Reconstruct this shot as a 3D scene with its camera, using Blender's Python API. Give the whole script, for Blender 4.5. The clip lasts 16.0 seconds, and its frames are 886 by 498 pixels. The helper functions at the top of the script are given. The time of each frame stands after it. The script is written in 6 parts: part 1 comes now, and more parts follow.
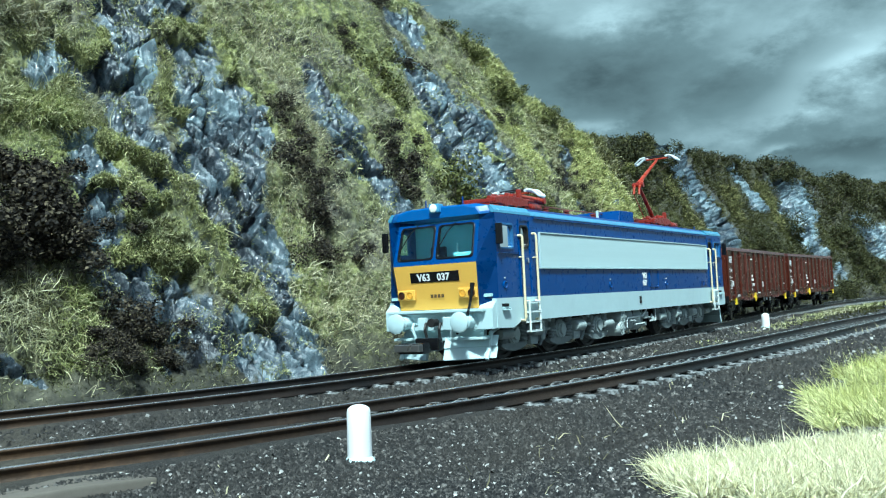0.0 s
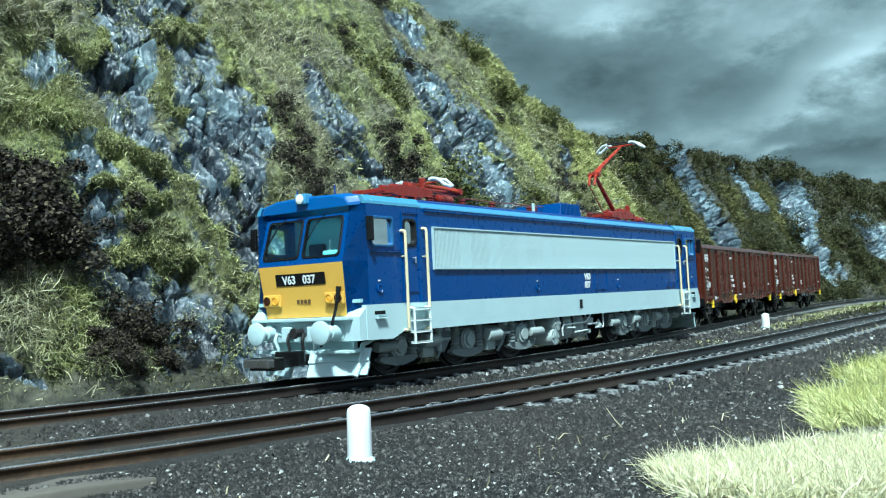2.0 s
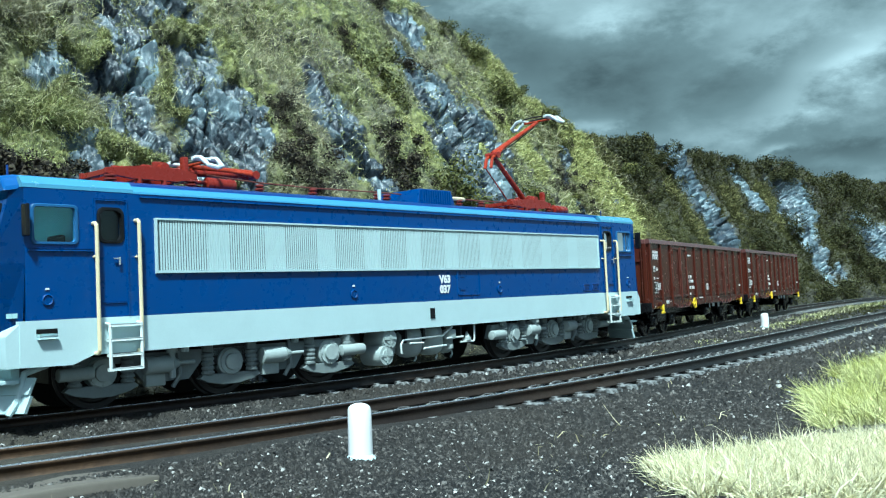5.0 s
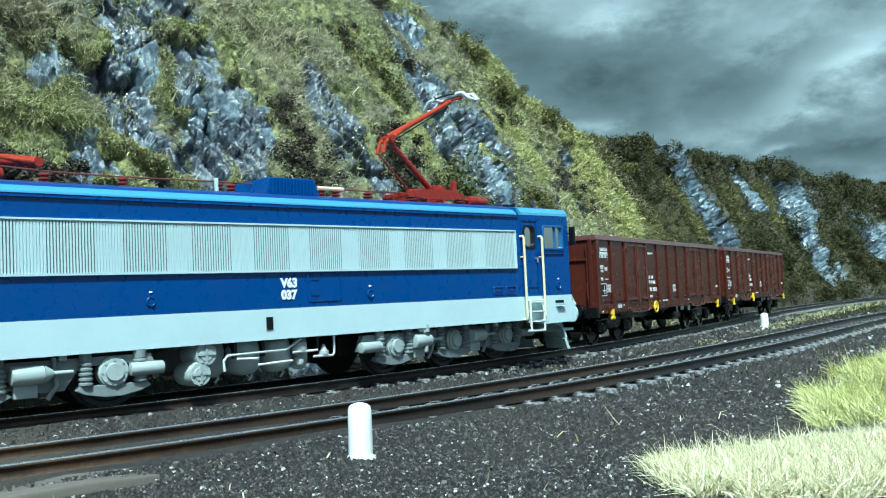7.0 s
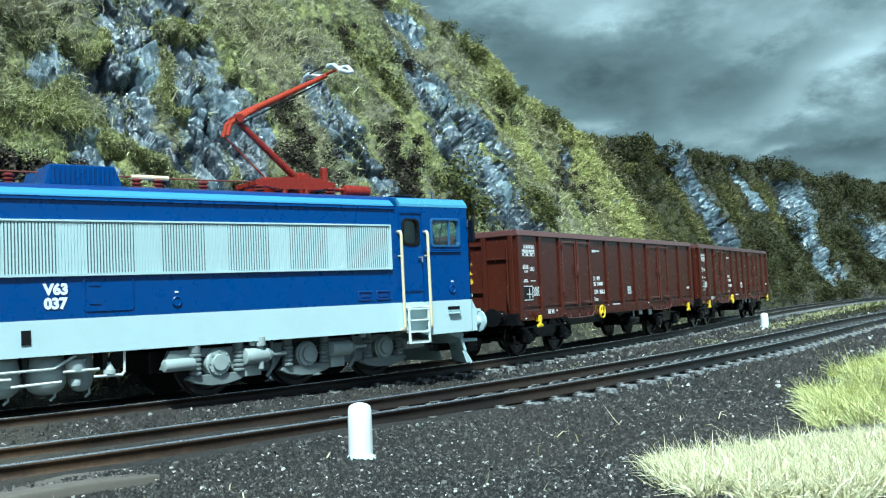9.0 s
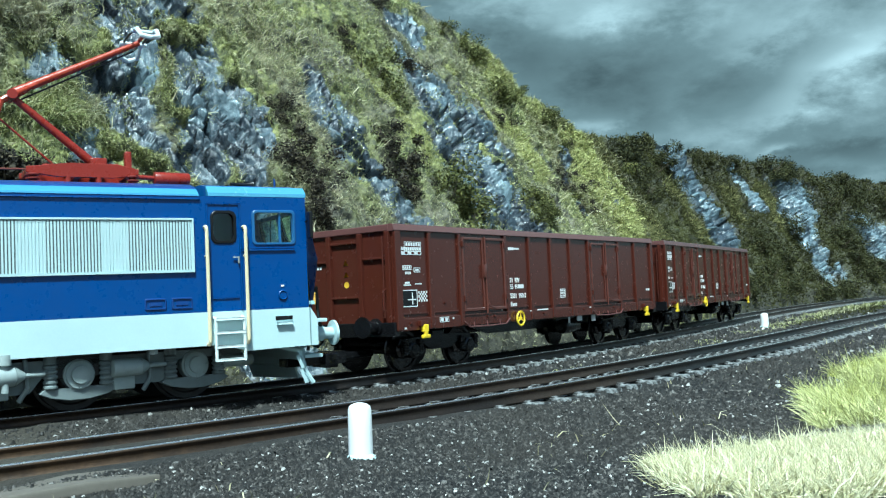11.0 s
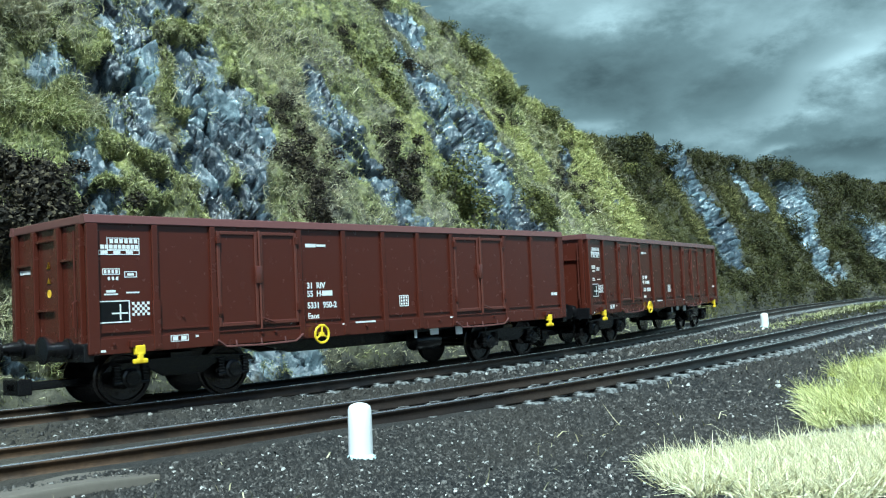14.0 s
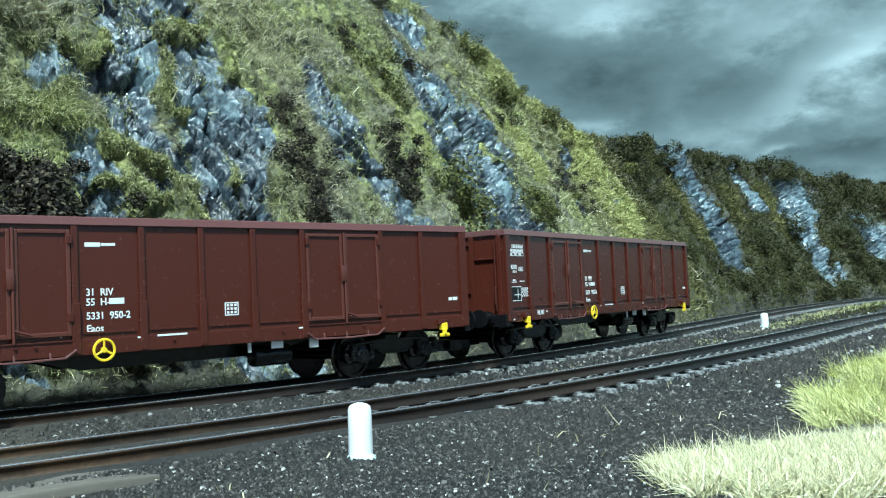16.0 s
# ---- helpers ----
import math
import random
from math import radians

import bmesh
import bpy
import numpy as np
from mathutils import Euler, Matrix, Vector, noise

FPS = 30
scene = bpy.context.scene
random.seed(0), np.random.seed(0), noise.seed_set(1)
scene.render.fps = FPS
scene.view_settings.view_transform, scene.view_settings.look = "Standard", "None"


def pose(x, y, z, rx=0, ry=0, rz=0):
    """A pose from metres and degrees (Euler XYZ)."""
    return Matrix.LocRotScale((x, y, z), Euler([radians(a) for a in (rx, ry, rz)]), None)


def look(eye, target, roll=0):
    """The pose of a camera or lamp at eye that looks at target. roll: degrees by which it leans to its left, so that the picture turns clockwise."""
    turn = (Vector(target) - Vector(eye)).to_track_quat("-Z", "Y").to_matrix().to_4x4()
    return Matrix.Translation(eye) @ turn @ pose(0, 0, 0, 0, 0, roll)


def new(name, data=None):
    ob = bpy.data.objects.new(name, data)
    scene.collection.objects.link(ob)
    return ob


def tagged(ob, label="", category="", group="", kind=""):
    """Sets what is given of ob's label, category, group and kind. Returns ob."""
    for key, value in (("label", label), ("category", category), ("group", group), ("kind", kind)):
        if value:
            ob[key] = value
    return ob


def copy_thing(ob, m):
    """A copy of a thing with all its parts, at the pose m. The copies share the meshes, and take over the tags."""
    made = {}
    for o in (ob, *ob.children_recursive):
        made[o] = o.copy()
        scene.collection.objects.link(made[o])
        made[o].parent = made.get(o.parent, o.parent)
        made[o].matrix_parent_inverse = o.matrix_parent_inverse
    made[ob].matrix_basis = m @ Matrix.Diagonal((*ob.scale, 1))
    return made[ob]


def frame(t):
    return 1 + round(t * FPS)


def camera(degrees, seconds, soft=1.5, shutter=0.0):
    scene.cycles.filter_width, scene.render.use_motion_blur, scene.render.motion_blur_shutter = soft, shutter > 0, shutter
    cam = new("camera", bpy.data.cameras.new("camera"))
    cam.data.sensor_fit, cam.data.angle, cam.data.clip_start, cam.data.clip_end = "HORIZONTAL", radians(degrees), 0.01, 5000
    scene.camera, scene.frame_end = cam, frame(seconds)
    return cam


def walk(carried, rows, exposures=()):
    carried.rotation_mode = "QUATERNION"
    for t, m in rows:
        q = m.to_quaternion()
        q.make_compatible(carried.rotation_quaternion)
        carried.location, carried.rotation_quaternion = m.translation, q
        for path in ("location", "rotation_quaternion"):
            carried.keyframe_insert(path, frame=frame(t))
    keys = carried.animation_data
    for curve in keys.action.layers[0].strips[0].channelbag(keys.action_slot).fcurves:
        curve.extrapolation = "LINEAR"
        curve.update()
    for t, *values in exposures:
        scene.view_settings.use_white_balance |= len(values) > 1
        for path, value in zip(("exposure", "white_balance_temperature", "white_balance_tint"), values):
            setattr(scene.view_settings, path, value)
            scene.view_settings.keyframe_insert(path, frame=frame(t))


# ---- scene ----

# Model railway, scale 1:87. Lengths below are those of the prototype in metres; S brings them to true size.
S = 1 / 87
EYE, AIM, ROLL = Vector((0, -16.59, 1.524)), Vector((0.56519, 0.82314, 0.05477)), -2.7456
cam = camera(51.465, 16.0, soft=1.15, shutter=0.0)


def camera_pose(forward):
    eye = EYE + AIM * forward
    return look(eye * S, (eye + AIM * 10) * S, ROLL)


walk(cam, [(0, camera_pose(0.13)), (2, camera_pose(0.13)), (4, camera_pose(0.07)), (6.5, camera_pose(0)), (16, camera_pose(0))],
     exposures=[(0, 0.95, 5150, -13), (16, 0.95, 5150, -13)])

# ---- light ----
world = bpy.data.worlds.new("world")
scene.world = world
world.use_nodes = True
wn = world.node_tree.nodes
sky = wn.new("ShaderNodeTexSky")
sky.sky_type, sky.sun_disc = "NISHITA", False
sky.sun_elevation, sky.sun_rotation = radians(56), radians(212)
sky.air_density, sky.dust_density = 1.0, 3.0
world.node_tree.links.new(sky.outputs[0], wn["Background"].inputs[0])
wn["Background"].inputs[1].default_value = 0.046

sun_data = bpy.data.lights.new("sun", "SUN")
sun_data.energy, sun_data.angle, sun_data.color = 3.85, radians(6), (1.0, 0.96, 0.9)
sun = new("sun", sun_data)
sun.matrix_world = look((-0.55, -0.87, 1.52), (0, 0, 0))


# ---- noise on arrays ----
def lattice(ix, iy, iz):
    h = (ix * 374761393 + iy * 668265263 + iz * 1274126177) & 0x7FFFFFFF
    h = ((h ^ (h >> 13)) * 1103515245) & 0x7FFFFFFF
    return ((h ^ (h >> 16)) & 0xFFFF) / 65535.0


def value_noise(x, y, z=0.0):
    x, y, z = np.broadcast_arrays(np.asarray(x, float), np.asarray(y, float), np.asarray(z, float))
    ix, iy, iz = (np.floor(a).astype(np.int64) for a in (x, y, z))
    fx, fy, fz = x - ix, y - iy, z - iz
    fx, fy, fz = (a * a * (3 - 2 * a) for a in (fx, fy, fz))
    out = 0
    for dx in (0, 1):
        for dy in (0, 1):
            for dz in (0, 1):
                w = (fx if dx else 1 - fx) * (fy if dy else 1 - fy) * (fz if dz else 1 - fz)
                out = out + w * lattice(ix + dx + 1000, iy + dy + 1000, iz + dz + 1000)
    return out


def fractal(x, y, z=0.0, octaves=4):
    out, amp = 0, 0.5
    for k in range(octaves):
        out = out + amp * (value_noise(x * 2 ** k, y * 2 ** k, np.asarray(z) + 17 * k) - 0.5) * 2
        amp *= 0.5
    return out


def crag(x, y, z=0.0, octaves=4):
    """Ridged noise, sharp-edged like broken slate."""
    out, amp = 0, 0.5
    for k in range(octaves):
        out = out + amp * (1 - np.abs(2 * value_noise(x * 2 ** k, y * 2 ** k, np.asarray(z) + 31 * k) - 1))
        amp *= 0.55
    return out


# ---- the line of the track: a curve that eases into a straight ----
CURVE, EASE_A, EASE_B = 0.026386, 2.0, 32.06
GRID = np.arange(-60, 260, 0.1)
_k = CURVE * np.clip((EASE_B - GRID) / (EASE_B - EASE_A), 0, 1) + np.interp(GRID, (EASE_B, 55, 62, 90, 150, 170), (0, -0.005, -0.006, -0.014, -0.014, 0))
_h = np.cumsum(_k) * 0.1
_h -= np.interp(0, GRID, _h)
_x = np.cumsum(np.cos(_h)) * 0.1
_y = np.cumsum(np.sin(_h)) * 0.1
_x -= np.interp(0, GRID, _x)
_y -= np.interp(0, GRID, _y)


def line(s, n=0.0):
    """Plan position s metres along the far track and n metres to its hill side, with the heading."""
    x, y, h = np.interp(s, GRID, _x), np.interp(s, GRID, _y), np.interp(s, GRID, _h)
    return x - n * np.sin(h), y + n * np.cos(h), h


def near_offset(s):
    """Offset of the near track, which runs parallel and then drifts away."""
    d = np.clip(np.asarray(s, float) - 8, 0, 32)
    return -5.08 - 0.0022 * d * d - 0.14 * np.clip(np.asarray(s, float) - 40, 0, None)


def along(x, y):
    """s and n of plan positions."""
    x, y = np.asarray(x, float).ravel(), np.asarray(y, float).ravel()
    g = np.arange(0, len(GRID), 4)
    best = np.empty(len(x), int)
    for a in range(0, len(x), 4000):
        d = (x[a:a + 4000, None] - _x[g]) ** 2 + (y[a:a + 4000, None] - _y[g]) ** 2
        best[a:a + 4000] = g[d.argmin(1)]
    h = _h[best]
    dx, dy = x - _x[best], y - _y[best]
    return GRID[best] + dx * np.cos(h) + dy * np.sin(h), -dx * np.sin(h) + dy * np.cos(h)


# ---- materials ----
def nodes_of(name):
    m = bpy.data.materials.new(name)
    m.use_nodes = True
    return m, m.node_tree.nodes, m.node_tree.links, m.node_tree.nodes["Principled BSDF"]


def ramp(n, l, fac, stops):
    r = n.new("ShaderNodeValToRGB")
    r.color_ramp.elements[0].position, r.color_ramp.elements[0].color = stops[0][0], (*stops[0][1], 1)
    r.color_ramp.elements[1].position, r.color_ramp.elements[1].color = stops[-1][0], (*stops[-1][1], 1)
    for p, c in stops[1:-1]:
        r.color_ramp.elements.new(p).color = (*c, 1)
    l.new(fac, r.inputs[0])
    return r.outputs[0]


def tex(n, l, scale, detail=4.0, rough=0.6, stretch=(1, 1, 1), turn=(0, 0, 0), shift=(0, 0, 0)):
    c, m, t = n.new("ShaderNodeTexCoord"), n.new("ShaderNodeMapping"), n.new("ShaderNodeTexNoise")
    m.inputs["Scale"].default_value, m.inputs["Rotation"].default_value = stretch, turn
    m.inputs["Location"].default_value = shift
    t.inputs["Scale"].default_value, t.inputs["Detail"].default_value, t.inputs["Roughness"].default_value = scale, detail, rough
    l.new(c.outputs["Object"], m.inputs[0])
    l.new(m.outputs[0], t.inputs["Vector"])
    return t.outputs[0]


def mix(n, l, fac, a, b, mode="MIX"):
    m = n.new("ShaderNodeMix")
    m.data_type, m.blend_type = "RGBA", mode
    for sock, v in ((m.inputs[0], fac), (m.inputs[6], a), (m.inputs[7], b)):
        if isinstance(v, (int, float)):
            sock.default_value = v
        elif isinstance(v, tuple):
            sock.default_value = (*v, 1)
        else:
            l.new(v, sock)
    return m.outputs[2]


def bump(n, l, height, strength, dist, bsdf):
    b = n.new("ShaderNodeBump")
    b.inputs["Strength"].default_value, b.inputs["Distance"].default_value = strength, dist * S
    l.new(height, b.inputs["Height"])
    l.new(b.outputs[0], bsdf.inputs["Normal"])


def paint(name, colour, rough=0.4, metal=0.0, dirt=0.25, scale=1.3, spec=0.5):
    """Moulded or painted surface: slight mottling, fine grain, dust in patches."""
    m, n, l, b = nodes_of(name)
    dull = tuple(c * 0.7 + 0.012 for c in colour)
    f1 = ramp(n, l, tex(n, l, scale, 5), [(0.35, (0, 0, 0)), (0.75, (1, 1, 1))])
    col = mix(n, l, f1, colour, tuple(c * (1 - dirt) + d * dirt for c, d in zip(colour, dull)))
    f2 = tex(n, l, scale * 30, 2)
    col = mix(n, l, 0.10, col, f2, "SOFT_LIGHT")
    l.new(col, b.inputs["Base Color"])
    b.inputs["Metallic"].default_value = metal
    b.inputs["Specular IOR Level"].default_value = spec
    r = ramp(n, l, tex(n, l, scale * 4, 4), [(0.3, (rough * 0.8,) * 3), (0.8, (min(1, rough * 1.3),) * 3)])
    l.new(r, b.inputs["Roughness"])
    bump(n, l, tex(n, l, scale * 22, 3), 0.12, 0.012, b)
    return m


def plain(name, colour, rough=0.5, metal=0.0, glow=0.0):
    m, n, l, b = nodes_of(name)
    b.inputs["Base Color"].default_value = (*colour, 1)
    b.inputs["Roughness"].default_value, b.inputs["Metallic"].default_value = rough, metal
    if glow:
        b.inputs["Emission Color"].default_value, b.inputs["Emission Strength"].default_value = (*colour, 1), glow
    return m


def island_tinted(name, stops, rough=0.8, spec=0.3, patch=None):
    """Many small pieces, each with its own tint; patch: broad colour drift over the place."""
    m, n, l, b = nodes_of(name)
    g = n.new("ShaderNodeNewGeometry")
    col = ramp(n, l, g.outputs["Random Per Island"], stops)
    if patch:
        f = ramp(n, l, tex(n, l, patch[0], 3), [(0.4, (0, 0, 0)), (0.62, (1, 1, 1))])
        col = mix(n, l, f, col, mix(n, l, 0.65, col, patch[1]))
    l.new(col, b.inputs["Base Color"])
    b.inputs["Roughness"].default_value, b.inputs["Specular IOR Level"].default_value = rough, spec
    return m


M_BLUE = paint("blue_paint", (0.005, 0.050, 0.215), 0.3)
# roof edges: body blue lightened, the sky's sheen mixed into the colour
M_SHEENBLUE = paint("sheen_blue_paint", (0.095, 0.29, 0.49), 0.22, spec=0.8)
M_CABEDGE = paint("cab_edge_sheen_blue", (0.11, 0.31, 0.48), 0.24, spec=0.8)
M_GREY = paint("pale_grey_paint", (0.50, 0.64, 0.66), 0.5)
M_GRILLE = paint("grille_grey", (0.50, 0.63, 0.645), 0.5)
M_YELLOW = paint("yellow_paint", (0.74, 0.44, 0.075), 0.4)
M_BLACK = paint("black_plastic", (0.005, 0.005, 0.006), 0.22)
M_BLACKSTEEL = paint("blackened_steel", (0.055, 0.050, 0.050), 0.22, 0.85)
M_DARK = paint("dark_steel", (0.025, 0.024, 0.024), 0.45, 0.3)
M_RED = paint("red_paint", (0.23, 0.021, 0.012), 0.28)
M_ORANGE = paint("orange_red_paint", (0.34, 0.040, 0.015), 0.28)
M_BROWNRED = paint("insulator_brown", (0.16, 0.025, 0.02), 0.3)
M_BROWN = paint("wagon_brown", (0.064, 0.0150, 0.0090), 0.24, 0, 0.12, spec=0.6)
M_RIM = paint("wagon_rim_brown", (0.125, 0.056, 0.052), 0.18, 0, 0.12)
# wagon brown lightened: edge glints on door frames and bars, in the colour
M_GLINTBROWN = paint("glint_wagon_brown", (0.092, 0.029, 0.021), 0.2, 0, 0.12, spec=0.7)
M_CREAM = paint("cream_paint", (0.72, 0.62, 0.40), 0.45)
M_BRIGHTYELLOW = paint("bright_yellow_paint", (0.85, 0.62, 0.02), 0.4)
M_WHITE = paint("white_paint", (0.80, 0.82, 0.82), 0.5, 0, 0.1)
M_MARK = plain("white_marking", (0.75, 0.77, 0.77), 0.5)
M_MARKY = plain("yellow_marking", (0.7, 0.45, 0.03), 0.5)
M_STEEL = paint("wheel_steel", (0.30, 0.29, 0.28), 0.3, 0.9)
M_WIRE = paint("copper_wire", (0.22, 0.07, 0.05), 0.4, 0.4)
M_SILVER = paint("silver_metal", (0.7, 0.7, 0.68), 0.3, 0.8)


def rail_material():
    m, n, l, b = nodes_of("rail_metal")
    f = ramp(n, l, tex(n, l, 0.12, 5), [(0.45, (0, 0, 0)), (0.62, (1, 1, 1))])
    col = mix(n, l, f, (0.012, 0.011, 0.011), (0.040, 0.027, 0.019))
    place, xyz, near_end = n.new("ShaderNodeTexCoord"), n.new("ShaderNodeSeparateXYZ"), n.new("ShaderNodeMapRange")
    l.new(place.outputs["Object"], xyz.inputs[0])
    l.new(xyz.outputs[0], near_end.inputs[0])
    near_end.inputs[1].default_value, near_end.inputs[2].default_value = 7.0, 1.0
    rust = ramp(n, l, tex(n, l, 1.5, 5), [(0.35, (0.022, 0.015, 0.010)), (0.65, (0.085, 0.050, 0.026))])
    col = mix(n, l, near_end.outputs[0], col, rust)
    col = mix(n, l, 0.5, col, tex(n, l, 14, 3), "SOFT_LIGHT")
    l.new(col, b.inputs["Base Color"])
    b.inputs["Metallic"].default_value = 0.45
    b.inputs["Roughness"].default_value = 0.45
    bump(n, l, tex(n, l, 25, 3), 0.3, 0.02, b)
    return m


M_RAIL = rail_material()
M_RAILHEAD = paint("polished_rail_head", (0.78, 0.77, 0.75), 0.26, 0.9, 0.25, 0.6)


def sleeper_material():
    m, n, l, b = nodes_of("sleeper_plastic")
    o = n.new("ShaderNodeObjectInfo")
    col = ramp(n, l, o.outputs["Random"], [(0, (0.018, 0.018, 0.018)), (1, (0.050, 0.048, 0.046))])
    # worn pale patches, with the sky's glare on the tops painted in
    f = ramp(n, l, tex(n, l, 6, 5), [(0.46, (0, 0, 0)), (0.62, (1, 1, 1))])
    col = mix(n, l, f, col, (0.38, 0.39, 0.39))
    l.new(col, b.inputs["Base Color"])
    b.inputs["Roughness"].default_value = 0.3
    bump(n, l, tex(n, l, 18, 3, 0.6, (0.2, 1, 1)), 0.5, 0.02, b)
    return m


M_SLEEPER = sleeper_material()


def glass_material():
    m, n, l, b = nodes_of("cab_glass")
    b.inputs["Base Color"].default_value = (0.72, 0.93, 0.92, 1)
    b.inputs["Transmission Weight"].default_value = 1.0
    b.inputs["Roughness"].default_value, b.inputs["IOR"].default_value = 0.03, 1.45
    return m


M_GLASS = glass_material()


def ground_material():
    m, n, l, b = nodes_of("ballast_ground")
    col = ramp(n, l, tex(n, l, 9, 6, 0.75), [(0.3, (0.008, 0.008, 0.008)), (0.55, (0.025, 0.024, 0.022)), (0.8, (0.08, 0.075, 0.065))])
    f = ramp(n, l, tex(n, l, 0.16, 4), [(0.45, (0, 0, 0)), (0.65, (1, 1, 1))])
    col = mix(n, l, f, col, mix(n, l, 0.4, col, (0.04, 0.034, 0.027)))
    e = n.new("ShaderNodeAttribute")
    e.attribute_name = "earth"
    soil_shade = ramp(n, l, tex(n, l, 5, 6, 0.7), [(0.3, (0.022, 0.019, 0.014)), (0.7, (0.075, 0.066, 0.050))])
    col = mix(n, l, e.outputs["Fac"], col, soil_shade)
    l.new(col, b.inputs["Base Color"])
    b.inputs["Roughness"].default_value = 0.85
    bump(n, l, tex(n, l, 12, 5), 0.9, 0.08, b)
    return m


def hill_material():
    m, n, l, b = nodes_of("slate_and_turf")
    a = n.new("ShaderNodeAttribute")
    a.attribute_name = "rock"
    t = n.new("ShaderNodeAttribute")
    t.attribute_name = "tone"
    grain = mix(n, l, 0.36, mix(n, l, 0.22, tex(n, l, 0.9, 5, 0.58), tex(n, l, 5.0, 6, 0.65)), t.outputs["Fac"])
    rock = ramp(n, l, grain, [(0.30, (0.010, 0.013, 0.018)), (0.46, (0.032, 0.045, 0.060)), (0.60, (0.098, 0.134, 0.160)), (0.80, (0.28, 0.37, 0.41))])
    turf = ramp(n, l, tex(n, l, 2.2, 7, 0.75), [(0.34, (0.012, 0.014, 0.006)), (0.47, (0.08, 0.09, 0.025)), (0.60, (0.27, 0.28, 0.085)), (0.75, (0.46, 0.45, 0.22))])
    brown = ramp(n, l, tex(n, l, 3.0, 7, 0.75), [(0.34, (0.012, 0.011, 0.009)), (0.50, (0.08, 0.075, 0.052)), (0.70, (0.32, 0.30, 0.21))])
    f = ramp(n, l, tex(n, l, 0.25, 4), [(0.42, (0, 0, 0)), (0.6, (1, 1, 1))])
    turf = mix(n, l, f, turf, brown)
    # turf darkens at the foot and far off: soil tone plus painted shade
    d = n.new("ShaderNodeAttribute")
    d.attribute_name = "soil_shade"
    soil_shade = ramp(n, l, tex(n, l, 2.8, 7, 0.75), [(0.34, (0.008, 0.008, 0.006)), (0.50, (0.030, 0.029, 0.016)), (0.70, (0.085, 0.080, 0.042))])
    turf = mix(n, l, d.outputs["Fac"], turf, soil_shade)
    edge = n.new("ShaderNodeMath")
    edge.operation = "ADD"
    l.new(a.outputs["Fac"], edge.inputs[0])
    sub = n.new("ShaderNodeMath")
    sub.operation = "MULTIPLY_ADD"
    l.new(tex(n, l, 2.6, 6, 0.7), sub.inputs[0])
    sub.inputs[1].default_value, sub.inputs[2].default_value = 1.7, -0.85
    l.new(sub.outputs[0], edge.inputs[1])
    sharp = ramp(n, l, edge.outputs[0], [(0.40, (0, 0, 0)), (0.56, (1, 1, 1))])
    l.new(mix(n, l, sharp, turf, rock), b.inputs["Base Color"])
    wet = ramp(n, l, tex(n, l, 3.5, 5, 0.7), [(0.35, (0.18,) * 3), (0.65, (0.46,) * 3)])
    l.new(mix(n, l, sharp, (0.95, 0.95, 0.95), wet), b.inputs["Roughness"])
    b.inputs["Specular IOR Level"].default_value = 0.95
    h = mix(n, l, 0.4, tex(n, l, 2.4, 7, 0.62), tex(n, l, 11, 5, 0.65))
    chip = n.new("ShaderNodeTexVoronoi")
    chip.inputs["Scale"].default_value = 4.5
    co, mp = n.new("ShaderNodeTexCoord"), n.new("ShaderNodeMapping")
    mp.inputs["Rotation"].default_value, mp.inputs["Scale"].default_value = (0.5, 0.5, 0.2), (1.6, 1.6, 0.55)
    l.new(co.outputs["Object"], mp.inputs[0])
    l.new(mp.outputs[0], chip.inputs["Vector"])
    h = mix(n, l, mix(n, l, sharp, (0, 0, 0), (0.35, 0.35, 0.35)), h, chip.outputs["Distance"])
    bump(n, l, h, 0.8, 0.15, b)
    return m


M_GROUND = ground_material()
M_HILL = hill_material()
M_TURF = island_tinted("turf_fibre", [(0, (0.05, 0.058, 0.018)), (0.35, (0.22, 0.245, 0.080)), (0.7, (0.46, 0.47, 0.19)), (1, (0.80, 0.78, 0.50))], 0.75, 0.25, (0.3, (0.34, 0.31, 0.24)))
M_MOSS = island_tinted("moss_fibre", [(0, (0.08, 0.09, 0.032)), (0.4, (0.24, 0.255, 0.10)), (0.8, (0.44, 0.44, 0.18)), (1, (0.72, 0.70, 0.38))], 0.8, 0.2)
M_STRAW = island_tinted("straw_fibre", [(0, (0.22, 0.20, 0.12)), (0.5, (0.42, 0.39, 0.24)), (1, (0.66, 0.62, 0.42))], 0.7, 0.25)
M_LUSH = island_tinted("bright_grass_fibre", [(0, (0.19, 0.205, 0.035)), (0.5, (0.50, 0.52, 0.12)), (1, (0.82, 0.80, 0.36))], 0.6, 0.3, (0.5, (0.74, 0.74, 0.42)))
M_LEAF_DARK = island_tinted("dark_brown_leaf", [(0, (0.008, 0.007, 0.006)), (0.6, (0.028, 0.023, 0.016)), (1, (0.12, 0.10, 0.06))], 0.8)
M_LEAF_GREEN = island_tinted("olive_leaf", [(0, (0.03, 0.036, 0.010)), (0.5, (0.085, 0.092, 0.024)), (1, (0.19, 0.185, 0.055))], 0.8)
# olive leaf darkened for the far slope, where weaker light is painted in
M_LEAF_FAR = island_tinted("dimmed_olive_leaf", [(0, (0.018, 0.021, 0.007)), (0.5, (0.042, 0.045, 0.014)), (1, (0.085, 0.080, 0.026))], 0.8)
M_STONE = island_tinted("ballast_stone", [(0, (0.004, 0.004, 0.004)), (0.5, (0.013, 0.0125, 0.012)), (0.80, (0.046, 0.043, 0.039)), (0.97, (0.15, 0.14, 0.128)), (1, (0.62, 0.62, 0.59))], 0.6, 0.5, (0.16, (0.026, 0.022, 0.017)))
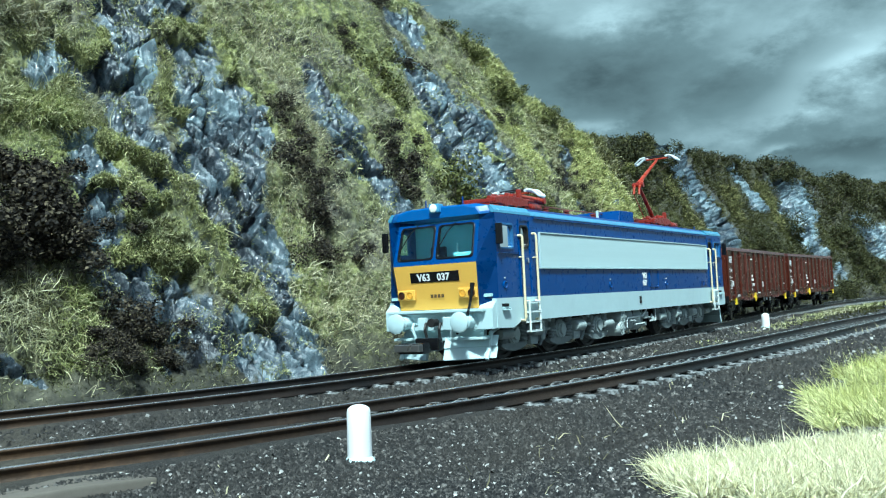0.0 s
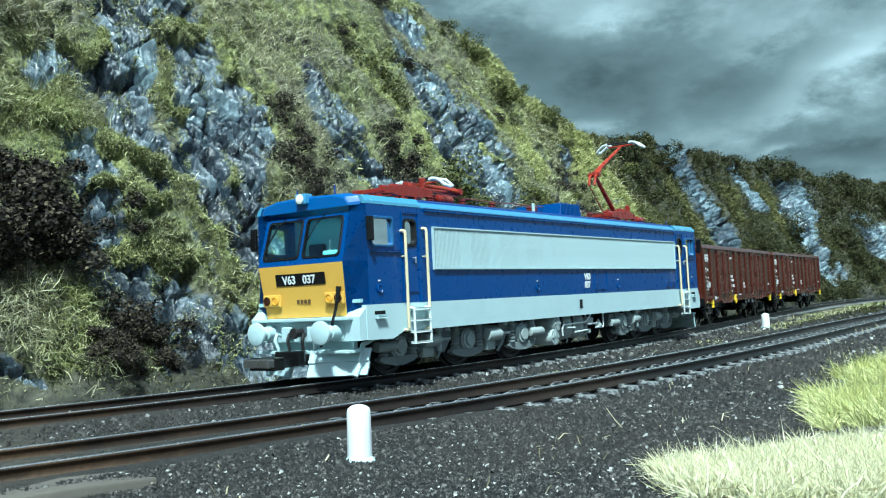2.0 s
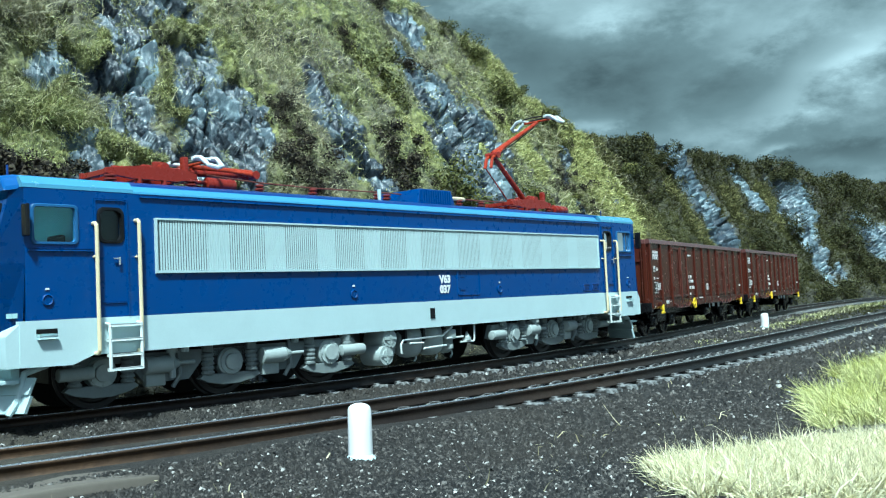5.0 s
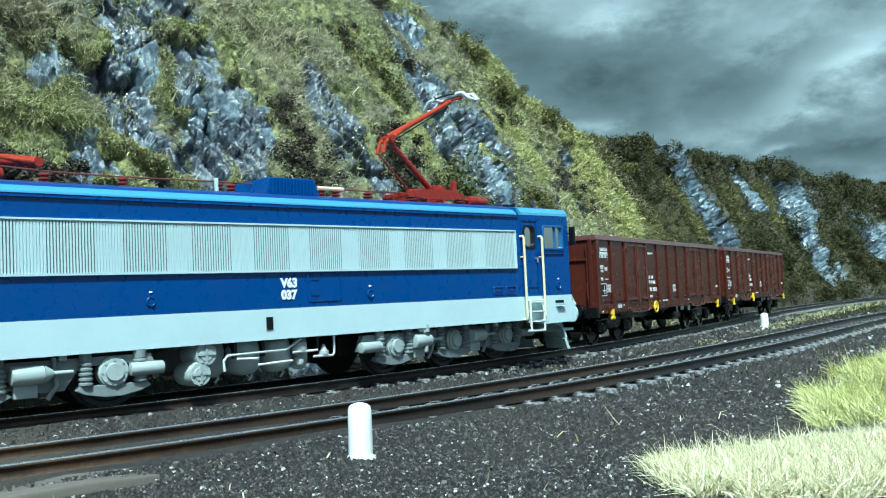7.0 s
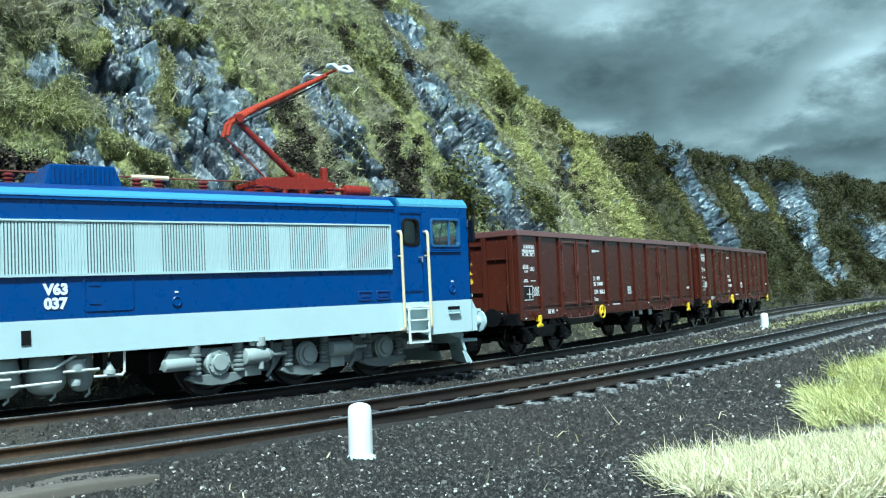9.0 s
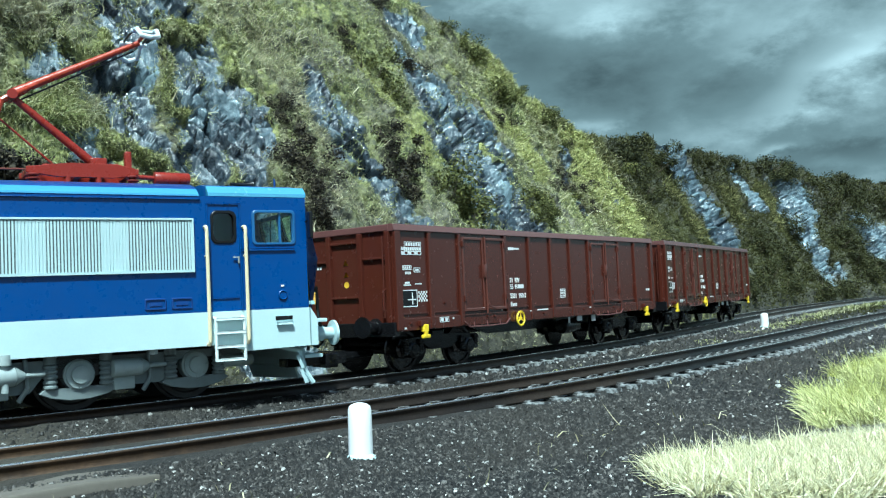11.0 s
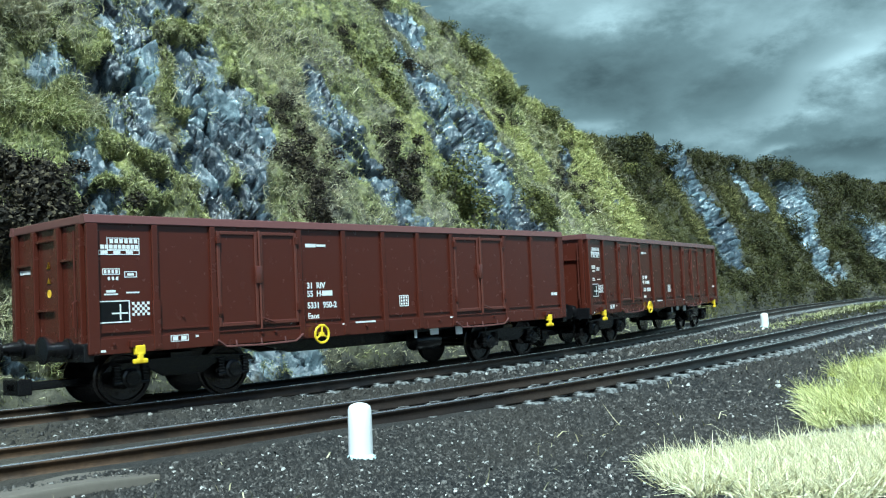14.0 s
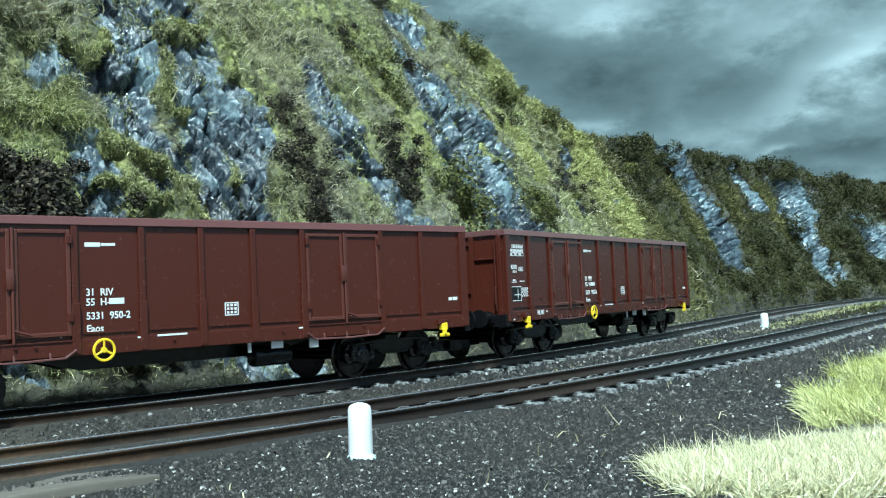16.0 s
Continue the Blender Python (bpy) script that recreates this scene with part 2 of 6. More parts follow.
M_BRIGHTTURF = island_tinted("bright_turf_fibre", [(0, (0.25, 0.27, 0.09)), (0.5, (0.46, 0.47, 0.18)), (1, (0.66, 0.64, 0.30))], 0.7, 0.25)
M_LUSHDULL = island_tinted("yellowed_grass_fibre", [(0, (0.05, 0.055, 0.018)), (0.5, (0.13, 0.13, 0.045)), (1, (0.30, 0.28, 0.12))], 0.7, 0.25)
M_PALE = island_tinted("pale_grass_fibre", [(0, (0.44, 0.42, 0.22)), (0.5, (0.74, 0.70, 0.44)), (1, (0.90, 0.87, 0.66))], 0.6, 0.3)
# turf dimmed in colour for weaker light on the far slope
M_TURF_FAR = island_tinted("dark_dimmed_turf", [(0, (0.014, 0.016, 0.005)), (0.5, (0.036, 0.038, 0.012)), (1, (0.070, 0.066, 0.024))], 0.8, 0.2, (0.14, (0.085, 0.085, 0.027)))
M_TWIG = paint("twig", (0.10, 0.08, 0.05), 0.8)


# banks of cloud on the backdrop: place round it, height, breadth, depth, lean, lighter or darker
CLOUDS = (
    (612, 189, 32, 24, 0, -0.10),
    (637, 204, 26, 17, 0, -0.05),
    (572, 208, 39, 15, 20, 0.035),
    (525, 214, 47, 13, 0, 0.03),
    (503, 171, 52, 17, 25, -0.015),
    (545, 149, 39, 15, 0, -0.025),
    (441, 184, 47, 20, 20, 0.06),
    (386, 155, 43, 15, 25, 0.085),
    (418, 127, 39, 11, 20, 0.05),
    (366, 116, 26, 17, 0, 0.02),
    (373, 91, 39, 9, 10, -0.06),
    (469, 120, 39, 9, 10, 0.02),
    (424, 93, 18, 5, 0, 0.08),
    (391, 80, 15, 4, 0, 0.05),
    (568, 131, 22, 6, 0, 0.07),
    (530, 130, 17, 7, 0, -0.05),
    (476, 144, 26, 11, 20, -0.02),
)


def cloud_material():
    m = bpy.data.materials.new("storm_clouds")
    m.use_nodes = True
    n, l = m.node_tree.nodes, m.node_tree.links
    n.remove(n["Principled BSDF"])
    e = n.new("ShaderNodeEmission")
    big = tex(n, l, 1.0, 4, 0.5, (0.0026, 0.0026, 0.0058), (0.0, 0.45, 0.0), (-0.55, 0.2, -0.35))
    fine = tex(n, l, 1.0, 8, 0.60, (0.010, 0.010, 0.019), (0.0, 0.25, 0.0))
    c = mix(n, l, 0.42, big, fine)
    def calc(op, p, q=0.0, r=0.0):
        m = n.new("ShaderNodeMath")
        m.operation = op
        for sock, v in zip(m.inputs, (p, q, r)):
            if isinstance(v, (int, float)):
                sock.default_value = v
            else:
                l.new(v, sock)
        return m.outputs[0]

    pos, xyz = n.new("ShaderNodeTexCoord"), n.new("ShaderNodeSeparateXYZ")
    l.new(pos.outputs["Object"], xyz.inputs[0])
    round_, up = calc("MULTIPLY", calc("ARCTAN2", calc("ADD", xyz.outputs[1], 16.0), xyz.outputs[0]), 700.0), xyz.outputs[2]
    up = calc("ADD", up, calc("MULTIPLY_ADD", fine, 60.0, -30.0))
    round_ = calc("ADD", round_, calc("MULTIPLY_ADD", fine, 80.0, -40.0))
    c = calc("MULTIPLY_ADD", c, 0.80, 0.495 - 0.40)
    for at, high, wide, tall, lean, amount in CLOUDS:
        ca, sa = math.cos(radians(lean)), math.sin(radians(lean))
        da, dz = calc("ADD", round_, -at), calc("ADD", up, -high)
        p = calc("MULTIPLY_ADD", da, ca / wide, calc("MULTIPLY", dz, -sa / wide))
        q = calc("MULTIPLY_ADD", da, sa / tall, calc("MULTIPLY", dz, ca / tall))
        d = calc("MULTIPLY_ADD", p, p, calc("MULTIPLY", q, q))
        c = calc("MULTIPLY_ADD", calc("EXPONENT", calc("MULTIPLY", d, -1.0)), amount, c)
    col = ramp(n, l, c, [(0.33, (0.045, 0.057, 0.060)), (0.45, (0.11, 0.135, 0.139)), (0.525, (0.22, 0.255, 0.26)), (0.60, (0.44, 0.49, 0.495))])
    l.new(col, e.inputs[0])
    e.inputs[1].default_value = 1.08
    l.new(e.outputs[0], n["Material Output"].inputs[0])
    return m


M_CLOUD = cloud_material()


# ---- building helpers ----
def mesh_object(name, me, material, parent=None, label=""):
    ob = new(name, me)
    if material:
        me.materials.append(material)
    if parent:
        ob.parent = parent
    else:
        ob.scale = (S, S, S)
    if label:
        ob["label"] = label
    return ob


def part(name, bm, material, parent=None, label="", smooth=False):
    """Links a bmesh as one mesh object under a thing, or on its own at true size."""
    bmesh.ops.recalc_face_normals(bm, faces=bm.faces)
    me = bpy.data.meshes.new(name)
    bm.to_mesh(me)
    bm.free()
    if smooth:
        me.shade_smooth()
        me.set_sharp_from_angle(angle=radians(40))
    return mesh_object(name, me, material, parent, label)


def arrays(name, verts, faces, material, parent=None, label="", smooth=False):
    """A mesh from arrays: verts (n, 3), faces (m, k)."""
    me = bpy.data.meshes.new(name)
    verts, faces = np.asarray(verts, np.float32), np.asarray(faces, np.int32)
    k = faces.shape[1]
    me.vertices.add(len(verts))
    me.vertices.foreach_set("co", verts.ravel())
    me.loops.add(faces.size)
    me.loops.foreach_set("vertex_index", faces.ravel())
    me.polygons.add(len(faces))
    me.polygons.foreach_set("loop_start", np.arange(0, faces.size, k, dtype=np.int32))
    me.polygons.foreach_set("loop_total", np.full(len(faces), k, np.int32))
    me.update()
    if smooth:
        me.shade_smooth()
    return mesh_object(name, me, material, parent, label)


def thing(name, label, category, x=0.0, y=0.0, z=0.0, rz=0.0, group=""):
    ob = new(name)
    ob.empty_display_size = 0.01
    ob.matrix_basis = pose(x * S, y * S, z * S, 0, 0, rz) @ Matrix.Diagonal((S, S, S, 1))
    return tagged(ob, label, category, group)


def box(bm, x0, x1, y0, y1, z0, z1, bevel=0.0):
    v = bmesh.ops.create_cube(bm, size=1)["verts"]
    for p in v:
        p.co = Vector(((x0 + x1) / 2 + p.co.x * (x1 - x0), (y0 + y1) / 2 + p.co.y * (y1 - y0), (z0 + z1) / 2 + p.co.z * (z1 - z0)))
    if bevel:
        bmesh.ops.bevel(bm, geom=list({e for p in v for e in p.link_edges}), offset=bevel, segments=2, affect="EDGES", profile=0.5)
    return bm


def rod(bm, a, b, r, r2=None, seg=12, bevel=0.0):
    """A round bar or cone from a to b."""
    a, b = Vector(a), Vector(b)
    m = Matrix.Translation((a + b) / 2) @ (b - a).to_track_quat("Z", "Y").to_matrix().to_4x4()
    v = bmesh.ops.create_cone(bm, cap_ends=True, segments=seg, radius1=r, radius2=r if r2 is None else r2, depth=(b - a).length, matrix=m)["verts"]
    if bevel:
        es = [e for e in {e for p in v for e in p.link_edges} if len(e.link_faces) == 2 and max(len(f.verts) for f in e.link_faces) > 4]
        bmesh.ops.bevel(bm, geom=es, offset=bevel, segments=2, affect="EDGES", profile=0.5)
    return bm


def pipe(bm, pts, r, seg=8):
    for a, b in zip(pts, pts[1:]):
        rod(bm, a, b, r, seg=seg)
    for p in pts[1:-1]:
        bmesh.ops.create_icosphere(bm, subdivisions=1, radius=r * 1.04, matrix=Matrix.Translation(p))
    return bm


def prism(bm, outline, y0, y1, bevel=0.0):
    """An outline in x and z drawn out from y0 to y1."""
    lo = [bm.verts.new((x, y0, z)) for x, z in outline]
    hi = [bm.verts.new((x, y1, z)) for x, z in outline]
    fs = [bm.faces.new(lo), bm.faces.new(hi[::-1])]
    k = len(lo)
    for i in range(k):
        fs.append(bm.faces.new((lo[i], hi[i], hi[(i + 1) % k], lo[(i + 1) % k])))
    if bevel:
        bmesh.ops.bevel(bm, geom=list({e for f in fs for e in f.edges}), offset=bevel, segments=2, affect="EDGES", profile=0.5)
    return bm


def lathe(bm, a, axis, profile, seg=20):
    """Rings of (distance along axis, radius) from point a."""
    a, axis = Vector(a), Vector(axis).normalized()
    q = axis.to_track_quat("Z", "Y").to_matrix().to_4x4()
    rings = []
    for d, r in profile:
        rings.append([bm.verts.new(Matrix.Translation(a) @ q @ Vector((r * math.cos(2 * math.pi * i / seg), r * math.sin(2 * math.pi * i / seg), d))) for i in range(seg)])
    for p, q2 in zip(rings, rings[1:]):
        for i in range(seg):
            bm.faces.new((p[i], p[(i + 1) % seg], q2[(i + 1) % seg], q2[i]))
    bm.faces.new(rings[0][::-1])
    bm.faces.new(rings[-1])
    return bm


# ---- ground ----
def ground_height(s, n):
    """Ballast between and beside the tracks, a little hollow between them."""
    bed = np.maximum(np.exp(-(np.abs(n) / 1.9) ** 6), np.exp(-(np.abs(n - near_offset(s)) / 1.9) ** 6))
    fill = 0.09 + 0.11 * np.clip((11 - s) / 6, 0, 1)
    return -0.36 + fill * bed + 0.05 * fractal(s * 0.5, n * 0.5, 3.0, 3)


def earthiness(s, n):
    """Dry brown soil spilt over the near end of the track bed."""
    return np.clip((4.2 - s) / 2.5 + 1.1 * fractal(s * 0.8, n * 0.8, 33.0, 4) - 0.5 * (np.abs(n + 2.5) > 2.2), 0, 1) * (n > -7.4)


def build_ground():
    u = np.linspace(-1, 1, 281)
    gx = 14 + 14 * np.sinh(u * 5.6) / np.sinh(1.0) * 0.55
    gy = -5 + 9 * np.sinh(u * 5.9) / np.sinh(1.0) * 0.55
    X, Y = np.meshgrid(gx, gy, indexing="ij")
    s, n = along(X, Y)
    z = ground_height(s, n)
    z = np.where((s < -25) | (s > 200) | (np.abs(n) > 80), -0.36, z)
    k = len(u)
    i = np.arange(k * k).reshape(k, k)
    f = np.stack([i[:-1, :-1], i[1:, :-1], i[1:, 1:], i[:-1, 1:]], -1).reshape(-1, 4)
    ob = arrays("ground", np.c_[X.ravel(), Y.ravel(), z], f, M_GROUND, smooth=True)
    at = ob.data.attributes.new("earth", "FLOAT", "POINT")
    at.data.foreach_set("value", earthiness(s, n).astype(np.float32))
    tagged(ob, "dark grey-brown gravel ground around the model tracks", "ground", kind="structure")


build_ground()

# ---- hillside ----
CREST_S = (-20, 24, 30, 36, 42, 48, 54, 60, 80, 100, 130, 240)
CREST_H = (17.5, 17, 16.5, 14.6, 11.8, 11.4, 12.3, 12.8, 13.1, 12.0, 10.8, 10)
STREAKS, MATS, LUSH = [], [], []


def streak(width, *pts):
    """A band of bare slate that runs over the slope through points (s, height)."""
    for (s0, h0), (s1, h1) in zip(pts, pts[1:]):
        STREAKS.append((s0, h0, s1, h1, width))


def lush(width, *pts):
    """A run of brighter yellow-green grass down the slope."""
    for (s0, h0), (s1, h1) in zip(pts, pts[1:]):
        LUSH.append((s0, h0, s1, h1, width))


def mat(width, *pts):
    """A hanging mat of moss that lies over the slate along points (s, height)."""
    for (s0, h0), (s1, h1) in zip(pts, pts[1:]):
        MATS.append((s0, h0, s1, h1, width))


streak(1.10, (12, 11.5), (11.4, 9), (11.3, 6.6), (11, 4.05), (10.7, 1.05))
streak(0.61, (6.9, 8.2), (6.9, 5.9), (6.7, 4.1), (7.2, 2.75), (7.9, 1.35))
streak(0.70, (6.6, 8.35), (8.8, 7.9))
streak(0.81, (9.6, 10.85), (9.3, 8.5))
streak(0.36, (7.2, 1.65), (9.2, 0.95), (11.6, 0.55))
streak(0.42, (13.3, 8.35), (11.8, 4.25), (11.3, 1))
streak(0.57, (8.7, 7.2), (9.2, 5.6))
streak(0.11, (3.3, 0.7), (4.7, 0.65))
streak(0.77, (17.8, 8.75), (18, 6.6), (18.9, 4.4))
streak(0.78, (28.4, 14.9), (29.2, 14.35))
streak(0.88, (26.5, 11.5), (28.2, 10.2))
streak(1.73, (27.3, 10), (27.2, 8.05), (27.5, 6), (28.3, 4.85))
streak(1.12, (30.4, 9.15), (28.6, 6.5))
streak(0.32, (36.2, 9), (36.8, 7.5))
streak(0.36, (39.5, 9.05), (36.4, 5.7))
streak(0.25, (43.6, 8.85), (41.9, 7))
streak(1.29, (62.5, 12.35), (61.9, 9.35))
streak(1.12, (61.9, 9.35), (61.8, 6.2), (59.9, 4.4))
streak(0.59, (73.6, 11.95), (72.6, 8.5))
streak(1.45, (82.5, 10.5), (78.8, 6.75))
streak(1.10, (78.8, 6.75), (77.6, 2.9))
streak(1.26, (92.2, 7), (93.2, 5.2))
streak(0.45, (81.8, 2.95), (82.1, 2.45))
streak(0.7, (24.8, 7.6), (24.4, 5))
mat(0.29, (5.2, 9.65), (6.1, 9.3))
mat(0.15, (6.9, 9.2), (8.4, 9.05))
mat(0.16, (10.7, 10.3), (12.3, 10.3))
mat(0.19, (9.9, 8.9), (9.9, 7.7), (10.1, 7.35))
mat(0.26, (4.6, 7.05), (6.3, 7.35), (7.4, 6.85))
mat(0.18, (7.5, 6.1), (8.9, 5.75), (9.9, 5.05))
mat(0.18, (7, 5.05), (8.5, 4.65))
mat(0.20, (9.3, 5.45), (9.7, 4.2), (10.3, 3.2), (10.3, 1.55))
mat(0.20, (7.2, 3.55), (8.7, 2.7))
mat(0.13, (9.1, 1.9), (10.1, 1.4))
mat(0.09, (11.3, 5.75), (11.4, 5.3))
mat(0.15, (13.8, 10.2), (13.5, 9.15))
mat(0.18, (28.2, 8), (28.3, 7.25))
mat(0.14, (24.4, 6.85), (25, 6.2))
lush(0.69, (35.3, 13.95), (39.2, 12.05))
lush(0.77, (34.1, 10.1), (34.2, 8.3))
lush(0.96, (42.7, 10.1), (42.4, 8.05))
lush(0.85, (40.8, 7.55), (42.1, 6.3), (41.2, 4.5))
lush(0.30, (34, 15.05), (35.8, 13.75))
lush(0.16, (30.5, 12.65), (32.6, 9.85))
lush(0.48, (55.8, 8.45), (56.4, 5.15))
lush(0.42, (69.3, 9.65), (67.3, 7.15))
lush(0.38, (76.6, 10.5), (73.7, 6.6))
lush(0.40, (21.8, 12.1), (21.5, 10.55))
lush(0.43, (21.5, 10.55), (22.7, 8.45), (23.8, 7.75))


def banded(s, h, bands, rough):
    """1 inside the given bands, 0 outside, ragged in between."""
    warp_s, warp_h = rough * fractal(s * 0.9, h * 0.9, 5.0, 5), rough * fractal(s * 0.9, h * 0.9, 9.0, 5)
    out = np.zeros_like(s)
    for s0, h0, s1, h1, w in bands:
        far = np.clip(s0 / 30, 1, 1.6)
        px, py, dx, dy = s + warp_s * far - s0, h + warp_h - h0, s1 - s0, h1 - h0
        wx = np.clip(s0 / 30, 1, 1.8)
        px, dx = px / wx, dx / wx
        t = np.clip((px * dx + py * dy) / (dx * dx + dy * dy + 1e-6), 0, 1)
        d = np.hypot(px - t * dx, py - t * dy) / (w * 1.3)
        out = np.maximum(out, np.clip(1.5 - d, 0, 1))
    return out


def mossiness(s, h):
    return banded(s, h, MATS, 0.9)


def rockiness(s, h):
    """1 on bare slate, 0 on turf and moss."""
    return banded(s, h, STREAKS, 0.75) * (1 - np.clip(mossiness(s, h) * 1.6 - 0.3, 0, 1))


def hill_point(s, h, top):
    """The hillside without its roughness; above the crest it bends back."""
    over = np.clip(h - top, 0, None)
    z = np.minimum(h, top) - 0.6 * (1 - np.exp(-over / 0.8)) - over * 0.12
    n = 3.0 + 0.6 * np.minimum(h, top) + over * 1.3
    n = n - 0.7 * np.exp(-((np.minimum(h, top) - top) / 1.2) ** 2) * 0.4
    return n, z - 0.35


def slabs(u, v, seed, tone=False):
    """Broken plates: every cell is set out and tilted by its own amount, with a deep joint round it."""
    iu, iv = np.floor(u).astype(np.int64), np.floor(v).astype(np.int64)
    f1, f2, out = np.full(u.shape, 9.0), np.full(u.shape, 9.0), np.zeros(u.shape)
    for du in (-1, 0, 1):
        for dv in (-1, 0, 1):
            cu, cv = iu + du, iv + dv
            ru, rv, rw, rt = (lattice(cu + 5000, cv + 5000, np.int64(seed * 7 + q)) for q in range(4))
            pu, pv = u - cu - ru, v - cv - rv
            d = np.hypot(pu, pv)
            val = rt if tone else rw - 0.4 + pu * (rt - 0.35) * 1.3 + pv * (rw - 0.5) * 0.9
            near = d < f1
            f2 = np.where(near, f1, np.minimum(f2, d))
            out = np.where(near, val, out)
            f1 = np.where(near, d, f1)
    return out if tone else out - 1.25 * np.clip(1 - (f2 - f1) / 0.09, 0, 1)


def strata(s, h):
    """Coordinates across and along the tilted, slightly wavy beds of slate."""
    k = np.clip(s / 40, 1, 1.8)
    a, b = (s * 0.87 + h * 0.5) / k, (-s * 0.5 + h * 0.87) / k
    return a + 0.5 * fractal(s * 0.5, h * 0.5, 41.0, 3), b + 0.5 * fractal(s * 0.5, h * 0.5, 47.0, 3)


def hill_surface(s, h):
    top = np.interp(s, CREST_S, CREST_H) + 0.35 * fractal(s * 0.45, 0 * s, 2.0, 4) * np.clip(s / 40, 1, 2.5)
    n, z = hill_point(s, h, top)
    rock = rockiness(s, h)
    a, b = strata(s, h)
    bed = a * 2.3 + 0.7 * fractal(s * 0.7, h * 0.7, 52.0, 3)
    ledge = (bed - np.floor(bed)) ** 1.5 * (0.4 + 0.9 * value_noise(s * 0.8, h * 0.8, 57.0))
    slate = 0.50 * slabs(a * 0.85, b * 0.34, 1) + 0.36 * slabs(a * 2.3, b * 0.8, 2) + 0.30 * ledge + (0.07 + 0.16 * np.clip((s - 46) / 10, 0, 1)) * slabs(a * 6.0, b * 2.6, 3)
    soft = 0.55 * fractal(s * 0.28, h * 0.28, 1.0, 3) + 0.30 * fractal(s * 1.1, h * 1.1, 6.0, 4)
    cushion = 0.55 * crag(s * 1.5, h * 1.5, 12.0, 4) - 0.2
    push = soft + rock * (slate * 1.05 - 0.25) + (1 - rock) * cushion + 0.28 * mossiness(s, h) * (1 - rock)
    push = push * np.clip(h / 1.2 + 0.25, 0, 1) * np.clip(s / 60, 1, 1.4)
    return n - push * 0.86, z + push * 0.5, rock


def build_hill():
    s = np.concatenate([np.arange(-10, 2, 0.25), np.arange(2, 20, 0.042), np.arange(20, 46, 0.085), np.arange(46, 104, 0.2), np.arange(104, 170, 1.0)])
    h = np.concatenate([np.arange(-0.6, 13.2, 0.05), np.arange(13.2, 19, 0.15), [20, 22, 25, 30]])
    Sg, Hg = np.meshgrid(s, h, indexing="ij")
    n, z, rock = hill_surface(Sg.ravel(), Hg.ravel())
    x, y, _ = line(Sg.ravel(), n)
    i = np.arange(Sg.size).reshape(Sg.shape)
    f = np.stack([i[:-1, :-1], i[1:, :-1], i[1:, 1:], i[:-1, 1:]], -1).reshape(-1, 4)
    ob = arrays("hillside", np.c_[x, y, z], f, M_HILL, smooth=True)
    at = ob.data.attributes.new("rock", "FLOAT", "POINT")
    at.data.foreach_set("value", rock.astype(np.float32))
    sf, hf = Sg.ravel(), Hg.ravel()
    a, b = strata(sf, hf)
    tone = 0.55 * slabs(a * 0.85, b * 0.34, 1, True) + 0.45 * slabs(a * 2.3, b * 0.8, 2, True)
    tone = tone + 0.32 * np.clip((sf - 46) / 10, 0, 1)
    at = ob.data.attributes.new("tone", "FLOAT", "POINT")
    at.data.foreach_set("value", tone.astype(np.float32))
    # soil and shade towards the foot, dimmer light on the far slope
    soil_shade = np.maximum(np.clip(1.15 - hf / 2.4 + 0.8 * fractal(sf * 0.5, hf * 0.5, 71.0, 4), 0, 1), np.clip((sf - 46) / 10, 0, 0.85))
    at = ob.data.attributes.new("soil_shade", "FLOAT", "POINT")
    at.data.foreach_set("value", soil_shade.astype(np.float32))
    tagged(ob, "steep model hillside of bluish slate and olive turf", "hillside", kind="structure")


build_hill()


def build_backdrop():
    bm = bmesh.new()
    cols = []
    for i in range(41):
        a = radians(-25 + 130 * i / 40)
        cols.append([bm.verts.new((700 * math.cos(a), -16 + 700 * math.sin(a), -60 + 40 * j)) for j in range(13)])
    for p, q in zip(cols, cols[1:]):
        for j in range(12):
            bm.faces.new((p[j], q[j], q[j + 1], p[j + 1]))
    tagged(part("backdrop", bm, M_CLOUD, smooth=True), "painted backdrop of dark storm clouds", "backdrop", kind="structure")


build_backdrop()


# ---- tracks ----
def sweep(name, profile, offset, parent, material, s_range):
    """A profile (across, up) drawn along a track."""
    s = s_range
    base = near_offset(s) if offset[0] else 0 * s
    rows = []
    for a, z in profile:
        x, y, _ = line(s, base + offset[1] + a)
        rows.append(np.c_[x, y, np.full(len(s), z)])
    v = np.stack(rows, 1)
    k, m = len(profile), len(s)
    i = np.arange(m * k).reshape(m, k)
    j = np.roll(i, -1, 1)
    f = np.stack([i[:-1], i[1:], j[1:], j[:-1]], -1).reshape(-1, 4)
    return arrays(name, v.reshape(-1, 3), f, material, parent)


RAIL_FOOT = [(-0.075, -0.2), (-0.075, -0.175), (-0.02, -0.15), (-0.02, -0.055), (-0.042, -0.04), (-0.042, -0.012), (0.042, -0.012), (0.042, -0.04), (0.02, -0.055), (0.02, -0.15), (0.075, -0.175), (0.075, -0.2)]
RAIL_HEAD = [(-0.042, -0.0125), (-0.032, 0.0), (0.032, 0.0), (0.042, -0.0125)]


def sleeper_mesh():
    bm = bmesh.new()
    box(bm, -0.13, 0.13, -1.22, 1.22, -0.17, -0.02, 0.012)
    for y in (-0.72, 0.72):
        for side in (-1, 1):
            box(bm, -0.09, 0.09, y + side * 0.13 - 0.055, y + side * 0.13 + 0.055, -0.02, 0.006, 0.0)
    me = bpy.data.meshes.new("sleeper")
    bm.to_mesh(me)
    bm.free()
    me.materials.append(M_SLEEPER)
    return me


